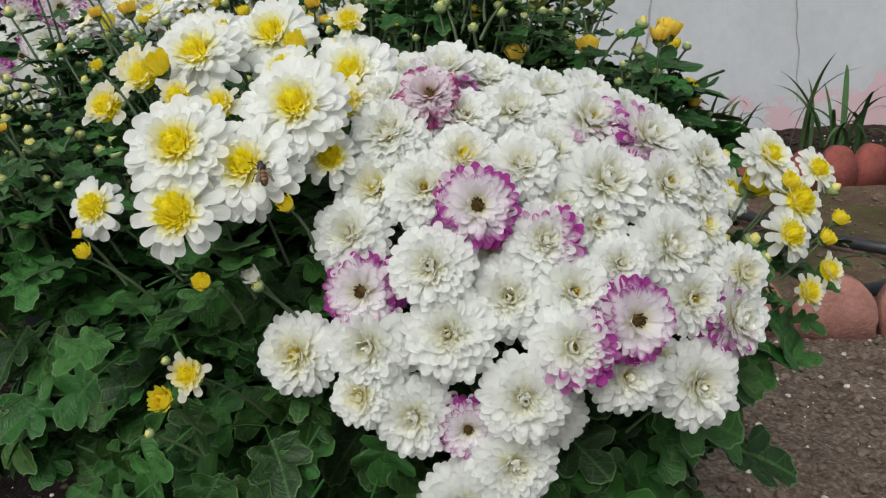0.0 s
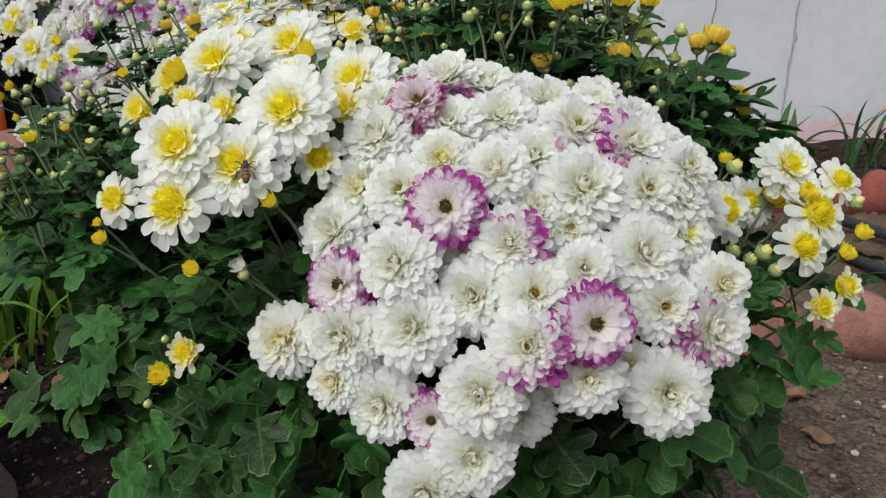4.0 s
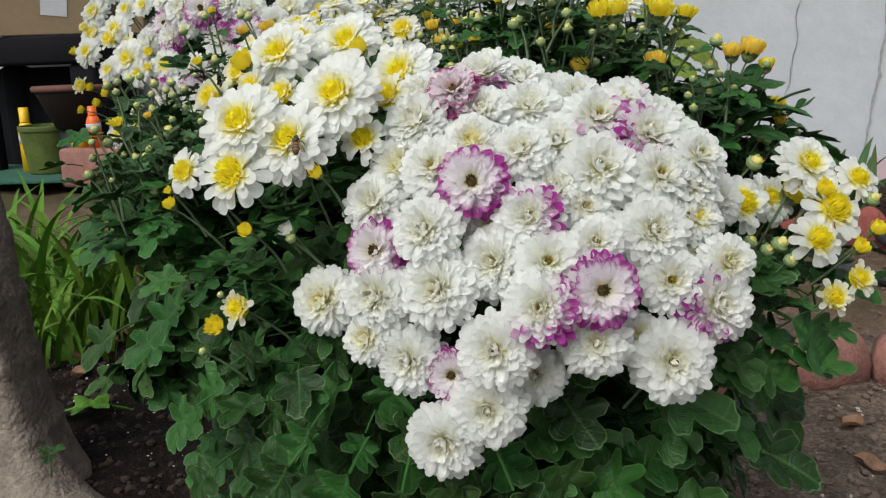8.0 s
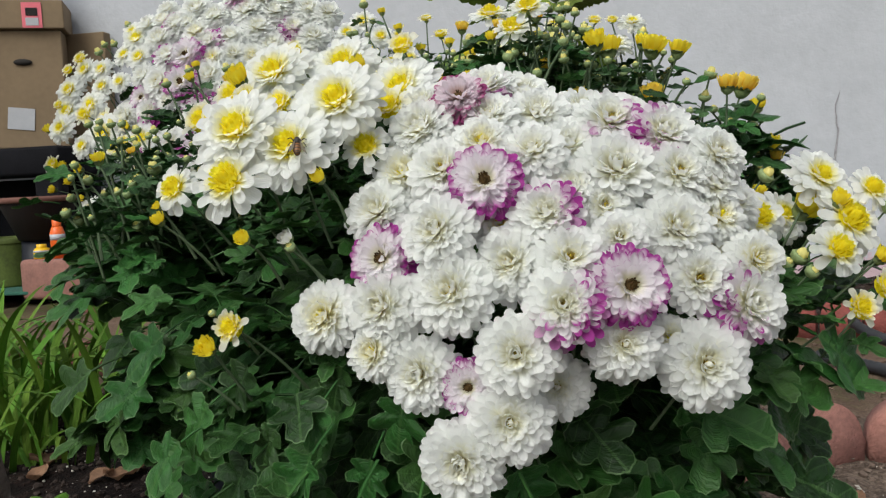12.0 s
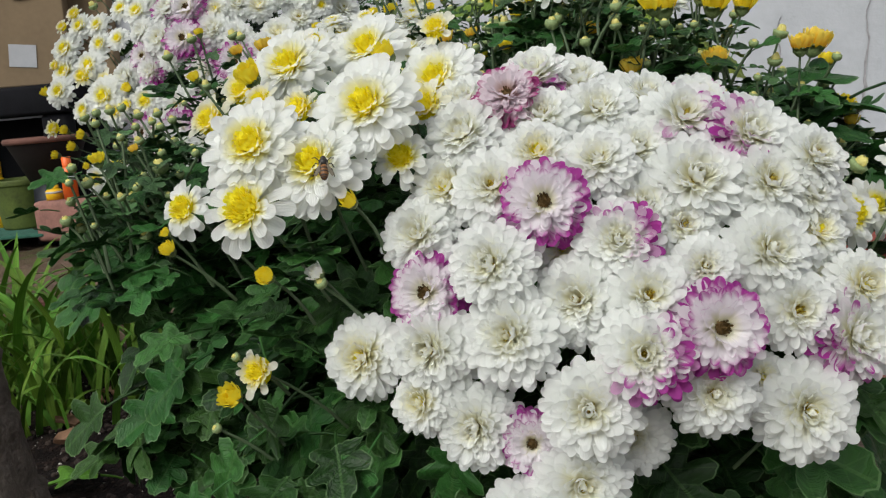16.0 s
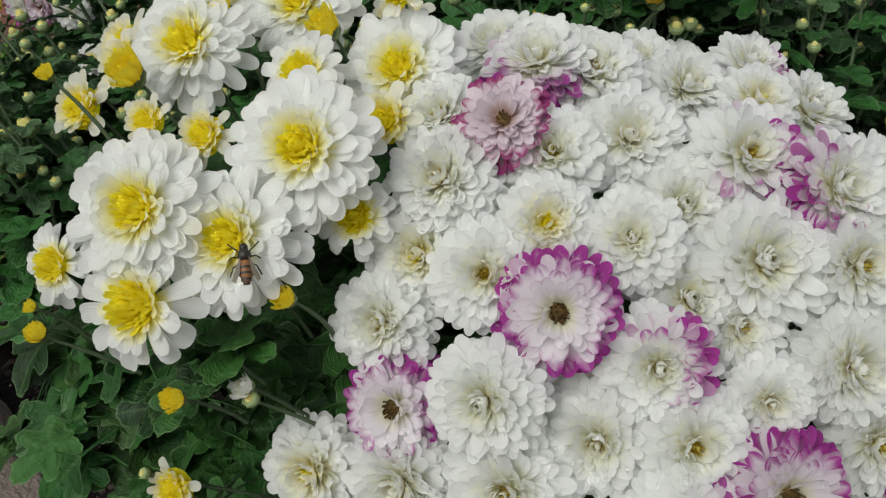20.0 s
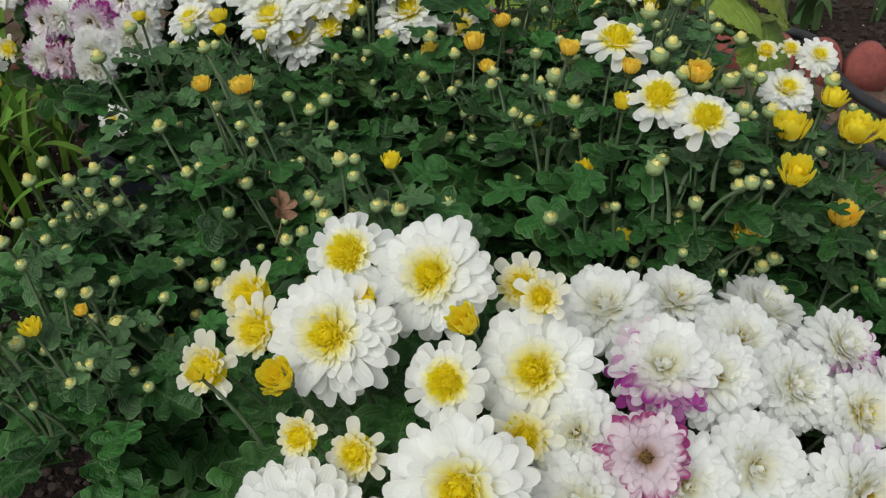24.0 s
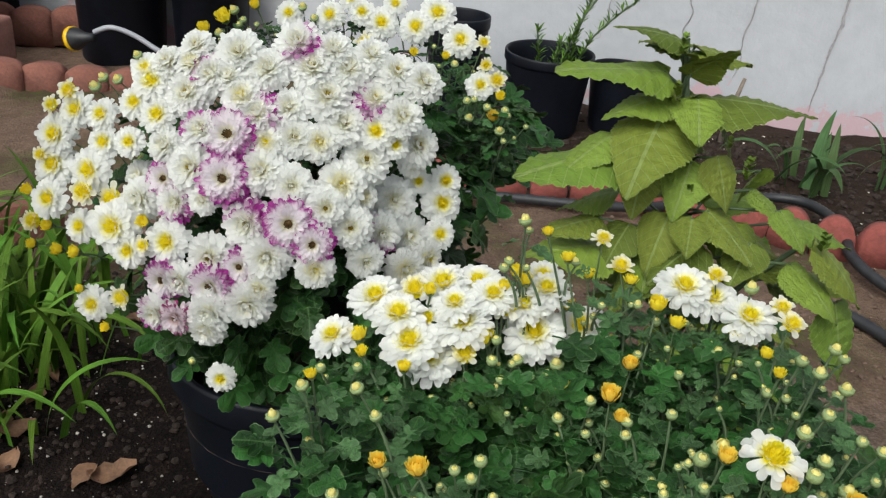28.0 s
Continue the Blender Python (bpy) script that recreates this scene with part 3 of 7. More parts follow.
def mum_leaf(seed, material=None):
    """Pinnately lobed chrysanthemum leaf with blunt toothed lobes, one long, tip along +Y, upper side +Z."""
    rng = random.Random(seed)
    cy, n = 0.42, 72
    # lobes as ovals: centre, half length, half width, axis angle from the tip direction
    lobes = [(0.0, 0.72, 0.28, 0.19, 0), (0.0, 0.40, 0.30, 0.13, 0)]
    for s in (-1, 1):
        lobes.append((s * 0.11, 0.80, 0.13, 0.10, s * 40))
        lobes.append((s * 0.24, 0.51 + rng.uniform(-0.03, 0.03), 0.22 * rng.uniform(0.9, 1.1), 0.115, s * (60 + rng.uniform(-8, 8))))
        lobes.append((s * 0.30, 0.60, 0.10, 0.08, s * 30))
        lobes.append((s * 0.20, 0.24 + rng.uniform(-0.02, 0.02), 0.18 * rng.uniform(0.85, 1.1), 0.10, s * (84 + rng.uniform(-8, 8))))
    v, f, uv, uv2 = [], [], [], []
    droop, fold, ph = rng.uniform(0.10, 0.50), rng.uniform(0.0, 0.38), rng.uniform(0, 6)
    sway, curl = rng.uniform(-0.12, 0.12), rng.uniform(-0.03, 0.06)

    def inside(x, y):
        for ox, oy, a, b, deg in lobes:
            c, q = math.cos(radians(deg)), math.sin(radians(deg))
            u, w = (x - ox) * q + (y - oy) * c, (x - ox) * c - (y - oy) * q
            if (u / a) ** 2 + (w / b) ** 2 < 1:
                return True
        return False

    edge_r = []
    for i in range(n):
        d, r = 2 * math.pi * i / n, 0.62
        while r > 0.1 and not inside(r * math.sin(d), cy + r * math.cos(d)):
            r -= 0.012
        edge_r.append(r)
    edge_r = [(edge_r[i - 1] + 2 * edge_r[i] + edge_r[(i + 1) % n]) / 4 * (1 + 0.028 * math.cos(i * 1.9 + ph)) for i in range(n)]

    def add(x, y, edge):
        z = -droop * max(0, y) ** 2 * 0.7 + fold * abs(x) * 0.6 + 0.03 * math.sin(9 * x + ph) * math.sin(7 * y + ph) + 0.034 * edge * math.sin(5 * math.atan2(x, y - cy) + ph)
        z += curl * edge ** 6
        v.append((x + sway * y * y, y, z))
        uv.append((x, y))
        uv2.append((edge, seed * 0.13 % 1))

    add(0, cy, 0.0)
    mean = sum(edge_r) / n
    for frac in (0.52, 0.955, 1.0):
        for i in range(n):
            r = edge_r[i] * frac if frac > 0.6 else (edge_r[i] * 0.6 + mean * 0.25) * frac
            d = 2 * math.pi * i / n
            add(r * math.sin(d), cy + r * math.cos(d), frac)
    for i in range(n):
        j = (i + 1) % n
        f.append((0, 1 + j, 1 + i))
        for k in range(2):
            a, b = 1 + k * n, 1 + (k + 1) * n
            f.append((a + i, a + j, b + j, b + i))
    s = len(v)
    for y, z in ((0.0, -0.02), (-0.2, -0.06), (-0.45, -0.16)):
        for x, dz in ((-0.02, 0), (0.02, 0), (0, -0.035)):
            v.append((x, y + 0.1, z + dz))
            uv.append((0.1, 0.0)), uv2.append((0.2, 0.5))
    for k in range(2):
        for i in range(3):
            f.append((s + k * 3 + i, s + k * 3 + (i + 1) % 3, s + k * 3 + 3 + (i + 1) % 3, s + k * 3 + 3 + i))
    LEAF_FACES.append(f)
    LEAF_UV.append((np.array(uv), np.array(uv2)))
    return mesh_of("leaf", v, f, material or M_LEAF, None, uv, uv2)


LEAVES = [mum_leaf(200 + i) for i in range(10)]
YOUNG_LEAVES = [mum_leaf(220 + i, M_LEAF_YOUNG) for i in range(6)]
ALL_LEAVES = LEAVES + YOUNG_LEAVES


def unit_stem(seed):
    rng = random.Random(seed)
    v, f, n, k = [], [], 6, 5
    bx, by = rng.uniform(-3, 3), rng.uniform(-3, 3)
    for i in range(k):
        t = i / (k - 1)
        for j in range(n):
            a = 2 * math.pi * j / n
            r = 1.25 - 0.45 * t
            v.append((r * math.cos(a) + bx * math.sin(math.pi * t), r * math.sin(a) + by * math.sin(math.pi * t), t))
    for i in range(k - 1):
        for j in range(n):
            f.append((i * n + j, i * n + (j + 1) % n, (i + 1) * n + (j + 1) % n, (i + 1) * n + j))
    return mesh_of("stem", v, f, M_STEM)


STEMS = [unit_stem(i) for i in range(4)]
rng = random.Random(5)


def facing(p, n, r, spin=None):
    q = Vector(n).to_track_quat("Z", "Y")
    return Matrix.Translation(p) @ q.to_matrix().to_4x4() @ Matrix.Rotation(rng.uniform(0, 6.28) if spin is None else spin, 4, "Z") @ Matrix.Diagonal((r, r, r, 1))


ALL_HEADS = []


class Plant:
    """A potted chrysanthemum: flowers, buds, stems and leaves are its parts."""

    def __init__(self, name, base, core, spread, label, group="", gaze=(0, -0.35, 0.25), rise=0.0):
        self.root = thing(name, base, label, "potted flower", group)
        self.gaze, self.rise = Vector(gaze), rise
        self.stalk, self.thick = ((0.06, 0.09), 0.0010) if rise else ((0.03, 0.045), 0.0008)
        self.look = Vector((0.06, -0.55, 0.30))
        self.base, self.core, self.spread = Vector(base), Vector(core), Vector(spread)
        self.heads, self.leaves, self.mass = [], 0, []

    def out(self, p):
        d = Vector(p) - self.core
        d = Vector((d.x / self.spread.x ** 2, d.y / self.spread.y ** 2, d.z / self.spread.z ** 2)).normalized()
        return (d * (1 - self.rise) + self.gaze).normalized()

    def stem(self, top, length, thick, towards=None):
        top = Vector(top)
        aim = ((towards or self.core) - top)
        aim = (aim.normalized() * (0.45 if self.rise and towards is None else 1.0) + Vector((rng.uniform(-0.3, 0.3), rng.uniform(-0.3, 0.3), -0.7))).normalized()
        foot = top + aim * length
        q = (top - foot).to_track_quat("Z", "Y")
        put("stem", rng.choice(STEMS), self.root, Matrix.Translation(foot - self.base) @ q.to_matrix().to_4x4() @ Matrix.Diagonal((thick, thick, length, 1)))

    def flower(self, kind, x, y, z, r, lean=(0, 0, 0), stalk=True, gaze=None):
        p = Vector((x, y, z))
        n = (self.out(p) + Vector(lean) + Vector((rng.uniform(-0.12, 0.12), rng.uniform(-0.12, 0.12), rng.uniform(-0.08, 0.08)))).normalized()
        if kind in ("daisy", "young", "single"):
            n = (n * 0.6 + self.look).normalized()
        ob = put("flower", rng.choice(HEADS[kind]), self.root, facing(p - self.base, n, r))
        put("flower_centre", rng.choice(HEARTS[kind]), ob)
        if kind in ("daisy", "young", "single"):
            put("calyx", CUP, ob)
        if stalk:
            self.stem(p - n * r * 0.5, 0.06, 0.0008)
        self.heads.append((p, r, n))
        ALL_HEADS.append((p, r, n, self))
        return ob

    def bud(self, kind, x, y, z, r, lean=(0, 0, 0.5), length=0, towards=None):
        p = Vector((x, y, z))
        n = (self.out(p) + Vector(lean) + Vector((rng.uniform(-0.25, 0.25), rng.uniform(-0.25, 0.25), 0))).normalized()
        heads, cup = BUDS[kind]
        ob = put("bud", rng.choice(heads), self.root, facing(p - self.base, n, r))
        put("calyx", cup, ob)
        self.stem(p - n * r, length or rng.uniform(*self.stalk), self.thick, towards)
        return ob

    def leaf(self, p, tip, up, s, mesh=None):
        p = Vector(p)
        for h, r, n in self.heads:
            v = p - h
            if v.length < r * 1.25 + s * 0.5:
                k = v.dot(n)
                if -0.5 * r - 0.012 < k:
                    p -= n * (k + 0.5 * r + 0.012)
        for h, r, n, owner in ALL_HEADS:
            v = p - h
            if owner is not self and v.length < r + s * 0.55 and v.dot(n) > -0.6 * r:
                return
        tip, up = Vector(tip).normalized(), Vector(up)
        up = (up - tip * up.dot(tip)).normalized()
        m = Matrix((tip.cross(up), tip, up)).transposed().to_4x4()
        m.translation = Vector(p) - self.base - tip * s * 0.45
        m = m @ Matrix.Diagonal((s, s, s, 1))
        k = mesh or rng.choice(LEAVES)
        if self.leaves < 290 and k in LEAVES:
            self.leaves += 1
            put("leaf", k, self.root, m)
        else:
            self.mass.append((ALL_LEAVES.index(k), m))

    def foliage(self, count, core, spread, low, high, size, seed, keep=None, shell=(0.72, 1.0), tuck=0.03):
        rg, made, tries = random.Random(seed), 0, 0
        core = Vector(core)
        while made < count and tries < count * 12:
            tries += 1
            u, a = rg.uniform(low, high), rg.uniform(0, 2 * math.pi)
            h = math.sqrt(max(0, 1 - u * u))
            d = Vector((h * math.cos(a), h * math.sin(a), u))
            k = rg.uniform(*shell)
            p = core + Vector((d.x * spread[0], d.y * spread[1], d.z * spread[2])) * k
            if keep and not keep(p):
                continue
            n = Vector((d.x / spread[0], d.y / spread[1], d.z / spread[2])).normalized()
            near = [(p - q).dot(n) for q, r, _ in self.heads if (q - p).length < r * 1.6 + 0.02]
            if near and max(near) > -tuck:
                p -= n * (max(near) + tuck)
            up = n * 0.8 + Vector((rg.uniform(-0.5, 0.5), rg.uniform(-0.5, 0.5) - 0.15, 0.55 + rg.uniform(-0.3, 0.3)))
            tip = Vector((d.x, d.y, -0.35 + 0.5 * u)) + Vector((rg.uniform(-0.8, 0.8), rg.uniform(-0.8, 0.8), rg.uniform(-0.4, 0.3)))
            self.leaf(p, tip, up, rg.uniform(*size), rg.choice(LEAVES))
            made += 1

    def spray(self, top, n, size, seed, reach=0.036, drop=(0.012, 0.075), kinds=LEAVES):
        """Leaves along the stalk below a flower or bud."""
        rg = random.Random(seed)
        top = Vector(top)
        away = ((self.core - top).normalized() + Vector((0, 0, -0.7))).normalized()
        for i in range(n):
            a, k = rg.uniform(0, 6.28), rg.uniform(*drop)
            d = Vector((math.cos(a), math.sin(a), 0))
            q = top + away * k + d * (reach * rg.uniform(0.3, 1.1) + 0.25 * k)
            s = rg.uniform(*size) * (0.55 + 0.45 * k / drop[1])
            self.leaf(q, d + Vector((0, 0, rg.uniform(-0.3, 0.45))), Vector((d.x * -0.1, d.y * -0.1 - 0.15, 1)) + Vector((rg.uniform(-0.4, 0.4), rg.uniform(-0.4, 0.4), 0)), s, rg.choice(kinds))

    def finish(self):
        """The inner leaves, past counting, as one mesh for old and one for young ones."""
        for name, material, low, high in (("inner_foliage", M_LEAF, 0, len(LEAVES)), ("young_foliage", M_LEAF_YOUNG, len(LEAVES), len(ALL_LEAVES))):
            vs, fs, u1, u2, off = [], [], [], [], 0
            for k, m in self.mass:
                if not low <= k < high:
                    continue
                me = ALL_LEAVES[k]
                co = np.empty(len(me.vertices) * 3, dtype=np.float32)
                me.vertices.foreach_get("co", co)
                mm = np.array(m)
                vs.append(co.reshape(-1, 3) @ mm[:3, :3].T + mm[:3, 3])
                fs += [[i + off for i in f] for f in LEAF_FACES[k]]
                u1.append(LEAF_UV[k][0])
                u2.append(LEAF_UV[k][1])
                off += len(me.vertices)
            if vs:
                me = mesh_of(name, np.concatenate(vs).tolist(), fs, material, None, np.concatenate(u1), np.concatenate(u2))
                tagged(put(name, me, self.root), kind="stuff")


# ---- ground, wall ----
def ground_mat():
    m = bpy.data.materials.new("garden_soil")
    m.use_nodes = True
    n, l = m.node_tree.nodes, m.node_tree.links
    b = n["Principled BSDF"]
    b.inputs["Roughness"].default_value = 0.95
    b.inputs["Specular IOR Level"].default_value = 0.15
    co, sep = n.new("ShaderNodeTexCoord"), n.new("ShaderNodeSeparateXYZ")
    l.new(co.outputs["Object"], sep.inputs[0])

    def noise_tex(scale, detail=6):
        k = n.new("ShaderNodeTexNoise")
        k.inputs["Scale"].default_value, k.inputs["Detail"].default_value = scale, detail
        l.new(co.outputs["Object"], k.inputs["Vector"])
        return k.outputs["Fac"]

    def ramp(fac, stops):
        r = n.new("ShaderNodeValToRGB")
        e = r.color_ramp.elements
        while len(e) < len(stops):
            e.new(0.5)
        for q, (pos, c) in zip(e, stops):
            q.position, q.color = pos, (*c, 1)
        l.new(fac, r.inputs["Fac"])
        return r.outputs["Color"]

    def mth(op, a, bb):
        k = n.new("ShaderNodeMath")
        k.operation = op
        for i, v in enumerate((a, bb)):
            if isinstance(v, (int, float)):
                k.inputs[i].default_value = v
            else:
                l.new(v, k.inputs[i])
        return k.outputs[0]

    def mixc(fac, a, bb):
        k = n.new("ShaderNodeMix")
        k.data_type = "RGBA"
        l.new(fac, k.inputs["Factor"])
        l.new(a, k.inputs["A"])
        l.new(bb, k.inputs["B"])
        return k.outputs["Result"]

    def smooth(v, lo, hi):
        k = n.new("ShaderNodeMapRange")
        k.inputs["From Min"].default_value, k.inputs["From Max"].default_value = lo, hi
        l.new(v, k.inputs["Value"])
        return k.outputs["Result"]

    fine, mid, wide = noise_tex(160), noise_tex(28), noise_tex(2.2)
    grain = mth("ADD", mth("MULTIPLY", fine, 0.6), mth("MULTIPLY", mid, 0.4))
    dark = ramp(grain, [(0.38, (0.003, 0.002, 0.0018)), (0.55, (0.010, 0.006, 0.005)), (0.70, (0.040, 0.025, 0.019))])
    brown = ramp(grain, [(0.34, (0.045, 0.034, 0.026)), (0.52, (0.130, 0.098, 0.077)), (0.70, (0.27, 0.215, 0.172))])
    path = ramp(grain, [(0.34, (0.085, 0.055, 0.040)), (0.55, (0.15, 0.10, 0.073)), (0.72, (0.24, 0.17, 0.125))])
    moss = ramp(mid, [(0.40, (0.07, 0.045, 0.032)), (0.60, (0.06, 0.068, 0.020))])
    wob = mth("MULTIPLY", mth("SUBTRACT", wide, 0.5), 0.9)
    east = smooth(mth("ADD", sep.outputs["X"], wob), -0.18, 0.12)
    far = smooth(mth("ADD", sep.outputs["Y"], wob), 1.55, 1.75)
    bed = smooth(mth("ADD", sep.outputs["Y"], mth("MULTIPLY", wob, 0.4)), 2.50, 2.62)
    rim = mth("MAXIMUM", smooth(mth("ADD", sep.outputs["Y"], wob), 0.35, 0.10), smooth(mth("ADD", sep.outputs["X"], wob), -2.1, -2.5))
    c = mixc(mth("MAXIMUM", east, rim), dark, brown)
    c = mixc(far, c, path)
    c = mixc(mth("MULTIPLY", far, smooth(wide, 0.47, 0.60)), c, moss)
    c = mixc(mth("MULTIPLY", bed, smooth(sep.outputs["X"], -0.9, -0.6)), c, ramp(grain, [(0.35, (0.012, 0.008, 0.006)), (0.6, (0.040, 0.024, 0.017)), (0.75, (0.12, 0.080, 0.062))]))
    l.new(c, b.inputs["Base Color"])
    bn = n.new("ShaderNodeBump")
    bn.inputs["Strength"].default_value, bn.inputs["Distance"].default_value = 0.9, 0.012
    l.new(grain, bn.inputs["Height"])
    l.new(bn.outputs[0], b.inputs["Normal"])
    return m


def soil_height(x, y):
    p = Vector((x, y, 0))
    return 0.030 * noise.noise(p * 2.3) + 0.013 * noise.noise(p * 9) + 0.008 * noise.noise(p * 27) + 0.004 * noise.noise(p * 70) - 0.022 * min(1, max(-1, x))


def axis_steps(lo, hi, fine, reach):
    a = list(np.arange(lo, hi, fine))
    out, back, d = [], [], fine
    x = a[-1]
    while x < reach:
        d *= 1.5
        x += d
        out.append(x)
    x, d = a[0], fine
    while x > -reach:
        d *= 1.5
        x -= d
        back.append(x)
    return back[::-1] + a + out


gx, gy = axis_steps(-2.6, 2.2, 0.022, 300), axis_steps(0.3, 3.6, 0.022, 300)
gv = [(x, y, soil_height(x, y) if abs(x) < 5 and -2 < y < 6 else 0.0) for y in gy for x in gx]
W_ = len(gx)
gf = [(j * W_ + i, j * W_ + i + 1, (j + 1) * W_ + i + 1, (j + 1) * W_ + i) for j in range(len(gy) - 1) for i in range(W_ - 1)]
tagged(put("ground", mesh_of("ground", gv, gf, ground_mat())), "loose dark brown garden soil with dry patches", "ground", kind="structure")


def wall_mat():
    m = mat("whitewashed_plaster", (0.45, 0.465, 0.49), 0.9, scale=3, vary=0.08, bump=0.4, bump_scale=60)
    n, l = m.node_tree.nodes, m.node_tree.links
    b = n["Principled BSDF"]
    old = b.inputs["Base Color"].links[0].from_socket
    co, sep = n.new("ShaderNodeTexCoord"), n.new("ShaderNodeSeparateXYZ")
    l.new(co.outputs["Object"], sep.inputs[0])
    nz = n.new("ShaderNodeTexNoise")
    nz.inputs["Scale"].default_value, nz.inputs["Detail"].default_value, nz.inputs["Roughness"].default_value = 3.0, 8, 0.68
    l.new(co.outputs["Object"], nz.inputs["Vector"])
    # old pink coat shows where the white has flaked off near the foot of the wall
    k = n.new("ShaderNodeMath")
    k.operation = "MULTIPLY_ADD"
    k.inputs[1].default_value = 1.5
    l.new(nz.outputs["Fac"], k.inputs[0])
    l.new(sep.outputs["Z"], k.inputs[2])
    less = n.new("ShaderNodeMapRange")
    less.inputs["From Min"].default_value, less.inputs["From Max"].default_value = 0.80 - 1.35, 0.775 - 1.35
    l.new(k.outputs[0], less.inputs["Value"])
    mix = n.new("ShaderNodeMix")
    mix.data_type = "RGBA"
    mix.inputs["B"].default_value = (0.52, 0.375, 0.41, 1)
    l.new(less.outputs["Result"], mix.inputs["Factor"])
    l.new(old, mix.inputs["A"])
    l.new(mix.outputs["Result"], b.inputs["Base Color"])
    return m


WALL_Y = 3.75
wall = put("wall_north", bm_mesh("wall_north", box(14, 0.25, 2.9), wall_mat(), False), None, Matrix.Translation((0, WALL_Y + 0.125, 1.35)))
tagged(wall, "white painted garden wall flaking to old pink, with cracks", "wall", kind="structure")
M_CRACK = mat("crack_shadow", (0.33, 0.32, 0.33), 0.95, scale=50, vary=0.3)


def crack(x0, z0, x1, z1, seed, width=0.006):
    rg = random.Random(seed)
    v, f = [], []
    steps = 26
    for i in range(steps + 1):
        t = i / steps
        x = x0 + (x1 - x0) * t + 0.02 * noise.noise(Vector((seed, t * 5, 0))) + 0.006 * noise.noise(Vector((seed, t * 23, 0)))
        z = z0 + (z1 - z0) * t
        w = width * (0.25 + 0.9 * abs(noise.noise(Vector((seed * 3, t * 7, 1))))) * (1 - 0.8 * abs(2 * t - 1) ** 3)
        v += [(x - w, 0, z), (x, 0.004, z), (x + w, 0, z)]
    for i in range(steps):
        a = i * 3
        f += [(a, a + 1, a + 4, a + 3), (a + 1, a + 2, a + 5, a + 4)]
    put("crack", mesh_of("crack", v, f, M_CRACK), wall, Matrix.Translation((0, -0.125 - 0.005, -1.35)))


crack(0.84, 0.07, 0.90, 0.76, 3, 0.012)
crack(0.52, 0.17, 0.57, 0.72, 7, 0.008)
crack(0.31, 0.22, 0.30, 0.58, 11, 0.005)
crack(1.53, 0.09, 1.48, 0.78, 17, 0.006)
crack(-0.02, 0.27, 0.02, 0.60, 23, 0.004)


# ---- scalloped edging ----
def scallop(w, h, d, arc=0.55):
    """One round-topped edging piece, foot at z 0."""
    n = 14
    out = [(-w / 2, 0), (w / 2, 0)] + [(w / 2 * math.cos(math.pi * i / n), h * (1 - arc) + h * arc * math.sin(math.pi * i / n)) for i in range(n + 1)]
    bm = bmesh.new()
    a = [bm.verts.new((x, -d / 2, z)) for x, z in out]
    b = [bm.verts.new((x, d / 2, z)) for x, z in out]
    k = len(out)
    front, back = bm.faces.new(a), bm.faces.new(b[::-1])
    for i in range(k):
        bm.faces.new((a[i], b[i], b[(i + 1) % k], a[(i + 1) % k]))
    bmesh.ops.bevel(bm, geom=[e for f in (front, back) for e in f.edges], offset=0.006, segments=2, affect="EDGES")
    bmesh.ops.recalc_face_normals(bm, faces=bm.faces)
    return bm


SCALLOPS = [bm_mesh("edging_piece", scallop(0.105, 0.13, 0.05), M_EDGE), bm_mesh("edging_piece", scallop(0.155, 0.16, 0.06, 0.22), M_EDGE_OLD), bm_mesh("edging_piece", scallop(0.14, 0.12, 0.055), M_EDGE_PALE)]


def edging(label, pts, size, step, sink=0.02):
    line = curve_points([(x, y, 0) for x, y in pts], 40)
    root = thing("garden_edging", (pts[0][0], pts[0][1], 0), label, "garden edging")
    last, rg = None, random.Random(len(label))
    for i, p in enumerate(line[:-1]):
        if last is not None and (p - last).length < step:
            continue
        last = p
        d = line[min(i + 4, len(line) - 1)] - p
        put("edging_piece", SCALLOPS[size], root, pose(p.x - pts[0][0], p.y - pts[0][1], -sink + rg.uniform(-0.006, 0.006), rg.uniform(-5, 5), rg.uniform(-3, 3), math.degrees(math.atan2(d.y, d.x)) + rg.uniform(-5, 5)))


edging("row of red scalloped concrete edging along the wall bed", [(-0.95, 2.55), (-0.45, 2.54), (0.1, 2.60), (0.45, 2.50), (0.72, 2.44), (1.05, 2.50), (1.5, 2.62), (2.1, 2.7)], 0, 0.108)
edging("weathered brown scalloped edging before the soil", [(0.24, 1.30), (0.40, 1.42), (0.62, 1.42), (0.9, 1.40), (1.4, 1.5)], 2, 0.15, 0.03)
edging("weathered brown scalloped edging by the path", [(-2.12, 2.99), (-1.9, 3.02), (-1.62, 3.06)], 1, 0.15, 0.055)
edging("weathered brown scalloped edging at the wall foot", [(-2.62, 3.46), (-2.38, 3.50), (-2.12, 3.56)], 1, 0.15, -0.03)
edging("pale red scalloped edging beside the strap leaves", [(-1.45, 1.79), (-1.32, 1.84), (-1.18, 1.90)], 1, 0.155, 0.05)


# ---- ribbed hose on the ground ----
def hose(pts):
    line = curve_points([(x, y, z + soil_height(x, y)) for x, y, z in pts], 26)
    ob = put("garden_hose", bm_mesh("garden_hose", tube(line, 0.0135, 10, 0.16), M_BLACKRUBBER))
    tagged(ob, "black ribbed drip hose lying along the edging", "hose")


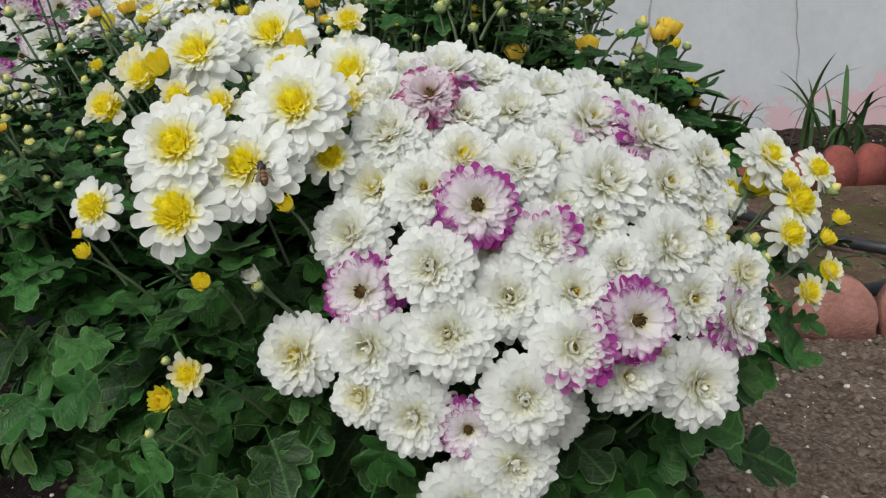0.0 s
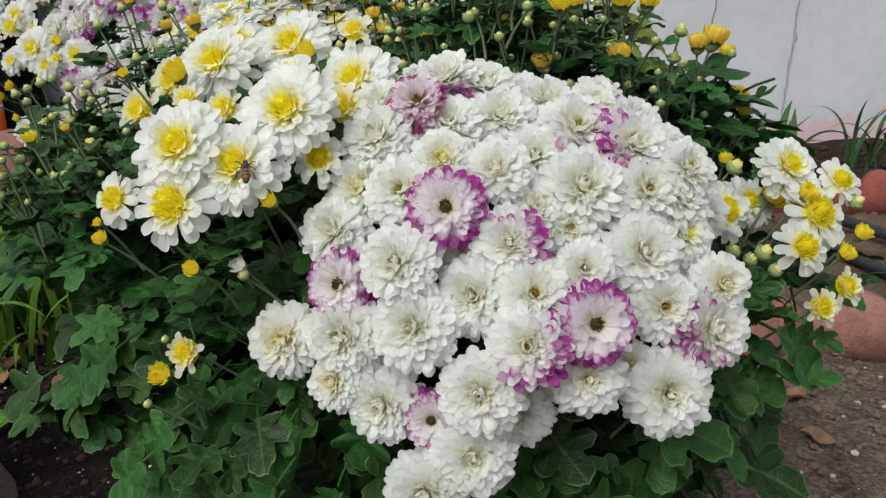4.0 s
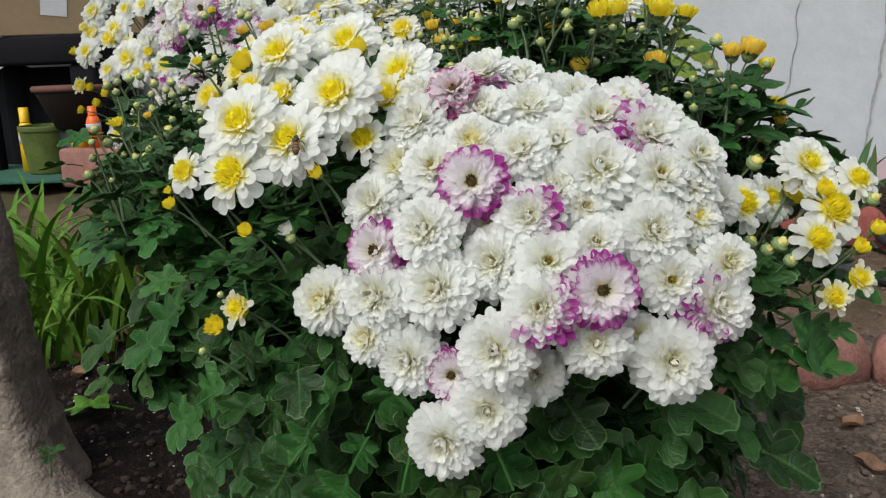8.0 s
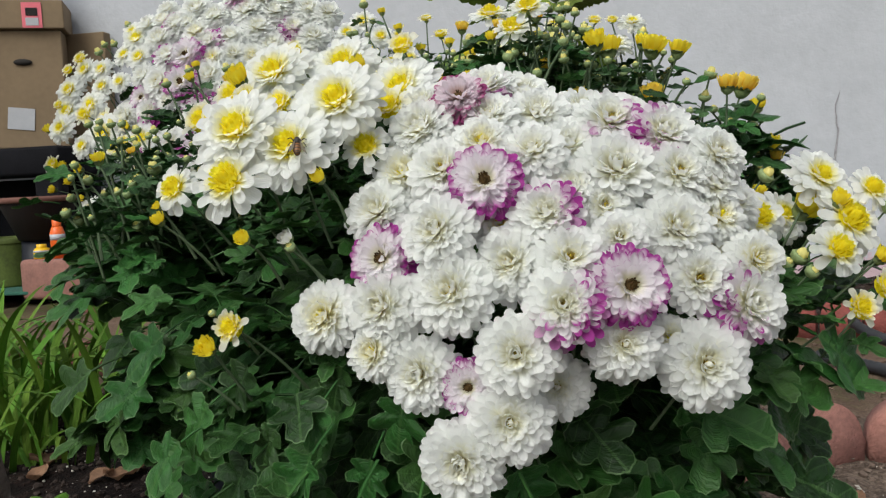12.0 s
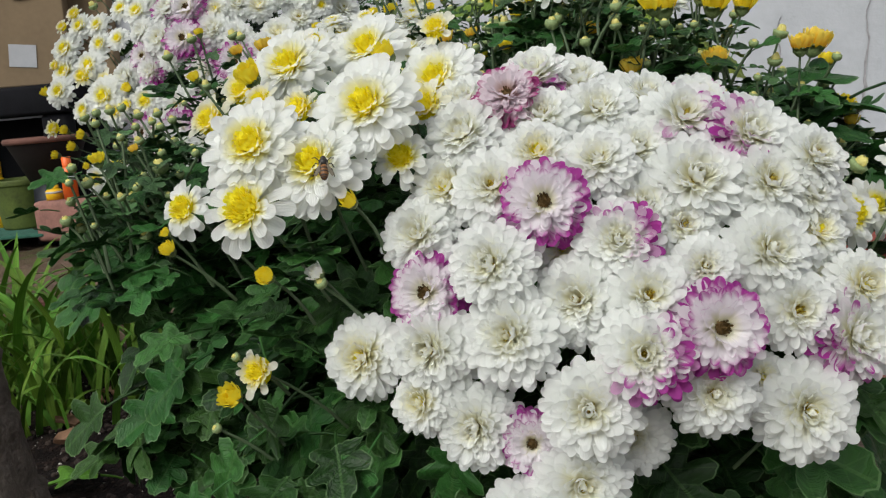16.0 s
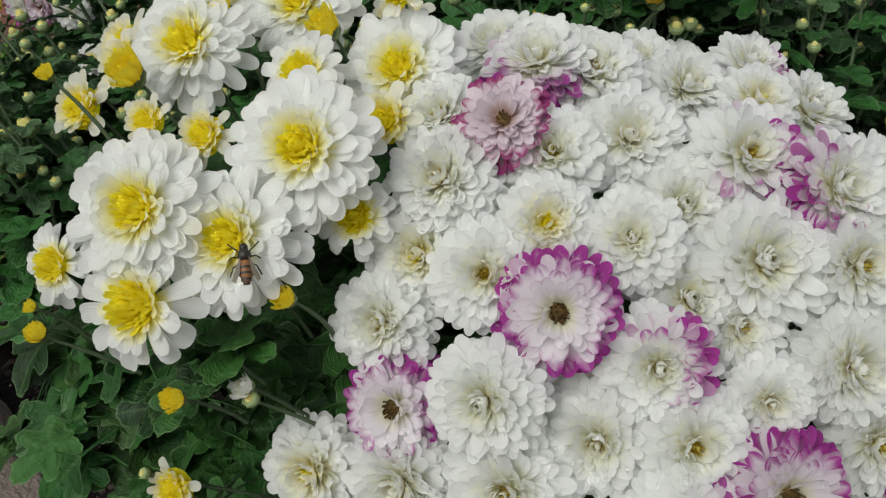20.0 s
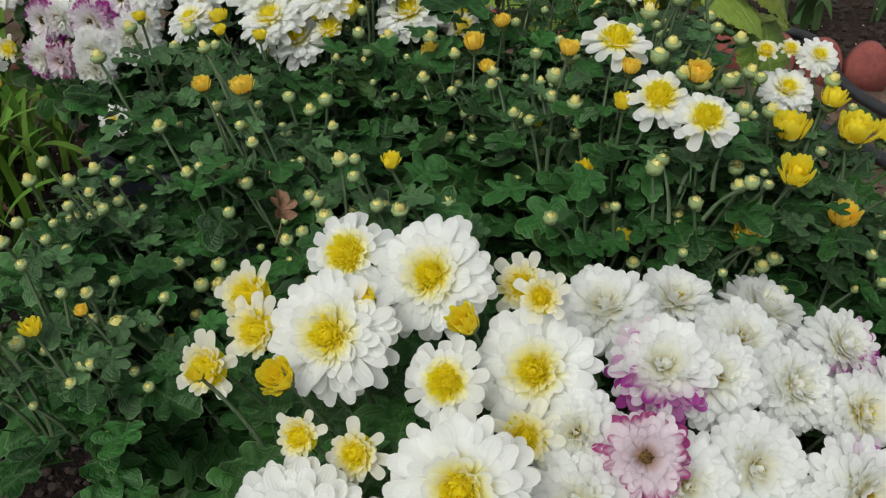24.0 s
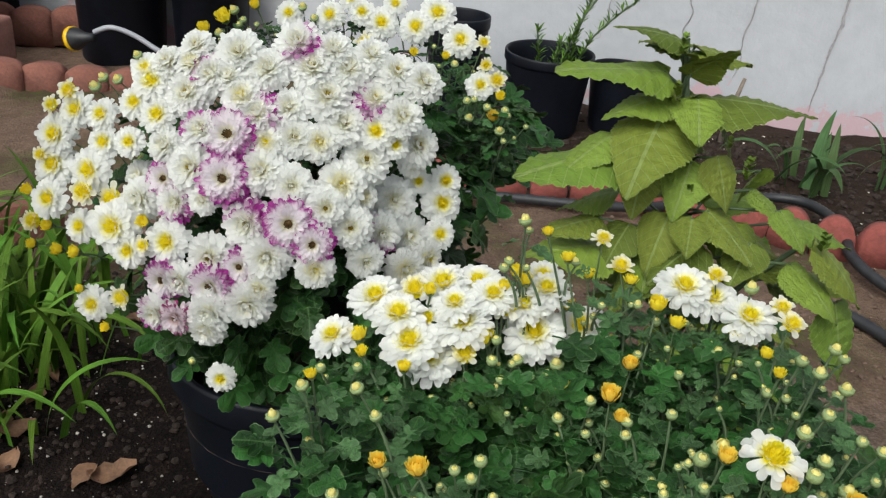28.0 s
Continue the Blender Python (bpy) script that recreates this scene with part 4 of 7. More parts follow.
hose([(-0.9, 2.44, 0.02), (-0.25, 2.46, 0.03), (0.1, 2.50, 0.03), (0.42, 2.72, 0.05), (0.60, 2.72, 0.06), (0.66, 2.52, 0.07), (0.64, 2.36, 0.05), (0.72, 2.2, 0.03), (0.95, 1.83, 0.02), (1.3, 1.75, 0.02)])
hose([(0.50, 2.15, 0.02), (0.62, 2.02, 0.02), (0.72, 1.78, 0.02), (0.78, 1.6, 0.02), (0.95, 1.42, 0.10), (1.4, 1.3, 0.02)])


# ---- pots ----
def nursery_pot(x, y, z, r, h, label, soil=True, lean=0, material=None, name="plant_pot", foot=0.78):
    root = thing(name, (x, y, z), label, "plant pot")
    root.rotation_euler = (radians(lean), 0, 0)
    m = material or M_POT
    prof = [(0.0, 0.0), (r * foot, 0.0), (r * (foot + 0.02), 0.01), (r * 0.955, h * 0.86), (r * 0.965, h * 0.88), (r * 0.99, h * 0.885), (r * 1.0, h * 0.90), (r * 1.0, h * 0.985), (r * 0.99, h), (r * 0.95, h), (r * 0.935, h * 0.985), (r * 0.92, h * 0.87), (r * 0.86, h * 0.5)]
    part("pot_body", lathe(prof, 48), m, root)
    if soil:
        part("potting_soil", lathe([(r * 0.9, h * 0.70), (r * 0.5, h * 0.74), (0, h * 0.73)], 24), M_CLOD, root, "dark potting soil")
    return root


nursery_pot(-0.205, 3.26, 0.01, 0.158, 0.285, "large black plastic nursery pot by the wall", lean=3)
nursery_pot(0.06, 3.36, 0.01, 0.118, 0.235, "small black plastic nursery pot half filled", lean=3)
nursery_pot(-0.545, 3.36, 0.01, 0.115, 0.36, "tall black plastic nursery pot by the wall", lean=3)


def rosemary(x, y, z, seed):
    root = thing("rosemary_plant", (x, y, z), "upright green rosemary shrub with needle leaves", "herb")
    rg = random.Random(seed)
    v, f = [], []
    for (bx, by, hgt, lx) in ((0.02, 0.0, 0.36, 0.15), (0.05, 0.03, 0.30, 0.06), (-0.05, 0, 0.16, -0.02), (0.0, 0.04, 0.13, 0.02), (0.06, -0.02, 0.32, 0.22)):
        line = curve_points([(bx, by, 0), (bx + lx * 0.3, by, hgt * 0.5), (bx + lx, by, hgt)], 10)
        part("twig", tube(line, 0.003, 6), M_STEM, root)
        for i in range(int(hgt * 420)):
            p = line[int(rg.uniform(0.12, 1) * (len(line) - 1))] + Vector((0, 0, rg.uniform(-0.01, 0.01)))
            a = rg.uniform(0, 6.28)
            d = Vector((math.cos(a), math.sin(a), rg.uniform(0.5, 1.3))).normalized()
            s = d.cross(Vector((0, 0, 1))).normalized() * 0.0028
            ln = rg.uniform(0.03, 0.05)
            k = len(v)
            v += [tuple(p - s * 0.6), tuple(p + s * 0.6), tuple(p + d * ln * 0.6 + s), tuple(p + d * ln * 0.6 - s), tuple(p + d * ln + Vector((0, 0, -0.004)))]
            f += [(k, k + 1, k + 2, k + 3), (k + 3, k + 2, k + 4)]
    put("needles", mesh_of("needles", v, f, M_STRAP, None, [(0, 0.5)] * len(v), [(0.2, 0.5)] * len(v)), root)


rosemary(-0.19, 3.27, 0.20, 4)


# ---- strap-leaved clumps ----
def strap(length, width, bend, seed):
    rg = random.Random(seed)
    v, f, uv, uv2 = [], [], [], []
    y = z = 0.0
    e = radians(rg.uniform(76, 88))
    n = 14
    for i in range(n + 1):
        t = i / n
        w = width * (0.75 + 0.6 * t * (1 - t)) * (1 - t ** 4)
        v += [(-w, y, z + w * 0.35), (0, y, z), (w, y, z + w * 0.35)]
        uv += [(-0.5, t), (0, t), (0.5, t)]
        uv2 += [(0.98, 0.5), (0.1, 0.5), (0.98, 0.5)]
        y += length / n * math.cos(e)
        z += length / n * math.sin(e)
        e -= radians(bend) / n * (0.4 + 1.2 * t)
    for i in range(n):
        a = i * 3
        f += [(a, a + 1, a + 4, a + 3), (a + 1, a + 2, a + 5, a + 4)]
    return v, f, uv, uv2


def clump(x, y, count, length, width, label, material, seed, tight=0.05):
    root = thing("strap_leaf_plant", (x, y, 0), label, "grass plant")
    rg = random.Random(seed)
    kinds = [mesh_of("blade", *strap(1, width / length, b, seed + b)[:2], material, None, *strap(1, width / length, b, seed + b)[2:]) for b in (50, 85, 120, 150)]
    for i in range(count):
        s = length * rg.uniform(0.5, 1.1)
        put("blade", rg.choice(kinds), root, pose(rg.gauss(0, tight), rg.gauss(0, tight), -0.005, rg.uniform(-14, 6), rg.uniform(-10, 10), rg.uniform(0, 360)) @ Matrix.Diagonal((s, s, s, 1)))


clump(-1.10, 1.46, 150, 0.38, 0.010, "bright green strap-leaved clump in the soil", M_STRAP, 31, 0.11)
clump(-1.42, 1.62, 70, 0.36, 0.010, "bright green strap-leaved clump in the soil", M_STRAP, 32, 0.10)
clump(-1.02, 1.24, 40, 0.24, 0.008, "bright green strap-leaved clump in the soil", M_STRAP, 33, 0.05)
stick = put("dry_stick", bm_mesh("dry_stick", tube([(0.46, 3.40, 0.0), (0.47, 3.41, 0.10), (0.50, 3.42, 0.24)], [0.012, 0.010, 0.007], 8), M_BARK))
tagged(stick, "bare woody stick standing by the wall", "stick")
clump(0.66, 3.02, 14, 0.30, 0.019, "dark green strap-leaved clump by the wall", M_DARKSTRAP, 34, 0.05)
clump(0.98, 3.15, 18, 0.34, 0.010, "dark green strap-leaved clump by the wall", M_DARKSTRAP, 35, 0.06)
clump(1.42, 3.05, 24, 0.40, 0.011, "dark green strap-leaved clump by the wall", M_DARKSTRAP, 36, 0.08)
clump(1.85, 3.0, 22, 0.36, 0.011, "dark green strap-leaved clump by the wall", M_DARKSTRAP, 37, 0.08)


# ---- young tree ----
def trunk(x, y, r, label):
    root = thing("tree", (x, y, 0), label, "tree")
    v, f, n, k = [], [], 48, 130
    for i in range(k + 1):
        t = (i / k) ** 1.6
        z = -0.03 + 2.6 * t
        flare = 1 + 0.55 * math.exp(-max(z, 0) / 0.06) - 0.2 * t
        for scar in (0.10, 0.19, 0.275, 0.345, 0.46, 0.58, 0.8):
            flare += 0.07 * math.exp(-((z - scar) / 0.007) ** 2) - 0.07 * math.exp(-((z - scar - 0.012) / 0.006) ** 2)
        for j in range(n):
            a = 2 * math.pi * j / n
            c, q = math.cos(a), math.sin(a)
            lump = 1 + 0.09 * noise.noise(Vector((c * 1.2, q * 1.2, z * 5))) + 0.02 * noise.noise(Vector((c * 5, q * 5, z * 30))) + 0.012 * noise.noise(Vector((c * 12, q * 12, z * 90)))
            # a fused side shoot running down into a root
            lump += 0.28 * math.exp(-((a - 5.6) / 0.30) ** 2) * (1 - 0.4 * t) + 1.1 * math.exp(-((a - 5.9) / 0.6) ** 2) * math.exp(-max(z, 0) / 0.045)
            v.append((r * flare * lump * c - 0.125 * z, r * flare * lump * q, z))
    for i in range(k):
        for j in range(n):
            f.append((i * n + j, i * n + (j + 1) % n, (i + 1) * n + (j + 1) % n, (i + 1) * n + j))
    put("trunk", mesh_of("trunk", v, f, M_BARK), root)
    sprig = put("sprout", bm_mesh("sprout", tube([(r * 1.55, -r * 0.9, 0.055), (r * 1.75, -r * 1.1, 0.075), (r * 1.8, -r * 1.1, 0.095)], 0.0012, 6), M_STEM), root)
    for turn, tilt in ((0, 20), (100, 35), (200, 10), (290, 40)):
        put("leaf", LEAVES[turn % 7], sprig, pose(r * 1.8, -r * 1.1, 0.092, tilt, 0, turn) @ Matrix.Diagonal((0.02, 0.02, 0.02, 1)))


trunk(-0.716, 0.80, 0.058, "slim grey-barked tree trunk flaring at the soil")


# ---- wall corner with boxes and bins ----
def carton(x, y, z, w, d, h, turn, label, hole=None, sheet=None):
    root = thing("cardboard_box", (x, y, z), label, "box")
    root.rotation_euler = (0, 0, radians(turn))
    part("box_body", box(w, d, h, 0.006), M_CARD, root, m=Matrix.Translation((0, 0, h / 2)), smooth=False)
    if hole is not None:
        bm = lathe([(0, 0), (0.03, 0), (0.03, 0.006), (0, 0.006)], 20)
        part("hand_hole", bm, M_DARKHOLE, root, "dark hand hole", Matrix.Translation((hole, -d / 2 - 0.001, h * 0.73)) @ Matrix.Rotation(radians(90), 4, "X") @ Matrix.Diagonal((1.35, 0.5, 1, 1)))
    if sheet is not None:
        part("paper_label", box(0.115, 0.003, 0.10), M_PAPER, root, "white paper label", pose(sheet, -d / 2 - 0.002, h * 0.25, 0, 6, 0), False)
    return root


carton(-2.78, 3.52, 0.718, 0.46, 0.24, 0.54, 28, "tall brown cardboard box with a hand hole", 0.057, 0.03)
carton(-2.52, 3.70, 0.717, 0.24, 0.06, 0.55, 2, "flat brown cardboard box against the wall")
lidbox = carton(-2.77, 3.505, 1.262, 0.50, 0.26, 0.13, 28, "shallow brown cardboard box with a pink label")
part("price_label", box(0.085, 0.003, 0.115), M_PINK, lidbox, "pink and white price label", Matrix.Translation((0.115, -0.133, 0.06)), False)
for zz, ww in ((0.075, 0.05), (0.03, 0.055)):
    part("label_bar", box(ww, 0.003, 0.035), M_PAPER if zz < 0.05 else M_DARKHOLE, lidbox, "", Matrix.Translation((0.115, -0.136, zz)), False)
bag = put("blue_bag", bm_mesh("blue_bag", box(0.40, 0.22, 0.2, 0.05, 3), M_BLUEPL), None, Matrix.Translation((-2.80, 3.52, 1.488)))
tagged(bag, "crumpled blue plastic bag on the boxes", "bag")


def bin_tub(x, y, r, h, label):
    root = thing("garden_tub", (x, y, 0.0), label, "tub")
    part("tub_body", lathe([(0, 0), (r * 0.86, 0), (r * 0.9, 0.02), (r, h * 0.93), (r * 1.05, h * 0.94), (r * 1.05, h), (r * 0.98, h), (0, h - 0.01)], 44), M_POT, root)


def low_table(x, y, w, d, h, label):
    """Black plastic table with a deep skirt, four legs and a back panel, widened to black in the shade beneath."""
    root = thing("low_table", (x, y, 0), label, "table")
    part("tabletop", box(w, d, 0.13, 0.015, 2), M_MATTEBLACK, root, m=Matrix.Translation((0, 0, h - 0.065)))
    # runs the full width so its black stands for shade on the wall behind
    part("back_panel", box(w * 1.0, 0.02, h - 0.14), M_MATTEBLACK, root, m=Matrix.Translation((0, d * 0.30, (h - 0.14) / 2)))
    for sx in (-1, 1):
        for sy in (-1, 1):
            part("leg", box(0.14, 0.07, h - 0.13, 0.02, 2), M_MATTEBLACK, root, m=Matrix.Translation((sx * (w / 2 - 0.09) + (0.12 if sx < 0 else 0), sy * (d / 2 - 0.06), (h - 0.13) / 2)))


low_table(-2.89, 3.50, 0.90, 0.36, 0.715, "low black plastic table holding up cardboard boxes")
bin_tub(-1.93, 3.52, 0.18, 0.46, "black plastic tub against the wall")
bin_tub(-1.57, 3.56, 0.155, 0.42, "black plastic tub against the wall")
wand = thing("watering_wand", (-2.0, 3.26, 0.0), "black watering wand with yellow rose head and grey tube", "watering wand")
part("tube", tube(curve_points([(0.09, 0.0, 0.17), (0.16, 0, 0.195), (0.24, 0.02, 0.17), (0.33, 0.03, 0.12), (0.5, 0.05, 0.04)], 8), 0.010, 10), M_GREYTUBE, wand)
part("rose_head", lathe([(0, 0), (0.055, 0), (0.058, 0.02), (0.03, 0.07), (0.018, 0.12), (0, 0.12)], 28), M_BLACKRUBBER, wand, "black rose head", pose(0.0, 0, 0.135, 12, 78, 0) @ Matrix.Diagonal((0.75, 0.75, 0.85, 1)))
part("rose_ring", lathe([(0.052, -0.006), (0.062, -0.004), (0.062, 0.014), (0.052, 0.014)], 28), M_YELLOWPL, wand, "yellow ring", pose(0.0, 0, 0.135, 12, 78, 0) @ Matrix.Diagonal((0.75, 0.75, 0.85, 1)))

mat_ob = put("turf_mat", bm_mesh("turf_mat", box(1.6, 1.1, 0.014, 0.004), M_CARPET, False), None, pose(-3.32, 3.42, 0.085, 0, 0, 12))
tagged(mat_ob, "green artificial turf mat on the ground", "mat")
nursery_pot(-2.705, 3.30, 0.092, 0.135, 0.22, "olive green woven-look planter on the turf mat", material=M_OLIVE)
brick = put("edging_brick", bm_mesh("edging_brick", box(0.31, 0.12, 0.17, 0.02, 3), M_BLOCK), None, pose(-2.315, 3.10, 0.14, 0, 0, -3))
tagged(brick, "reddish concrete block standing on the ground", "brick")


def bottle(x, y, z, m, label, h=0.16, r=0.032):
    root = thing("plastic_bottle", (x, y, z), label, "bottle")
    part("bottle_body", lathe([(0, 0), (r, 0), (r, h * 0.6), (r * 0.75, h * 0.74), (r * 0.45, h * 0.78), (0, h * 0.78)], 20), m, root)
    part("cap", lathe([(r * 0.62, h * 0.775), (r * 0.62, h), (0, h)], 16), m, root)
    part("bottle_label", lathe([(r * 1.01, h * 0.44), (r * 1.02, h * 0.44), (r * 1.02, h * 0.58), (r * 1.01, h * 0.58)], 20), M_PAPER, root, "white label band")


bottle(-2.31, 3.10, 0.226, M_ORANGEPL, "orange plastic bottle with white label", 0.175, 0.030)
bottle(-2.40, 3.11, 0.226, M_YELLOWPL, "squat yellow plastic bottle on the block", 0.06, 0.034)
bottle(-2.862, 3.33, 0.092, M_YELLOWPL, "yellow and white spray bottle on the turf mat", 0.30, 0.036)
bowl = thing("clay_bowl", (-2.50, 3.24, 0.30), "dark clay bowl with reddish rim on a stand", "bowl")
part("bowl_body", lathe([(0, 0), (0.09, 0), (0.155, 0.15), (0.165, 0.17), (0.145, 0.17), (0.08, 0.02), (0, 0.02)], 32), mat("smoked_clay", (0.018, 0.014, 0.013), 0.8, spec=0.2), bowl)
part("bowl_rim", lathe([(0.16, 0.165), (0.172, 0.165), (0.176, 0.18), (0.168, 0.19), (0.15, 0.185), (0.148, 0.168)], 32), mat("dull_clay", (0.13, 0.055, 0.04), 0.85), bowl, "reddish clay rim")
part("bowl_stand", lathe([(0, -0.27), (0.10, -0.27), (0.08, 0.0), (0, 0.0)], 24), M_POT, bowl, "black stand")


# ---- the potted chrysanthemums ----
plant_a = Plant("chrysanthemum", (-0.02, 0.50, 0.0), (0.01, 0.55, 0.33), (0.19, 0.17, 0.21), "mounded chrysanthemum with white, magenta-edged and yellow-eyed flowers", "chrysanthemums", (0, -0.30, 0.10))
plant_b = Plant("chrysanthemum", (-0.03, 0.70, 0.0), (-0.03, 0.70, 0.25), (0.30, 0.24, 0.33), "spreading chrysanthemum with yellow buds and a few white daisies", "chrysanthemums", (0, -0.30, 0.90), 0.45)
plant_b.own, plant_b.look = 0.6, Vector((0, -0.42, 0.35))
plant_c = Plant("chrysanthemum", (-0.45, 1.14, 0.0), (-0.44, 1.12, 0.54), (0.24, 0.23, 0.21), "round chrysanthemum thick with white and magenta-edged flowers", "chrysanthemums", (0.05, -0.40, 0.12))
plant_d = Plant("chrysanthemum", (-0.32, 1.42, 0.0), (-0.34, 1.40, 0.45), (0.24, 0.22, 0.30), "loose chrysanthemum with white daisies and yellow buds", "chrysanthemums", (0.1, -0.6, 0.5), 0.4)
plant_a.flower("white", 0.006, 0.428, 0.518, 0.0195)
plant_a.flower("white", -0.032, 0.416, 0.513, 0.0215)
plant_a.flower("purple", 0.011, 0.380, 0.482, 0.0205)
plant_a.flower("white", 0.033, 0.404, 0.497, 0.0180)
plant_a.flower("white", -0.013, 0.364, 0.458, 0.0200)
plant_a.flower("purple", -0.047, 0.377, 0.443, 0.0197)
plant_a.flower("tinged", 0.042, 0.378, 0.464, 0.0192)
plant_a.flower("white", 0.023, 0.369, 0.440, 0.0206)
plant_a.flower("white", 0.054, 0.368, 0.442, 0.0195)
plant_a.flower("white", 0.107, 0.399, 0.453, 0.0214)
plant_a.flower("white", -0.044, 0.365, 0.419, 0.0218)
plant_a.flower("white", -0.006, 0.356, 0.428, 0.0222)
plant_a.flower("tinged", 0.051, 0.352, 0.421, 0.0207)
plant_a.flower("purple", 0.083, 0.363, 0.428, 0.0204)
plant_a.flower("tinged", 0.142, 0.398, 0.413, 0.0221)
plant_a.flower("cream", -0.080, 0.375, 0.413, 0.0202)
plant_a.flower("cream", -0.049, 0.362, 0.396, 0.0150)
plant_a.flower("white", -0.024, 0.359, 0.385, 0.0203)
plant_a.flower("purple", 0.002, 0.357, 0.379, 0.0152)
plant_a.flower("white", 0.028, 0.348, 0.398, 0.0211)
plant_a.flower("white", 0.024, 0.348, 0.364, 0.0211)
plant_a.flower("white", -0.001, 0.345, 0.344, 0.0215)
plant_a.flower("white", 0.079, 0.365, 0.399, 0.0192)
plant_a.flower("white", 0.118, 0.379, 0.386, 0.0228)
plant_a.flower("white", -0.052, 0.392, 0.468, 0.0198)
plant_a.flower("cream", -0.039, 0.406, 0.488, 0.0190)
plant_a.flower("white", -0.014, 0.392, 0.489, 0.0195)
plant_a.flower("cream", 0.006, 0.404, 0.502, 0.0170)
plant_a.flower("white", 0.077, 0.411, 0.486, 0.0244)
plant_a.flower("white", 0.109, 0.418, 0.481, 0.0195)
plant_a.flower("white", 0.127, 0.426, 0.475, 0.0180)
plant_a.flower("cream", 0.129, 0.421, 0.457, 0.0156)
plant_a.flower("cream", 0.146, 0.407, 0.434, 0.0155)
plant_a.flower("white", 0.116, 0.392, 0.427, 0.0190)
plant_a.flower("white", 0.077, 0.382, 0.450, 0.0148)
plant_a.flower("white", 0.053, 0.404, 0.475, 0.0190)
plant_a.flower("tinged", 0.074, 0.439, 0.513, 0.0212)
plant_a.flower("tinged", 0.103, 0.432, 0.503, 0.0205)
plant_a.flower("white", 0.037, 0.515, 0.525, 0.0195)
plant_a.flower("white", 0.056, 0.487, 0.523, 0.0190)
plant_a.flower("white", 0.033, 0.440, 0.519, 0.0195)
plant_a.flower("white", 0.020, 0.474, 0.534, 0.0200)
plant_a.flower("tinged", -0.002, 0.470, 0.540, 0.0215)
plant_a.flower("faded", -0.010, 0.427, 0.530, 0.0172)
plant_a.flower("white", 0.051, 0.426, 0.499, 0.0190)
plant_a.flower("white", 0.044, 0.375, 0.375, 0.0172)
plant_a.flower("cream", 0.016, 0.392, 0.459, 0.0156)
plant_a.flower("white", 0.070, 0.402, 0.465, 0.0171)
plant_a.flower("white", 0.130, 0.429, 0.490, 0.0166)
plant_a.flower("white", 0.107, 0.505, 0.507, 0.0205)
plant_a.flower("cream", 0.093, 0.409, 0.440, 0.0139)
plant_a.flower("white", 0.126, 0.420, 0.438, 0.0157)
plant_a.flower("cream", 0.100, 0.389, 0.398, 0.0119)
plant_a.flower("daisy", -0.125, 0.381, 0.516, 0.0258)
plant_a.flower("daisy", -0.073, 0.400, 0.530, 0.0254)
plant_a.flower("daisy", -0.129, 0.445, 0.554, 0.0243)
plant_a.flower("daisy", -0.097, 0.482, 0.561, 0.0245)
plant_a.flower("daisy", -0.052, 0.455, 0.540, 0.0248)
plant_a.flower("single", -0.125, 0.366, 0.488, 0.0218)
plant_a.flower("daisy", -0.096, 0.382, 0.505, 0.0247)
plant_a.flower("single", -0.174, 0.397, 0.485, 0.0157)
plant_a.flower("single", -0.084, 0.439, 0.543, 0.0168)
plant_a.flower("single", -0.059, 0.404, 0.503, 0.0152)
plant_a.flower("young", -0.053, 0.434, 0.526, 0.0139)
plant_a.flower("young", -0.131, 0.412, 0.534, 0.0108)
plant_a.flower("young", -0.111, 0.412, 0.529, 0.0122)
plant_a.bud("opening", -0.170, 0.421, 0.549, 0.0038)
plant_a.bud("opening", -0.077, 0.378, 0.486, 0.0053)
plant_a.bud("opening", -0.114, 0.361, 0.456, 0.0051)
plant_a.bud("opening", -0.177, 0.386, 0.474, 0.0030)
plant_a.flower("cream", 0.082, 0.480, 0.518, 0.0165)
plant_a.flower("white", 0.122, 0.465, 0.493, 0.0190)
plant_a.flower("white", -0.035, 0.438, 0.528, 0.0180)
plant_a.flower("white", 0.140, 0.460, 0.462, 0.0185)
plant_a.flower("white", -0.024, 0.516, 0.535, 0.0214)
plant_a.flower("white", 0.061, 0.567, 0.509, 0.0225)
plant_a.flower("white", 0.013, 0.547, 0.522, 0.0195)
plant_a.flower("tinged", 0.085, 0.524, 0.520, 0.0185)
plant_a.flower("single", -0.133, 0.489, 0.563, 0.0190)
plant_a.flower("young", -0.060, 0.502, 0.547, 0.0148)
plant_a.bud("opening", -0.080, 0.463, 0.554, 0.0078)
plant_a.flower("young", -0.162, 0.458, 0.542, 0.0150)
plant_a.flower("young", -0.181, 0.450, 0.527, 0.0145)
plant_a.flower("young", -0.172, 0.478, 0.544, 0.0160)
plant_a.flower("young", -0.052, 0.468, 0.565, 0.0110)
plant_a.bud("opening", -0.142, 0.426, 0.548, 0.0082)
plant_a.bud("opening", -0.117, 0.458, 0.563, 0.0054)
plant_a.flower("young", -0.129, 0.369, 0.408, 0.0125)
plant_a.bud("opening", -0.141, 0.364, 0.398, 0.0070)
plant_a.bud("opening", -0.173, 0.380, 0.467, 0.0048)
plant_a.bud("half_open", -0.094, 0.371, 0.455, 0.0048)
plant_a.bud("closed", -0.092, 0.371, 0.450, 0.0032)
plant_a.bud("closed", -0.138, 0.368, 0.416, 0.0023)
plant_a.bud("closed", -0.146, 0.356, 0.385, 0.0026)
plant_a.flower("daisy", 0.198, 0.519, 0.474, 0.0209)
plant_a.flower("single", 0.158, 0.496, 0.452, 0.0199)
plant_a.bud("opening", 0.191, 0.525, 0.455, 0.0127)
plant_a.flower("single", 0.213, 0.505, 0.448, 0.0226)
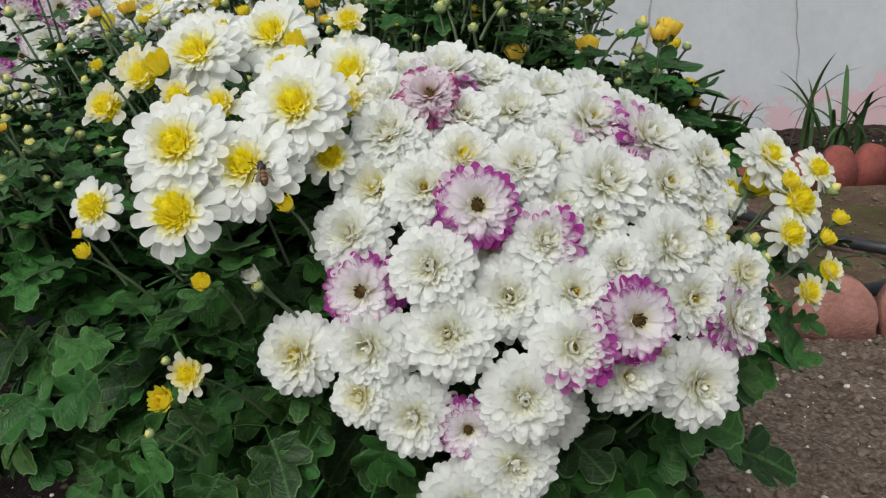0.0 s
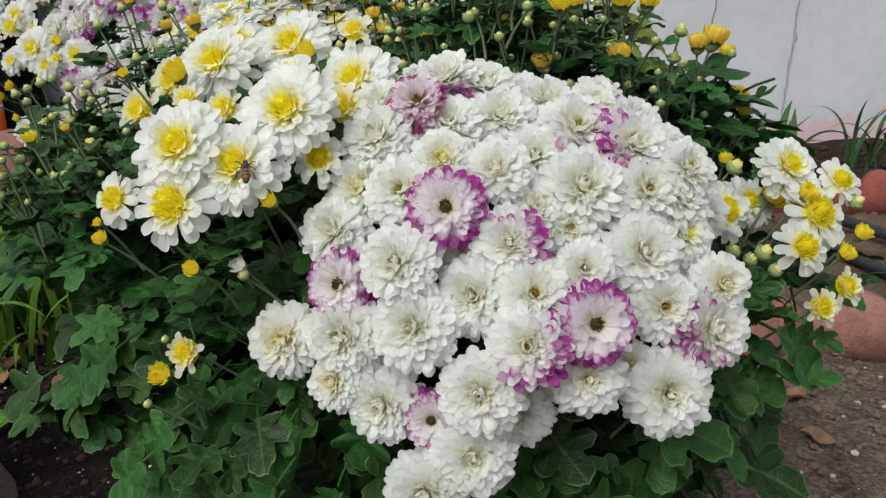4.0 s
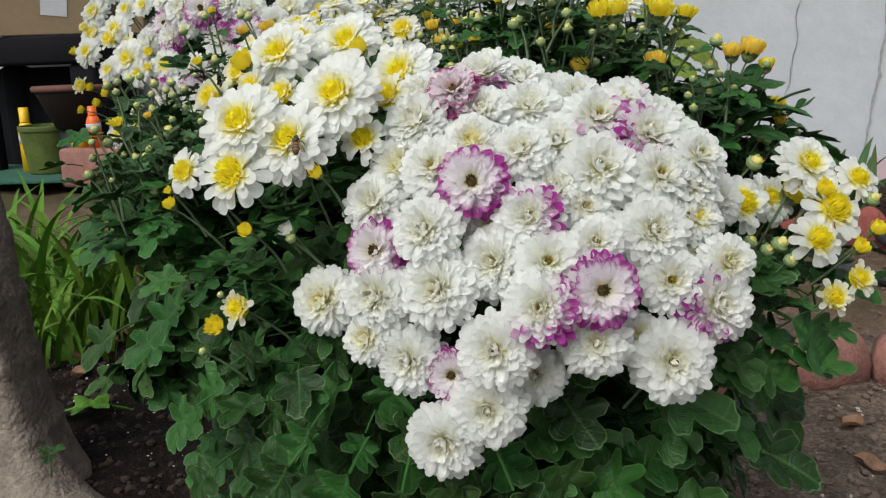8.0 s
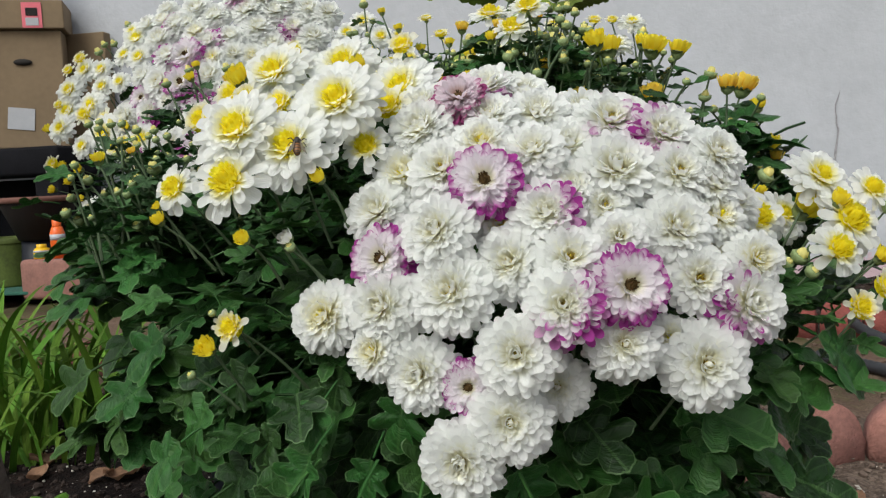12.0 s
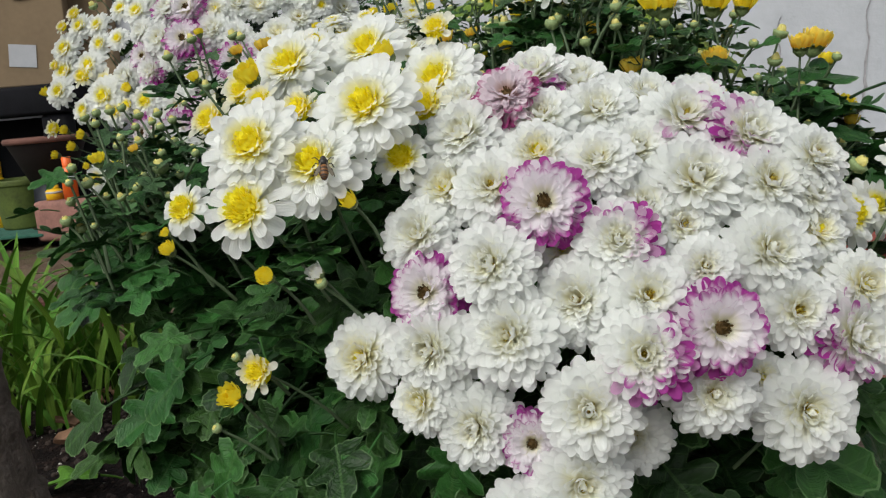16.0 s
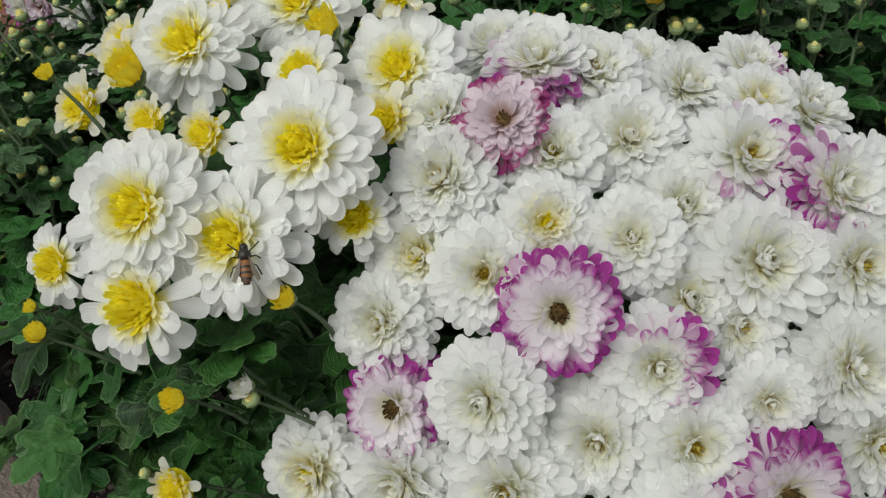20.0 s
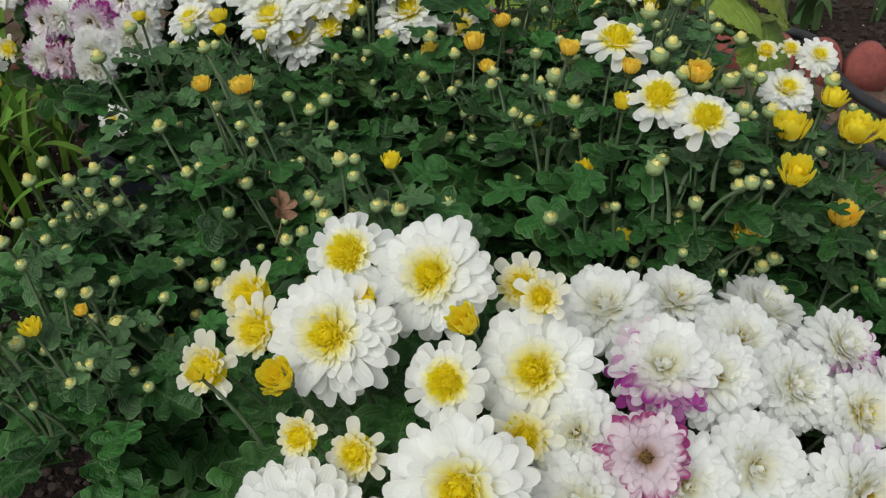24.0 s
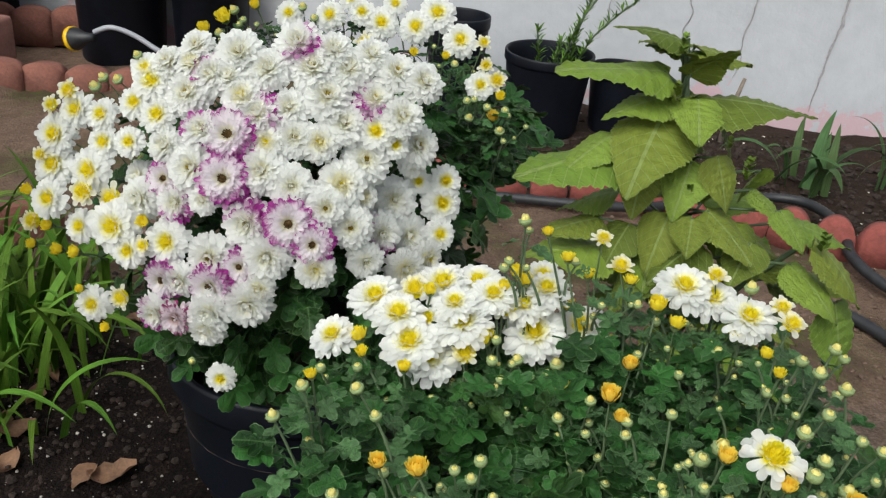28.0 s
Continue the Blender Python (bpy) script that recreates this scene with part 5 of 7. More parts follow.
plant_a.flower("single", 0.202, 0.488, 0.431, 0.0183)
plant_a.flower("single", 0.226, 0.514, 0.465, 0.0146)
plant_a.flower("young", 0.210, 0.479, 0.397, 0.0125)
plant_a.flower("young", 0.225, 0.488, 0.407, 0.0118)
plant_a.flower("daisy", 0.177, 0.529, 0.450, 0.0174)
plant_a.bud("bud", 0.164, 0.509, 0.475, 0.0057)
plant_a.bud("bud", 0.180, 0.495, 0.426, 0.0059)
plant_a.bud("closed", 0.162, 0.494, 0.427, 0.0049)
plant_a.bud("closed", 0.172, 0.493, 0.422, 0.0046)
plant_a.bud("closed", 0.185, 0.487, 0.417, 0.0045)
plant_a.bud("opening", 0.226, 0.498, 0.424, 0.0065)
plant_a.bud("opening", 0.236, 0.506, 0.434, 0.0066)
plant_a.bud("bud", 0.234, 0.512, 0.452, 0.0052)
plant_a.bud("opening", 0.205, 0.508, 0.458, 0.0073)
plant_b.flower("daisy", -0.240, 0.777, 0.560, 0.0225)
plant_b.flower("daisy", -0.256, 0.768, 0.576, 0.0228)
plant_b.flower("daisy", -0.268, 0.785, 0.589, 0.0212, (0, 0.4, 0.6))
plant_b.flower("daisy", -0.291, 0.810, 0.587, 0.0220, (0, 0.4, 0.6))
plant_b.flower("daisy", -0.240, 0.820, 0.602, 0.0220, (0, 0.4, 0.6))
plant_b.flower("young", -0.261, 0.815, 0.594, 0.0150)
plant_b.flower("daisy", -0.214, 0.830, 0.602, 0.0195, (0, 0.4, 0.6))
plant_b.flower("daisy", -0.175, 0.815, 0.596, 0.0191, (0, 0.4, 0.6))
plant_b.flower("daisy", -0.164, 0.840, 0.610, 0.0160, (0, 0.4, 0.6))
plant_b.bud("opening", -0.184, 0.830, 0.613, 0.0075)
plant_b.flower("single", -0.247, 0.790, 0.584, 0.0128)
plant_b.bud("opening", -0.289, 0.760, 0.564, 0.0054)
plant_b.bud("opening", -0.247, 0.800, 0.602, 0.0060)
plant_b.flower("daisy", -0.226, 0.784, 0.605, 0.0164, (0, 0.4, 0.6))
plant_b.flower("daisy", -0.219, 0.783, 0.591, 0.0216, (0, 0.4, 0.6))
plant_b.bud("opening", -0.224, 0.780, 0.573, 0.0061)
plant_b.bud("opening", -0.202, 0.782, 0.579, 0.0088)
plant_b.flower("young", -0.214, 0.774, 0.568, 0.0140)
plant_b.bud("opening", -0.254, 0.743, 0.568, 0.0059)
plant_b.flower("daisy", -0.315, 0.770, 0.570, 0.0178)
plant_b.bud("opening", -0.296, 0.775, 0.569, 0.0085)
plant_b.bud("bud", -0.273, 0.675, 0.592, 0.0051)
plant_b.bud("bud", -0.256, 0.655, 0.588, 0.0043)
plant_b.bud("opening", -0.303, 0.676, 0.596, 0.0049)
plant_b.bud("bud", -0.307, 0.669, 0.592, 0.0048)
plant_b.bud("bud", -0.320, 0.651, 0.579, 0.0050)
plant_b.bud("orange", -0.248, 0.629, 0.575, 0.0061)
plant_b.bud("orange", -0.224, 0.627, 0.577, 0.0078)
plant_b.bud("orange", -0.223, 0.620, 0.556, 0.0033)
plant_b.bud("bud", -0.273, 0.621, 0.552, 0.0046)
plant_b.bud("bud", -0.193, 0.648, 0.558, 0.0043)
plant_b.bud("closed", -0.203, 0.642, 0.567, 0.0039)
plant_b.bud("closed", -0.189, 0.667, 0.557, 0.0048)
plant_b.flower("young", -0.189, 0.807, 0.595, 0.0147)
plant_b.flower("daisy", -0.199, 0.802, 0.607, 0.0176)
plant_b.bud("opening", -0.177, 0.818, 0.613, 0.0070)
plant_b.bud("opening", -0.192, 0.808, 0.610, 0.0062)
plant_b.bud("closed", -0.193, 0.772, 0.566, 0.0048)
plant_b.bud("bud", -0.175, 0.787, 0.561, 0.0053)
plant_b.flower("daisy", -0.053, 0.850, 0.613, 0.0224)
plant_b.flower("daisy", -0.030, 0.855, 0.604, 0.0203)
plant_b.flower("daisy", -0.007, 0.823, 0.608, 0.0210)
plant_b.flower("young", -0.030, 0.857, 0.621, 0.0105)
plant_b.bud("opening", -0.076, 0.820, 0.607, 0.0088)
plant_b.bud("opening", -0.060, 0.815, 0.596, 0.0073)
plant_b.bud("opening", -0.014, 0.818, 0.592, 0.0077)
plant_b.bud("bud", -0.008, 0.835, 0.625, 0.0060)
plant_b.flower("young", 0.013, 0.788, 0.623, 0.0115)
plant_b.bud("bud", -0.031, 0.793, 0.589, 0.0051)
plant_b.bud("opening", -0.002, 0.742, 0.608, 0.0051)
plant_b.bud("bud", 0.029, 0.745, 0.631, 0.0048)
plant_b.bud("orange", -0.094, 0.773, 0.580, 0.0066)
plant_b.bud("opening", -0.130, 0.833, 0.618, 0.0062)
plant_b.bud("opening", -0.098, 0.826, 0.621, 0.0061)
plant_b.flower("young", -0.107, 0.829, 0.631, 0.0110)
plant_b.flower("daisy", -0.160, 0.824, 0.607, 0.0193, (0, 0.4, 0.6))
plant_b.flower("daisy", -0.165, 0.809, 0.576, 0.0254)
plant_b.flower("daisy", -0.128, 0.841, 0.569, 0.0213)
plant_b.flower("young", -0.125, 0.812, 0.564, 0.0137)
plant_b.bud("opening", -0.143, 0.832, 0.590, 0.0072)
plant_b.bud("orange", -0.140, 0.763, 0.560, 0.0078)
plant_b.bud("orange", -0.109, 0.736, 0.576, 0.0081)
plant_b.bud("orange", -0.099, 0.731, 0.562, 0.0057)
plant_b.bud("bud", -0.141, 0.735, 0.551, 0.0049)
plant_b.bud("bud", -0.145, 0.788, 0.562, 0.0061)
plant_b.bud("bud", -0.121, 0.737, 0.568, 0.0045)
plant_b.bud("bud", -0.095, 0.723, 0.554, 0.0044)
plant_b.bud("closed", -0.068, 0.723, 0.576, 0.0043)
plant_b.bud("bud", -0.047, 0.668, 0.596, 0.0067)
plant_b.flower("single", -0.025, 0.643, 0.615, 0.0184, (0, 0.4, 0.6))
plant_b.bud("closed", -0.055, 0.674, 0.580, 0.0056)
plant_b.bud("bud", -0.043, 0.643, 0.577, 0.0050)
plant_b.bud("bud", -0.074, 0.676, 0.552, 0.0051)
plant_b.bud("opening", -0.063, 0.659, 0.555, 0.0047)
plant_b.bud("orange", -0.017, 0.634, 0.601, 0.0059)
plant_b.bud("closed", -0.003, 0.639, 0.607, 0.0051)
plant_b.bud("bud", 0.004, 0.649, 0.611, 0.0048)
plant_b.bud("opening", -0.020, 0.615, 0.589, 0.0061)
plant_b.flower("single", -0.003, 0.610, 0.597, 0.0178)
plant_b.bud("orange", 0.015, 0.621, 0.605, 0.0076)
plant_b.bud("bud", 0.008, 0.621, 0.605, 0.0043)
plant_b.bud("closed", 0.032, 0.629, 0.600, 0.0044)
plant_b.flower("single", 0.014, 0.570, 0.603, 0.0159)
plant_b.flower("young", 0.056, 0.670, 0.604, 0.0078)
plant_b.flower("young", 0.070, 0.676, 0.604, 0.0069)
plant_b.flower("daisy", 0.086, 0.676, 0.602, 0.0113)
plant_b.flower("daisy", 0.072, 0.669, 0.585, 0.0152)
plant_b.bud("bud", 0.048, 0.658, 0.596, 0.0046)
plant_b.bud("bud", 0.061, 0.650, 0.578, 0.0053)
plant_b.bud("opening", 0.067, 0.629, 0.577, 0.0113)
plant_b.bud("closed", 0.038, 0.611, 0.592, 0.0043)
plant_b.bud("bud", 0.041, 0.666, 0.611, 0.0043)
plant_b.bud("bud", 0.094, 0.669, 0.591, 0.0050)
plant_b.bud("opening", 0.094, 0.661, 0.583, 0.0083)
plant_b.bud("closed", 0.028, 0.667, 0.615, 0.0037)
plant_b.bud("bud", -0.323, 0.568, 0.539, 0.0043)
plant_b.bud("bud", -0.309, 0.581, 0.534, 0.0044)
plant_b.bud("bud", -0.303, 0.597, 0.534, 0.0042)
plant_b.bud("closed", -0.326, 0.587, 0.540, 0.0038)
plant_b.bud("bud", -0.305, 0.513, 0.535, 0.0038)
plant_b.bud("opening", -0.280, 0.485, 0.508, 0.0060)
plant_b.bud("orange", -0.261, 0.497, 0.512, 0.0038)
plant_b.bud("bud", -0.262, 0.505, 0.517, 0.0035)
plant_b.bud("bud", -0.250, 0.506, 0.500, 0.0058)
plant_b.bud("opening", -0.233, 0.528, 0.475, 0.0051)
plant_b.bud("bud", -0.225, 0.568, 0.485, 0.0057)
plant_b.bud("closed", -0.233, 0.563, 0.487, 0.0044)
plant_b.bud("closed", -0.228, 0.577, 0.492, 0.0045)
plant_b.bud("closed", -0.246, 0.566, 0.497, 0.0041)
plant_b.bud("closed", -0.209, 0.570, 0.482, 0.0041)
plant_b.bud("bud", -0.160, 0.587, 0.558, 0.0050)
plant_b.bud("closed", -0.172, 0.585, 0.534, 0.0049)
plant_b.bud("closed", -0.166, 0.576, 0.529, 0.0051)
plant_b.bud("closed", -0.134, 0.557, 0.549, 0.0037)
plant_b.bud("opening", -0.128, 0.561, 0.571, 0.0055)
plant_b.bud("bud", -0.123, 0.558, 0.548, 0.0048)
plant_b.bud("closed", -0.102, 0.574, 0.546, 0.0046)
plant_b.bud("opening", -0.013, 0.589, 0.525, 0.0060)
plant_b.bud("bud", -0.006, 0.584, 0.515, 0.0039)
plant_b.bud("closed", -0.003, 0.585, 0.569, 0.0048)
plant_b.bud("bud", 0.037, 0.583, 0.564, 0.0042)
plant_b.bud("closed", 0.018, 0.579, 0.555, 0.0039)
plant_b.bud("closed", 0.027, 0.580, 0.531, 0.0043)
plant_b.bud("orange", 0.046, 0.583, 0.537, 0.0081)
plant_b.bud("bud", 0.057, 0.583, 0.521, 0.0041)
plant_b.bud("opening", 0.060, 0.578, 0.575, 0.0092)
plant_b.bud("orange", 0.099, 0.612, 0.538, 0.0092)
plant_b.bud("closed", -0.147, 0.564, 0.560, 0.0034)
plant_b.bud("closed", -0.148, 0.571, 0.566, 0.0031)
plant_b.bud("closed", -0.220, 0.609, 0.527, 0.0042)
plant_b.bud("closed", -0.228, 0.599, 0.513, 0.0039)
plant_b.bud("closed", -0.286, 0.571, 0.524, 0.0034)
plant_b.bud("closed", -0.290, 0.595, 0.528, 0.0038)
plant_b.bud("closed", -0.290, 0.503, 0.530, 0.0032)
plant_b.bud("closed", -0.306, 0.528, 0.537, 0.0034)
plant_b.bud("closed", -0.296, 0.481, 0.504, 0.0034)
plant_b.bud("closed", -0.296, 0.476, 0.495, 0.0029)
plant_b.bud("closed", -0.256, 0.487, 0.489, 0.0035)
plant_b.bud("closed", -0.270, 0.498, 0.520, 0.0029)
plant_b.bud("orange", 0.021, 0.612, 0.564, 0.0061)
plant_b.bud("opening", -0.036, 0.598, 0.558, 0.0058)
plant_b.bud("opening", 0.101, 0.636, 0.576, 0.0115)
plant_b.bud("opening", 0.120, 0.643, 0.573, 0.0090)
plant_b.bud("orange", 0.154, 0.631, 0.543, 0.0090)
plant_b.bud("bud", 0.137, 0.624, 0.534, 0.0052)
plant_b.bud("orange", 0.195, 0.683, 0.487, 0.0066)
plant_b.bud("opening", 0.172, 0.611, 0.462, 0.0062)
plant_b.bud("bud", 0.143, 0.638, 0.552, 0.0056)
plant_b.bud("orange", 0.171, 0.674, 0.545, 0.0119)
plant_b.bud("opening", 0.186, 0.718, 0.531, 0.0081)
plant_b.bud("opening", 0.193, 0.693, 0.498, 0.0095)
plant_b.bud("bud", 0.188, 0.676, 0.479, 0.0045)
plant_b.bud("closed", 0.002, 0.605, 0.555, 0.0039)
plant_b.bud("closed", 0.163, 0.662, 0.488, 0.0036)
plant_b.bud("closed", 0.180, 0.698, 0.514, 0.0042)
plant_b.bud("closed", 0.170, 0.676, 0.502, 0.0036)
plant_b.flower("young", 0.015, 0.824, 0.617, 0.0106)
plant_b.bud("opening", 0.005, 0.800, 0.589, 0.0063)
plant_b.bud("bud", 0.014, 0.719, 0.627, 0.0050)
plant_b.bud("bud", 0.023, 0.697, 0.631, 0.0051)
plant_b.bud("bud", -0.010, 0.652, 0.626, 0.0051)
plant_b.bud("bud", 0.023, 0.652, 0.590, 0.0055)
plant_b.bud("orange", -0.049, 0.648, 0.604, 0.0064)
plant_b.bud("closed", 0.006, 0.668, 0.629, 0.0042)
plant_b.bud("closed", 0.014, 0.753, 0.614, 0.0045)
plant_b.bud("bud", -0.031, 0.812, 0.582, 0.0060)
plant_b.bud("opening", -0.165, 0.815, 0.656, 0.0051)
plant_b.bud("bud", -0.183, 0.811, 0.665, 0.0054)
plant_b.bud("opening", -0.148, 0.814, 0.638, 0.0056)
plant_b.flower("young", -0.123, 0.834, 0.649, 0.0093)
plant_c.flower("daisy", -0.647, 0.955, 0.597, 0.0226)
plant_c.flower("daisy", -0.604, 0.944, 0.600, 0.0222)
plant_c.flower("daisy", -0.639, 0.928, 0.572, 0.0198)
plant_c.flower("young", -0.599, 0.924, 0.586, 0.0153)
plant_c.flower("daisy", -0.565, 0.909, 0.561, 0.0252)
plant_c.flower("young", -0.577, 0.935, 0.577, 0.0167)
plant_c.flower("daisy", -0.609, 0.928, 0.547, 0.0170)
plant_c.flower("daisy", -0.647, 0.963, 0.625, 0.0218)
plant_c.flower("young", -0.659, 0.957, 0.604, 0.0098)
plant_c.flower("young", -0.683, 0.965, 0.527, 0.0148)
plant_c.bud("opening", -0.667, 0.966, 0.524, 0.0076)
plant_c.bud("opening", -0.667, 0.942, 0.572, 0.0072)
plant_c.bud("opening", -0.537, 0.918, 0.567, 0.0074)
plant_c.flower("young", -0.533, 0.906, 0.548, 0.0094)
plant_c.flower("daisy", -0.514, 0.913, 0.551, 0.0211)
plant_c.flower("daisy", -0.548, 0.903, 0.541, 0.0176)
plant_c.bud("opening", -0.696, 0.979, 0.493, 0.0072)
plant_c.bud("opening", -0.653, 0.957, 0.503, 0.0081)
plant_c.bud("opening", -0.618, 0.931, 0.517, 0.0078)
plant_c.flower("daisy", -0.594, 0.959, 0.625, 0.0168)
plant_c.flower("daisy", -0.567, 0.958, 0.629, 0.0155)
plant_c.flower("daisy", -0.600, 0.969, 0.649, 0.0168)
plant_c.flower("daisy", -0.627, 0.971, 0.650, 0.0187)
plant_c.flower("young", -0.651, 0.972, 0.651, 0.0109)
plant_c.flower("young", -0.635, 0.977, 0.666, 0.0127)
plant_c.flower("daisy", -0.538, 0.960, 0.659, 0.0188)
plant_c.flower("daisy", -0.565, 0.970, 0.665, 0.0172)
plant_c.flower("daisy", -0.549, 0.975, 0.687, 0.0212)
plant_c.flower("daisy", -0.557, 0.981, 0.696, 0.0165)
plant_c.bud("bud", -0.608, 0.979, 0.673, 0.0063)
plant_c.bud("bud", -0.600, 0.981, 0.682, 0.0057)
plant_c.bud("bud", -0.585, 0.980, 0.682, 0.0057)
plant_c.bud("bud", -0.566, 0.986, 0.706, 0.0051)
plant_c.flower("daisy", -0.603, 0.925, 0.463, 0.0189)
plant_c.flower("young", -0.567, 0.919, 0.480, 0.0136)
plant_c.bud("opening", -0.583, 0.914, 0.447, 0.0062)
plant_c.bud("opening", -0.614, 0.927, 0.479, 0.0057)
plant_c.flower("daisy", -0.448, 0.874, 0.435, 0.0142)
plant_c.bud("bud", -0.477, 0.878, 0.448, 0.0040)
plant_c.flower("white", -0.511, 0.964, 0.683, 0.0222)
plant_c.flower("cream", -0.511, 0.980, 0.709, 0.0186)
plant_c.flower("tinged", -0.490, 0.974, 0.702, 0.0216)
plant_c.flower("white", -0.537, 0.982, 0.705, 0.0181)
plant_c.flower("white", -0.509, 0.988, 0.723, 0.0162)
plant_c.flower("white", -0.468, 0.988, 0.722, 0.0235)
plant_c.flower("white", -0.440, 0.985, 0.710, 0.0222)
plant_c.flower("tinged", -0.417, 1.004, 0.735, 0.0230)
plant_c.flower("white", -0.400, 0.995, 0.715, 0.0236)
plant_c.flower("white", -0.382, 1.010, 0.730, 0.0194)
plant_c.flower("white", -0.366, 1.008, 0.714, 0.0226)
plant_c.flower("white", -0.347, 1.019, 0.727, 0.0195)
plant_c.flower("white", -0.322, 1.017, 0.714, 0.0201)
plant_c.flower("white", -0.295, 1.018, 0.707, 0.0202)
plant_c.flower("purple", -0.464, 0.943, 0.655, 0.0274)
plant_c.flower("tinged", -0.490, 0.944, 0.657, 0.0202)
plant_c.flower("tinged", -0.443, 0.962, 0.673, 0.0240)
plant_c.flower("white", -0.414, 0.973, 0.679, 0.0191)
plant_c.flower("white", -0.381, 0.987, 0.691, 0.0242)
plant_c.flower("tinged", -0.339, 1.003, 0.689, 0.0214)
plant_c.flower("white", -0.311, 1.001, 0.676, 0.0214)
plant_c.flower("cream", -0.458, 0.966, 0.687, 0.0190)
plant_c.flower("white", -0.363, 0.984, 0.667, 0.0225)
plant_c.flower("cream", -0.429, 0.950, 0.649, 0.0178)
plant_c.flower("white", -0.405, 0.961, 0.654, 0.0204)
plant_c.flower("cream", -0.382, 0.966, 0.650, 0.0192)
plant_c.flower("daisy", -0.335, 0.992, 0.659, 0.0189)
plant_c.flower("daisy", -0.317, 1.000, 0.645, 0.0138)
plant_c.flower("white", -0.296, 1.020, 0.642, 0.0229)
plant_c.flower("white", -0.341, 0.985, 0.633, 0.0242)
plant_c.flower("purple", -0.461, 0.922, 0.619, 0.0254)
plant_c.flower("purple", -0.526, 0.938, 0.604, 0.0188)
plant_c.flower("white", -0.496, 0.930, 0.622, 0.0233)
plant_c.flower("tinged", -0.511, 0.927, 0.585, 0.0194)
plant_c.flower("white", -0.479, 0.918, 0.596, 0.0141)
plant_c.flower("white", -0.550, 0.933, 0.582, 0.0209)
plant_c.flower("white", -0.429, 0.936, 0.627, 0.0238)
plant_c.flower("white", -0.399, 0.935, 0.615, 0.0208)
plant_c.flower("cream", -0.358, 0.958, 0.615, 0.0237)
plant_c.flower("cream", -0.339, 0.974, 0.597, 0.0154)
plant_c.flower("white", -0.366, 0.933, 0.598, 0.0196)
plant_c.flower("white", -0.317, 1.019, 0.580, 0.0243)
plant_c.flower("daisy", -0.272, 1.048, 0.572, 0.0222)
plant_c.flower("daisy", -0.272, 1.056, 0.594, 0.0176)
plant_c.flower("daisy", -0.299, 1.044, 0.594, 0.0142)
plant_c.flower("daisy", -0.305, 1.029, 0.617, 0.0138)
plant_c.flower("tinged", -0.438, 0.916, 0.578, 0.0251)
plant_c.flower("purple", -0.396, 0.916, 0.585, 0.0255)
plant_c.flower("purple", -0.373, 0.914, 0.568, 0.0207)
plant_c.flower("white", -0.344, 0.943, 0.577, 0.0213)
plant_c.flower("tinged", -0.320, 0.985, 0.556, 0.0224)
plant_c.flower("white", -0.297, 1.015, 0.544, 0.0219)
plant_c.flower("daisy", -0.270, 1.031, 0.544, 0.0169)
plant_c.flower("white", -0.414, 0.907, 0.551, 0.0239)
plant_c.flower("purple", -0.442, 0.909, 0.537, 0.0180)
plant_c.flower("white", -0.472, 0.910, 0.541, 0.0225)
plant_c.flower("purple", -0.468, 0.898, 0.516, 0.0237)
plant_c.flower("purple", -0.517, 0.902, 0.514, 0.0214)
plant_c.flower("tinged", -0.524, 0.898, 0.478, 0.0199)
plant_c.flower("faded", -0.499, 0.889, 0.482, 0.0177)
plant_c.flower("white", -0.498, 0.899, 0.518, 0.0175)
plant_c.flower("white", -0.465, 0.889, 0.493, 0.0212)
plant_c.flower("white", -0.430, 0.897, 0.503, 0.0243)
plant_c.flower("cream", -0.421, 0.903, 0.519, 0.0162)
plant_c.flower("white", -0.467, 0.885, 0.477, 0.0194)
plant_c.flower("cream", -0.368, 0.911, 0.544, 0.0191)
plant_c.flower("white", -0.328, 0.947, 0.542, 0.0185)
plant_c.flower("cream", -0.294, 0.979, 0.523, 0.0206)
plant_c.flower("cream", -0.275, 1.006, 0.526, 0.0177)
plant_c.flower("white", -0.529, 0.948, 0.634, 0.0187)
plant_c.flower("white", -0.474, 0.974, 0.701, 0.0185)
plant_c.flower("white", -0.565, 0.964, 0.593, 0.0163)
plant_d.flower("daisy", -0.492, 1.212, 0.717, 0.0159)
plant_d.flower("daisy", -0.445, 1.219, 0.719, 0.0180)
plant_d.flower("daisy", -0.408, 1.226, 0.725, 0.0159)
plant_d.flower("daisy", -0.384, 1.224, 0.716, 0.0200)
plant_d.flower("daisy", -0.344, 1.228, 0.715, 0.0200)
plant_d.flower("daisy", -0.321, 1.239, 0.732, 0.0214)
plant_d.flower("young", -0.400, 1.211, 0.692, 0.0145)
plant_d.flower("daisy", -0.290, 1.230, 0.705, 0.0207)
plant_d.flower("young", -0.263, 1.232, 0.704, 0.0104)
plant_d.bud("opening", -0.342, 1.215, 0.687, 0.0062)
plant_d.bud("opening", -0.305, 1.219, 0.686, 0.0062)
plant_d.bud("bud", -0.293, 1.217, 0.679, 0.0053)
plant_d.flower("daisy", -0.260, 1.211, 0.659, 0.0173)
plant_d.flower("young", -0.242, 1.217, 0.665, 0.0145)
plant_d.flower("young", -0.257, 1.222, 0.680, 0.0111)
plant_d.bud("opening", -0.236, 1.209, 0.649, 0.0075)
plant_d.bud("orange", -0.241, 1.199, 0.627, 0.0081)
plant_d.bud("bud", -0.231, 1.193, 0.613, 0.0066)
plant_d.bud("bud", -0.268, 1.194, 0.624, 0.0059)
plant_d.bud("closed", -0.273, 1.201, 0.641, 0.0053)
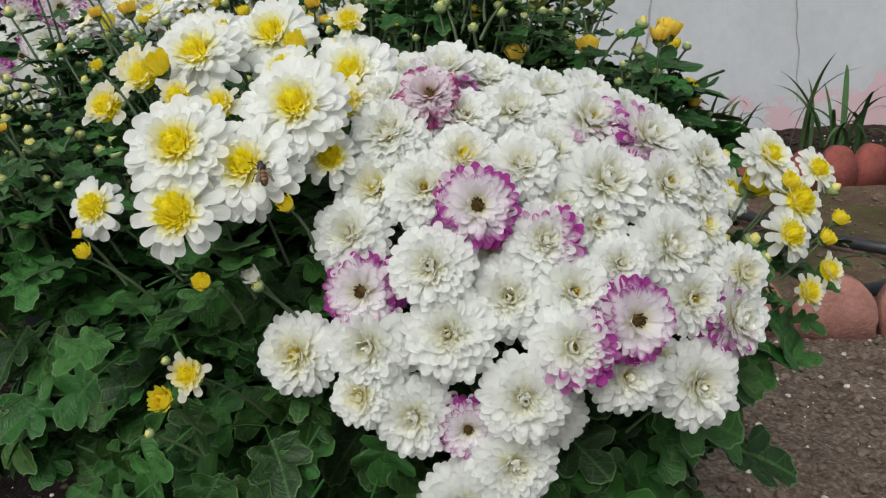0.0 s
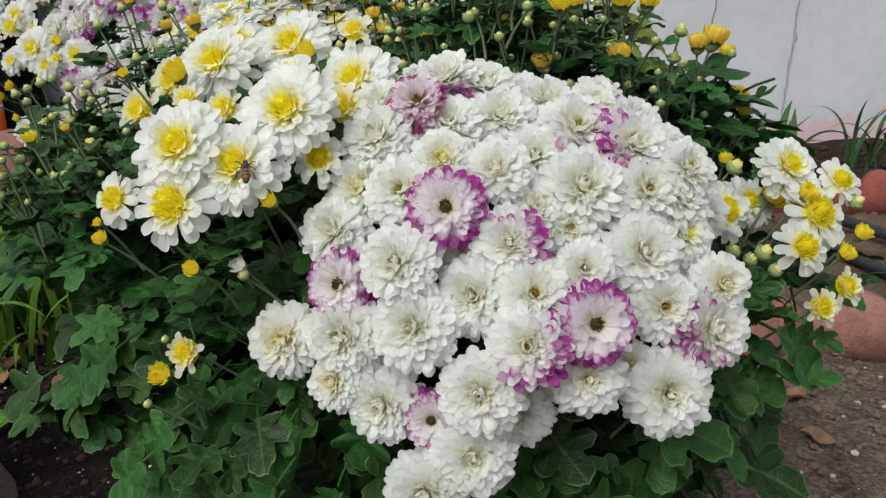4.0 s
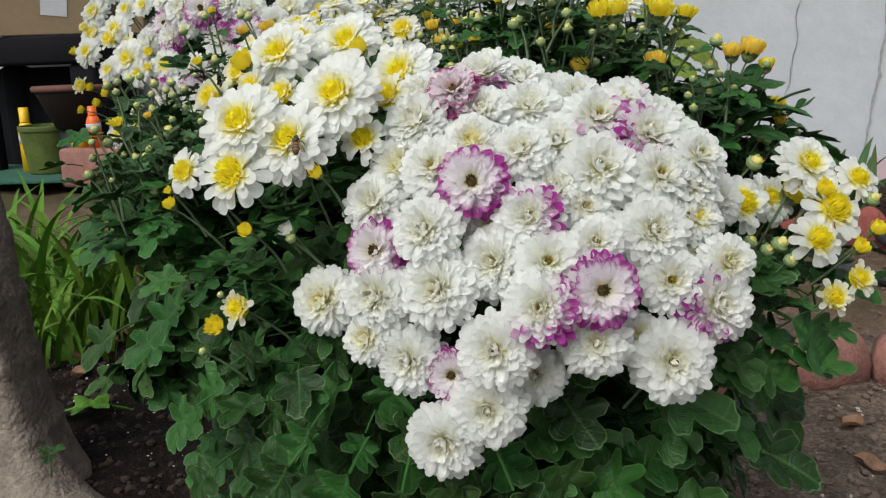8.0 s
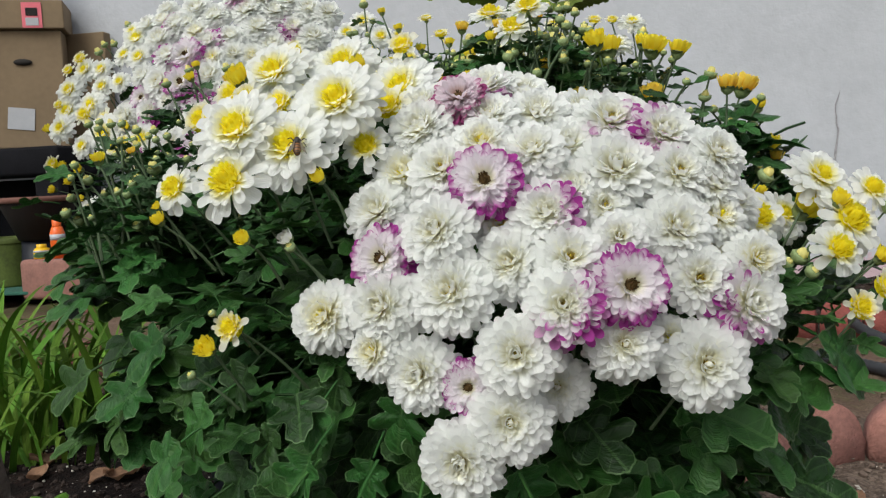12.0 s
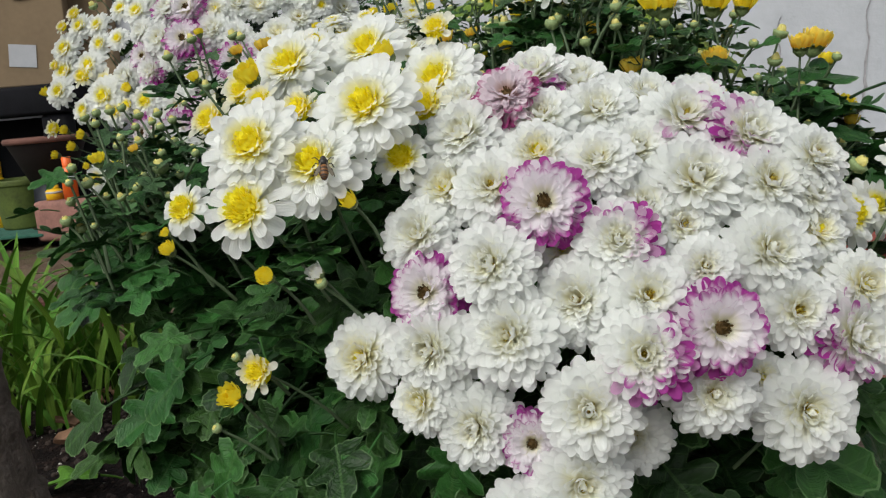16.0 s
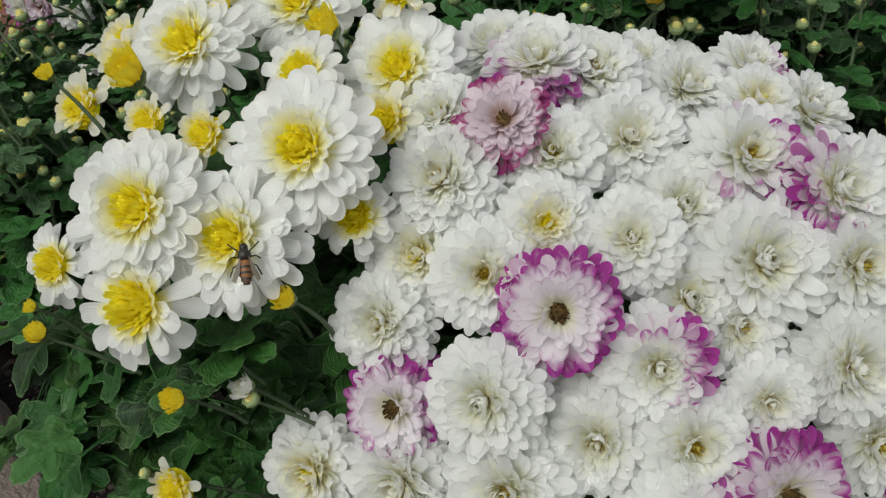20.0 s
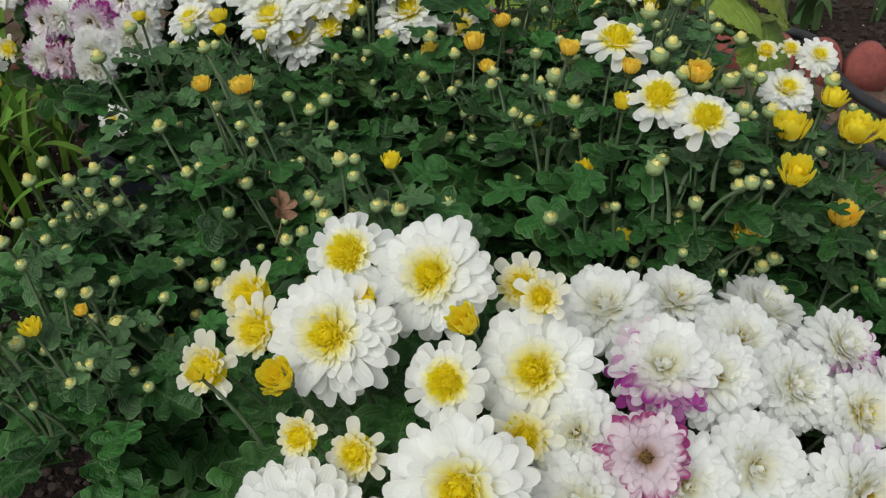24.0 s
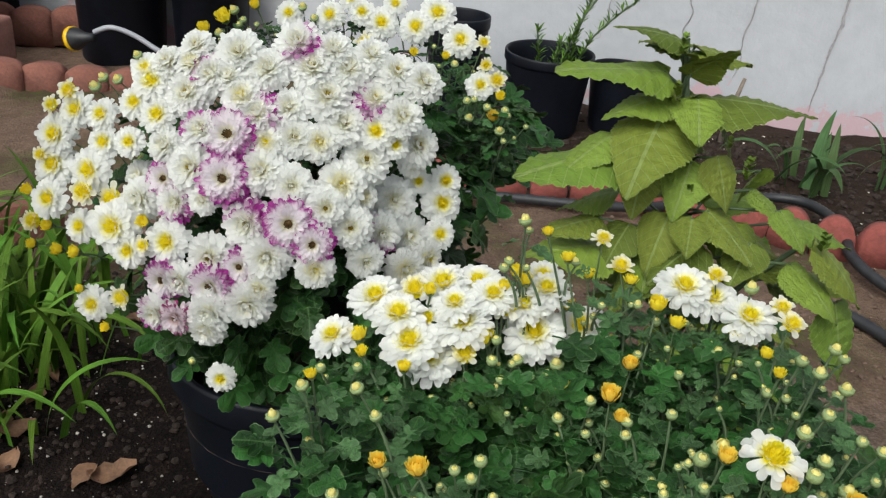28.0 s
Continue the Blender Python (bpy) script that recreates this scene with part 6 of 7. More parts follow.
plant_d.bud("closed", -0.265, 1.203, 0.643, 0.0046)
plant_d.bud("closed", -0.249, 1.202, 0.636, 0.0053)
plant_d.bud("closed", -0.228, 1.204, 0.634, 0.0053)
plant_d.bud("opening", -0.566, 1.199, 0.707, 0.0106)
plant_d.bud("opening", -0.587, 1.190, 0.693, 0.0087)
plant_d.bud("bud", -0.556, 1.205, 0.715, 0.0066)
plant_d.bud("bud", -0.569, 1.191, 0.690, 0.0059)
plant_d.bud("opening", -0.532, 1.210, 0.722, 0.0075)
plant_d.bud("bud", -0.477, 1.218, 0.725, 0.0059)
plant_d.bud("closed", -0.543, 1.201, 0.705, 0.0046)
plant_d.bud("bud", -0.462, 1.215, 0.714, 0.0053)
plant_d.flower("daisy", -0.371, 1.236, 0.737, 0.0138)
plant_d.flower("daisy", -0.423, 1.231, 0.738, 0.0138)
plant_d.bud("closed", -0.224, 1.201, 0.629, 0.0046)
plant_d.bud("closed", -0.225, 1.188, 0.602, 0.0039)

plant_a.leaf((-0.152, 0.346, 0.305), (-0.67, -0.10, -0.73), (0.05, -0.55, 0.81), 0.044)
plant_a.leaf((-0.123, 0.354, 0.329), (-0.60, -0.07, -0.79), (0.08, -0.58, 0.78), 0.040)
plant_a.leaf((-0.097, 0.336, 0.314), (-0.54, -0.05, -0.84), (0.09, -0.58, 0.82), 0.050)
plant_a.leaf((-0.058, 0.337, 0.311), (-0.37, 0.01, -0.93), (0.12, -0.60, 0.83), 0.048)
plant_a.leaf((-0.082, 0.343, 0.337), (-0.48, -0.02, -0.88), (0.10, -0.60, 0.79), 0.037)
plant_a.leaf((-0.106, 0.357, 0.348), (-0.55, -0.05, -0.83), (0.09, -0.60, 0.76), 0.029)
plant_a.leaf((-0.191, 0.388, 0.392), (-0.73, -0.13, -0.67), (0.04, -0.58, 0.68), 0.040)
plant_a.leaf((-0.254, 0.404, 0.367), (-0.79, -0.16, -0.59), (-0.00, -0.55, 0.70), 0.042)
plant_a.leaf((-0.081, 0.360, 0.359), (-0.46, -0.02, -0.89), (0.11, -0.62, 0.75), 0.031)
plant_a.leaf((-0.079, 0.371, 0.378), (-0.44, -0.01, -0.90), (0.12, -0.63, 0.72), 0.031)
plant_a.leaf((-0.040, 0.379, 0.355), (-0.22, 0.05, -0.97), (0.15, -0.64, 0.75), 0.038)
plant_a.leaf((-0.028, 0.347, 0.298), (-0.19, 0.05, -0.98), (0.14, -0.61, 0.84), 0.046)
plant_a.leaf((0.111, 0.477, 0.284), (0.56, 0.19, -0.80), (0.25, -0.65, 0.81), 0.062)
plant_a.leaf((0.165, 0.491, 0.344), (0.69, 0.23, -0.68), (0.29, -0.67, 0.73), 0.060)
plant_a.leaf((0.202, 0.490, 0.368), (0.75, 0.24, -0.61), (0.32, -0.67, 0.71), 0.057)
plant_a.leaf((0.198, 0.561, 0.283), (0.73, 0.21, -0.65), (0.31, -0.66, 0.77), 0.066)
plant_a.leaf((0.085, 0.420, 0.272), (0.47, 0.19, -0.86), (0.23, -0.63, 0.84), 0.049)
plant_a.leaf((0.039, 0.364, 0.296), (0.22, 0.16, -0.96), (0.19, -0.63, 0.84), 0.050)
plant_a.leaf((-0.001, 0.351, 0.299), (-0.02, 0.10, -0.99), (0.16, -0.62, 0.84), 0.043)
plant_a.leaf((0.060, 0.396, 0.300), (0.36, 0.18, -0.92), (0.21, -0.64, 0.82), 0.042)
plant_a.leaf((0.026, 0.379, 0.320), (0.17, 0.14, -0.97), (0.19, -0.64, 0.81), 0.038)
plant_a.leaf((0.153, 0.580, 0.241), (0.65, 0.19, -0.74), (0.28, -0.65, 0.81), 0.054)
plant_a.leaf((-0.136, 0.388, 0.372), (-0.61, -0.08, -0.79), (0.08, -0.60, 0.72), 0.037)
plant_a.leaf((-0.157, 0.375, 0.354), (-0.67, -0.10, -0.73), (0.06, -0.58, 0.74), 0.040)
plant_a.leaf((-0.171, 0.364, 0.336), (-0.71, -0.12, -0.70), (0.04, -0.56, 0.76), 0.040)
plant_a.leaf((-0.088, 0.339, 0.283), (-0.49, -0.04, -0.87), (0.09, -0.57, 0.85), 0.041)
plant_a.leaf((-0.050, 0.352, 0.334), (-0.32, 0.02, -0.95), (0.13, -0.62, 0.79), 0.030)
plant_a.leaf((-0.138, 0.361, 0.275), (-0.61, -0.09, -0.79), (0.07, -0.56, 0.84), 0.040)
plant_a.leaf((0.009, 0.363, 0.277), (0.06, 0.11, -0.99), (0.17, -0.61, 0.86), 0.041)
plant_a.leaf((0.120, 0.477, 0.320), (0.59, 0.21, -0.78), (0.26, -0.66, 0.77), 0.043)
def keep_right(p):
    """The plant leans in towards its pot on the path side."""
    return p.x < 0.10 + (p.z - 0.30) * 0.9 and not (p.x > 0.10 and p.y < 0.64 and p.z > 0.40)


def keep_path(p):
    """The rear plants stay clear of the bare path beside them."""
    return p.x < -0.26 or p.z > 0.50


plant_a.foliage(100, (-0.315, 0.60, 0.40), (0.075, 0.08, 0.10), -0.15, 1.0, (0.034, 0.052), 91, shell=(0.3, 1.0))
plant_a.foliage(60, (-0.27, 0.52, 0.31), (0.07, 0.06, 0.08), -0.5, 1.0, (0.034, 0.052), 92, shell=(0.3, 1.0))
plant_a.foliage(260, (0.0, 0.54, 0.33), (0.205, 0.175, 0.215), -0.75, 0.95, (0.034, 0.056), 71)
plant_b.foliage(230, (-0.03, 0.70, 0.33), (0.33, 0.27, 0.225), -0.1, 1.0, (0.034, 0.056), 72, keep_right)
plant_c.foliage(220, (-0.44, 1.12, 0.50), (0.23, 0.22, 0.22), -0.85, 0.9, (0.034, 0.055), 73, keep_path)
plant_d.foliage(160, (-0.33, 1.42, 0.42), (0.23, 0.20, 0.22), -0.6, 1.0, (0.034, 0.055), 74, keep_path)
for plant, n, lo in ((plant_a, 3, 0.03), (plant_b, 12, 0.026), (plant_d, 6, 0.02)):
    for k, ob in enumerate([o for o in plant.root.children if o.name.split(".")[0] in ("flower", "bud")]):
        if plant is plant_a and ob.data.name.split(".")[0] == "double_flower":
            continue
        if plant is not plant_a:
            plant.spray(ob.location + plant.base, 4, (0.016, 0.027), 900 + k, reach=0.009, drop=(0.016, 0.045), kinds=YOUNG_LEAVES)
        plant.spray(ob.location + plant.base, n, (0.022, 0.046), 500 + k, drop=(lo, 0.08 if plant is plant_a else 0.13))
plant_a.foliage(380, (0.0, 0.55, 0.31), (0.185, 0.160, 0.20), -0.9, 0.9, (0.034, 0.058), 75, shell=(0.5, 0.95))
plant_b.foliage(900, (-0.03, 0.70, 0.30), (0.34, 0.28, 0.235), -0.7, 1.0, (0.034, 0.060), 76, keep_right, shell=(0.6, 1.0), tuck=0.015)
plant_b.foliage(260, (0.13, 0.70, 0.34), (0.17, 0.17, 0.19), -0.4, 1.0, (0.032, 0.056), 79, keep_right, shell=(0.7, 1.0), tuck=0.015)
plant_c.foliage(420, (-0.43, 1.13, 0.47), (0.215, 0.205, 0.22), -0.9, 0.9, (0.034, 0.055), 77, keep_path, shell=(0.6, 1.0))
plant_d.foliage(340, (-0.33, 1.42, 0.38), (0.23, 0.20, 0.24), -0.8, 1.0, (0.034, 0.055), 78, keep_path, shell=(0.6, 1.0))


def side_buds(plant, share, seed):
    """Small green buds on short side stalks below the top buds."""
    rg = random.Random(seed)
    for ob in [o for o in plant.root.children if o.name.split(".")[0] in ("flower", "bud")]:
        if rg.random() > share:
            continue
        top = ob.location + plant.base
        away = ((plant.core - top).normalized() + Vector((0, 0, -0.7))).normalized()
        for k in range(rg.randint(2, 5)):
            a, d = rg.uniform(0, 6.28), rg.uniform(0.012, 0.045)
            q = top + away * d + Vector((math.cos(a), math.sin(a), 0)) * rg.uniform(0.014, 0.030)
            if any((h - q).length < r + 0.006 for h, r, _ in plant.heads):
                continue
            plant.bud("closed" if rg.random() < 0.8 else "bud", q.x, q.y, q.z, rg.uniform(0.0024, 0.0042), length=0.03, towards=top + away * (d + 0.03))


side_buds(plant_b, 0.7, 81)
side_buds(plant_d, 0.6, 82)
withered = put("dead_leaf", mum_leaf(231, M_DRYLEAF), plant_b.root, Matrix.Translation(Vector((-0.191, 0.58, 0.518)) - plant_b.base) @ Euler((0.9, 0.3, 0.5)).to_matrix().to_4x4() @ Matrix.Diagonal((0.017, 0.022, 0.06, 1)), "withered brown leaf")
for plant in (plant_a, plant_b, plant_c, plant_d):
    plant.finish()


def pot_under(plant, r, h, material, label, foot=0.78):
    b = plant.base
    root = nursery_pot(b.x, b.y, -0.01, r, h, label, True, 0, material, foot=foot)
    return root


pot_under(plant_a, 0.115, 0.26, M_TERRA, "terracotta plastic pot under a chrysanthemum")
pot_under(plant_b, 0.115, 0.25, M_TERRA, "terracotta plastic pot hidden under a chrysanthemum")
pot_under(plant_c, 0.165, 0.34, M_POT, "black plastic pot under a chrysanthemum", 0.58)
pot_under(plant_d, 0.140, 0.28, M_POT, "black plastic pot under a chrysanthemum")


# ---- bee on the yellow heart ----
def bee(p, along, up):
    along, up = Vector(along).normalized(), Vector(up).normalized()
    up = (up - along * up.dot(along)).normalized()
    side = along.cross(up)
    m = Matrix((side, along, up)).transposed().to_4x4()
    root = thing("honeybee", (0, 0, 0), "small brown honeybee resting on a yellow flower heart", "bee")
    root.matrix_basis = Matrix.Translation(p) @ m
    part("abdomen", lathe([(0, -0.0075), (0.0009, -0.0072), (0.0021, -0.0045), (0.0022, -0.002), (0.0014, 0.0)], 14), M_BEE, root, "", Matrix.Rotation(radians(-90), 4, "X"))
    for k, (y, r) in enumerate(((0.0024, 0.00225), (0.0042, 0.00218), (0.0060, 0.0016), (0.0070, 0.0011))):
        part("dark_band", lathe([(r, -0.0004), (r * 1.03, 0.0), (r, 0.0004)], 14), M_BEEDARK, root, "", Matrix.Translation((0, -y, 0)) @ Matrix.Rotation(radians(-90), 4, "X"))
    bm = bmesh.new()
    bmesh.ops.create_uvsphere(bm, u_segments=12, v_segments=8, radius=0.0022)
    part("thorax", bm, M_BEEDARK, root, "", Matrix.Translation((0, 0.0018, 0.0003)))
    bm = bmesh.new()
    bmesh.ops.create_uvsphere(bm, u_segments=10, v_segments=7, radius=0.0014)
    part("head", bm, M_BEEDARK, root, "", Matrix.Translation((0, 0.0046, -0.0004)))
    for s in (-1, 1):
        wing = mesh_of("wing", [(0, 0, 0), (s * 0.0016, -0.003, 0), (s * 0.0032, -0.0075, 0), (s * 0.0022, -0.0085, 0), (s * 0.0006, -0.0055, 0)], [(0, 1, 2, 3, 4)], M_WING)
        put("wing", wing, root, pose(s * 0.0012, 0.001, 0.0021, 0, s * 8, 0))
        for y, sp in ((0.003, 0.003), (0.0015, 0.0), (0.0, -0.003)):
            part("leg", tube([(s * 0.0012, y, -0.0008), (s * 0.0035, y + sp * 0.6, 0.0002), (s * 0.0048, y + sp * 1.3, -0.0026)], 0.00025, 5), M_BEEDARK, root)


M_WING = mat("bee_wing", (0.30, 0.26, 0.20), 0.3, scale=300, vary=0.2, through_light=0.6)
bee((-0.0845, 0.3716, 0.5026), (-0.2303, 0.6690, 0.7067), (0.3984, -0.8006, 0.4477))


# ---- lime-leaved foliage plant ----
def serrated(seed, wide=0.44):
    rg = random.Random(seed)
    v, f, uv, uv2 = [], [], [], []
    n = 40
    droop, fold = rg.uniform(0.15, 0.45), rg.uniform(-0.10, 0.12)
    for i in range(n + 1):
        t = i / n
        w = wide * math.sin(math.pi * t ** 0.52) ** 0.72 * (1 - 0.25 * t)
        w *= 1 + (0.035 if i % 2 else -0.03)
        for k, c in enumerate((-1.0, -0.5, 0.0, 0.5, 1.0)):
            x = c * w
            z = -droop * t * t * 0.65 + fold * abs(x) - 0.8 * abs(x) ** 2 + 0.012 * math.sin(t * 50 - abs(c) * 5) * (abs(c) > 0.1) + 0.03 * math.sin(t * 7 + seed) * c
            v.append((x, t, z))
            uv.append((x, t)), uv2.append((0.2 + 0.78 * abs(c), 0.5))
    for i in range(n):
        for k in range(4):
            a = i * 5 + k
            f.append((a, a + 1, a + 6, a + 5))
    return mesh_of("leaf", v, f, M_COLEUS, None, uv, uv2)


LIME = [serrated(300 + i) for i in range(5)]
lime = thing("foliage_plant", (-0.03, 1.16, 0.0), "tall lime-green foliage plant with toothed pointed leaves", "foliage plant")
LB = Vector((-0.03, 1.16, 0.0))
part("main_stem", tube(curve_points([(0, 0, 0), (0.03, -0.03, 0.35), (0.002, -0.06, 0.60), (-0.024, -0.06, 0.755)], 8), [0.0055] * 12 + [0.0045] * 8 + [0.003] * 5, 8), M_STEM, lime)


def lime_leaf(x, y, z, tx, ty, tz, size, roll=0.0):
    """A leaf whose stalk end is at x, y, z and whose tip points along tx, ty, tz."""
    tip = Vector((tx, ty, tz)).normalized()
    up = Vector((roll, -0.10, 1.0))
    up = (up - tip * up.dot(tip)).normalized()
    m = Matrix((tip.cross(up), tip, up)).transposed().to_4x4()
    m.translation = Vector((x, y, z)) - LB
    put("leaf", rng.choice(LIME), lime, m @ Matrix.Diagonal((size, size, size, 1)))
    a = Vector((x, y, z)) - LB
    h = max(0.05, a.z - 0.03)
    b = Vector((0.03 - 0.068 * max(0, h - 0.3) / 0.45 * 0.8, -0.06, h))
    if (a - b).length < 0.14:
        part("leaf_stalk", tube([b, (a + b) / 2 + Vector((0, 0, 0.006)), a + tip * size * 0.05], 0.0016, 5), M_STEM, lime)


lime_leaf(-0.0560, 1.1000, 0.7536, -0.914, -0.286, 0.289, 0.074, 0.0)
lime_leaf(-0.0645, 1.1000, 0.7215, -0.960, -0.274, 0.066, 0.116, 0.0)
lime_leaf(-0.0534, 1.1200, 0.7456, -0.782, 0.610, 0.125, 0.052, 0.0)
lime_leaf(-0.0480, 1.1000, 0.7490, 0.898, 0.411, -0.158, 0.077, 0.0)
lime_leaf(-0.0474, 1.0900, 0.7218, 0.556, -0.358, 0.750, 0.059, 0.5)
lime_leaf(-0.0603, 1.0900, 0.7005, -0.891, -0.425, -0.159, 0.075, 0.0)
lime_leaf(-0.0244, 1.1000, 0.7011, 0.947, -0.302, 0.109, 0.105, 0.0)
lime_leaf(-0.0659, 1.0800, 0.6823, -0.298, -0.825, -0.481, 0.103, 0.0)
lime_leaf(-0.0931, 1.0900, 0.6420, -0.866, -0.494, -0.080, 0.129, 0.0)
lime_leaf(-0.1103, 1.0800, 0.6573, -0.689, -0.623, -0.370, 0.068, 0.0)
lime_leaf(-0.0358, 1.0800, 0.7048, 0.014, -0.945, -0.328, 0.067, 0.0)
lime_leaf(-0.0756, 1.0700, 0.6340, -0.108, -0.547, -0.830, 0.058, 0.0)
lime_leaf(-0.0299, 1.0700, 0.6431, -0.238, -0.654, -0.718, 0.065, 0.0)
lime_leaf(-0.0070, 1.0700, 0.6520, 0.350, -0.353, -0.868, 0.060, 0.0)
lime_leaf(-0.0044, 1.1000, 0.6803, 0.530, 0.000, -0.848, 0.048, 0.6)
lime_leaf(-0.0425, 1.0600, 0.5884, -0.326, -0.644, -0.692, 0.066, 0.0)
lime_leaf(-0.0077, 1.0600, 0.5971, 0.626, -0.740, -0.247, 0.072, 0.0)
lime_leaf(-0.0079, 1.0500, 0.5652, -0.756, -0.600, -0.260, 0.071, 0.0)
lime_leaf(0.0247, 1.0700, 0.5834, 0.440, -0.655, -0.615, 0.065, 0.0)
lime_leaf(0.0378, 1.0900, 0.6149, 0.794, -0.495, -0.354, 0.043, 0.0)
lime_leaf(0.0676, 1.0800, 0.5999, 0.558, -0.631, -0.539, 0.050, 0.0)
lime_leaf(0.0867, 1.0700, 0.5480, 0.744, -0.567, -0.354, 0.075, 0.0)
lime_leaf(0.1434, 1.0700, 0.5108, 0.309, -0.235, -0.922, 0.090, 0.0)
lime_leaf(0.1081, 1.0800, 0.5724, 0.821, -0.248, -0.514, 0.085, 0.0)
lime_leaf(-0.1071, 1.0800, 0.5665, -0.884, -0.460, -0.085, 0.069, 0.0)
lime_leaf(-0.0899, 1.1000, 0.5914, -0.895, 0.271, -0.354, 0.078, 0.0)
lime_leaf(-0.0932, 1.0800, 0.5356, -0.902, -0.416, 0.118, 0.102, 0.0)
lime_leaf(-0.0784, 1.0700, 0.5684, -0.447, -0.518, -0.729, 0.061, 0.0)
lime_leaf(0.0406, 1.0500, 0.5725, -0.410, -0.746, -0.524, 0.057, 0.0)
lime_leaf(-0.0235, 1.0400, 0.5950, -0.112, -0.865, -0.489, 0.049, 0.0)
lime_leaf(0.0464, 1.1000, 0.6340, -0.332, 0.413, -0.848, 0.051, 0.0)


def bud_spike(x, y, z, s):
    v, f = [], []
    rg = random.Random(int(x * 1000))
    for i in range(26):
        a, t = rg.uniform(0, 6.28), rg.random()
        d = Vector((math.cos(a), math.sin(a), 0.9)).normalized()
        p = Vector((0, 0, t * s))
        q = Vector((-d.y, d.x, 0)) * s * 0.18
        e = p + d * s * (0.55 - 0.25 * t)
        k = len(v)
        v += [tuple(p), tuple((p + e) / 2 + q), tuple(e), tuple((p + e) / 2 - q)]
        f.append((k, k + 1, k + 2, k + 3))
    put("shoot_tip", mesh_of("shoot_tip", v, f, M_COLEUS, None, [(0.1, 0.5)] * len(v), [(0.2, 0.5)] * len(v)), lime, Matrix.Translation(Vector((x, y, z)) - LB))


for x, y, z, size in ((-0.0609, 1.06, 0.748, 0.018), (-0.0593, 1.06, 0.70, 0.020), (-0.001, 1.06, 0.560, 0.020), (0.0228, 1.06, 0.632, 0.022), (0.112, 1.06, 0.565, 0.024), (0.0, 1.06, 0.660, 0.014), (-0.03, 1.05, 0.61, 0.014)):
    bud_spike(x, y, z, size)
rl = random.Random(9)
for x, z in ((-0.052, 0.742), (-0.050, 0.700), (-0.043, 0.648), (-0.030, 0.60)):
    for i in range(5):
        a = i * 1.26 + z * 40
        lime_leaf(x + 0.006 * math.cos(a), 1.095 + 0.006 * math.sin(a), z, math.cos(a), math.sin(a), rl.uniform(0.1, 0.7), rl.uniform(0.024, 0.042))
for i in range(84):
    a, zz = rl.uniform(0, 6.28), rl.uniform(0.24, 0.57)
    d = Vector((math.cos(a), math.sin(a), -0.1))
    o = LB + Vector((d.x * 0.03 - 0.01, d.y * 0.03 - 0.03, zz)) + Vector((rl.uniform(0, 0.12), rl.uniform(-0.05, 0.05), 0))
    lime_leaf(o.x, o.y, o.z, d.x, d.y - 0.2, rl.uniform(-0.7, 0.2), rl.uniform(0.055, 0.095))
part("side_shoot", tube(curve_points([(0.0, -0.01, 0.30), (0.06, -0.04, 0.45), (0.13, -0.07, 0.56)], 8), 0.003, 6), M_STEM, lime)


# ---- loose soil, grit and litter ----
def pebbles(name, label, count, area, size, material, seed, flat=0.7):
    rg = random.Random(seed)
    bm = bmesh.new()
    bmesh.ops.create_icosphere(bm, subdivisions=1, radius=1.0)
    base_v = [v.co.copy() for v in bm.verts]
    base_f = [[v.index for v in f.verts] for f in bm.faces]
    bm.free()
    vs, fs = [], []
    for i in range(count):
        x, y = rg.uniform(area[0], area[1]), rg.uniform(area[2], area[3])
        s = size[0] + (size[1] - size[0]) * rg.random() ** 3
        z, o = soil_height(x, y), len(vs)
        q = Euler((rg.uniform(0, 6), rg.uniform(0, 6), rg.uniform(0, 6))).to_matrix()
        for v in base_v:
            w = q @ (v * rg.uniform(0.75, 1.2))
            vs.append((x + w.x * s, y + w.y * s, z + s * 0.3 + w.z * s * flat))
        fs += [[a + o for a in f] for f in base_f]
    tagged(put(name, mesh_of(name, vs, fs, material, smooth=False)), label, "soil", kind="stuff")


pebbles("soil_clods", "dark crumbs of potting soil", 7000, (-1.6, 0.1, 0.75, 1.75), (0.0012, 0.008), M_CLOD, 1)
pebbles("perlite_grit", "pale grit scattered on the dark soil", 1500, (-1.5, 0.0, 0.85, 1.7), (0.0008, 0.0034), M_WHITEGRAVEL, 2)
pebbles("soil_clods", "brown crumbs of dry soil", 6500, (0.0, 1.3, 0.6, 1.6), (0.0012, 0.008), mat("dry_clod", (0.145, 0.105, 0.081), 0.95, scale=60, vary=0.4), 3)
pebbles("pale_gravel", "pale gravel bits on the brown soil", 500, (0.0, 1.2, 0.6, 1.6), (0.001, 0.006), M_WHITEGRAVEL, 4)
pebbles("soil_clods", "crumbs of soil in the wall bed", 4200, (-0.9, 2.0, 2.6, 3.6), (0.003, 0.018), M_CLOD, 5)
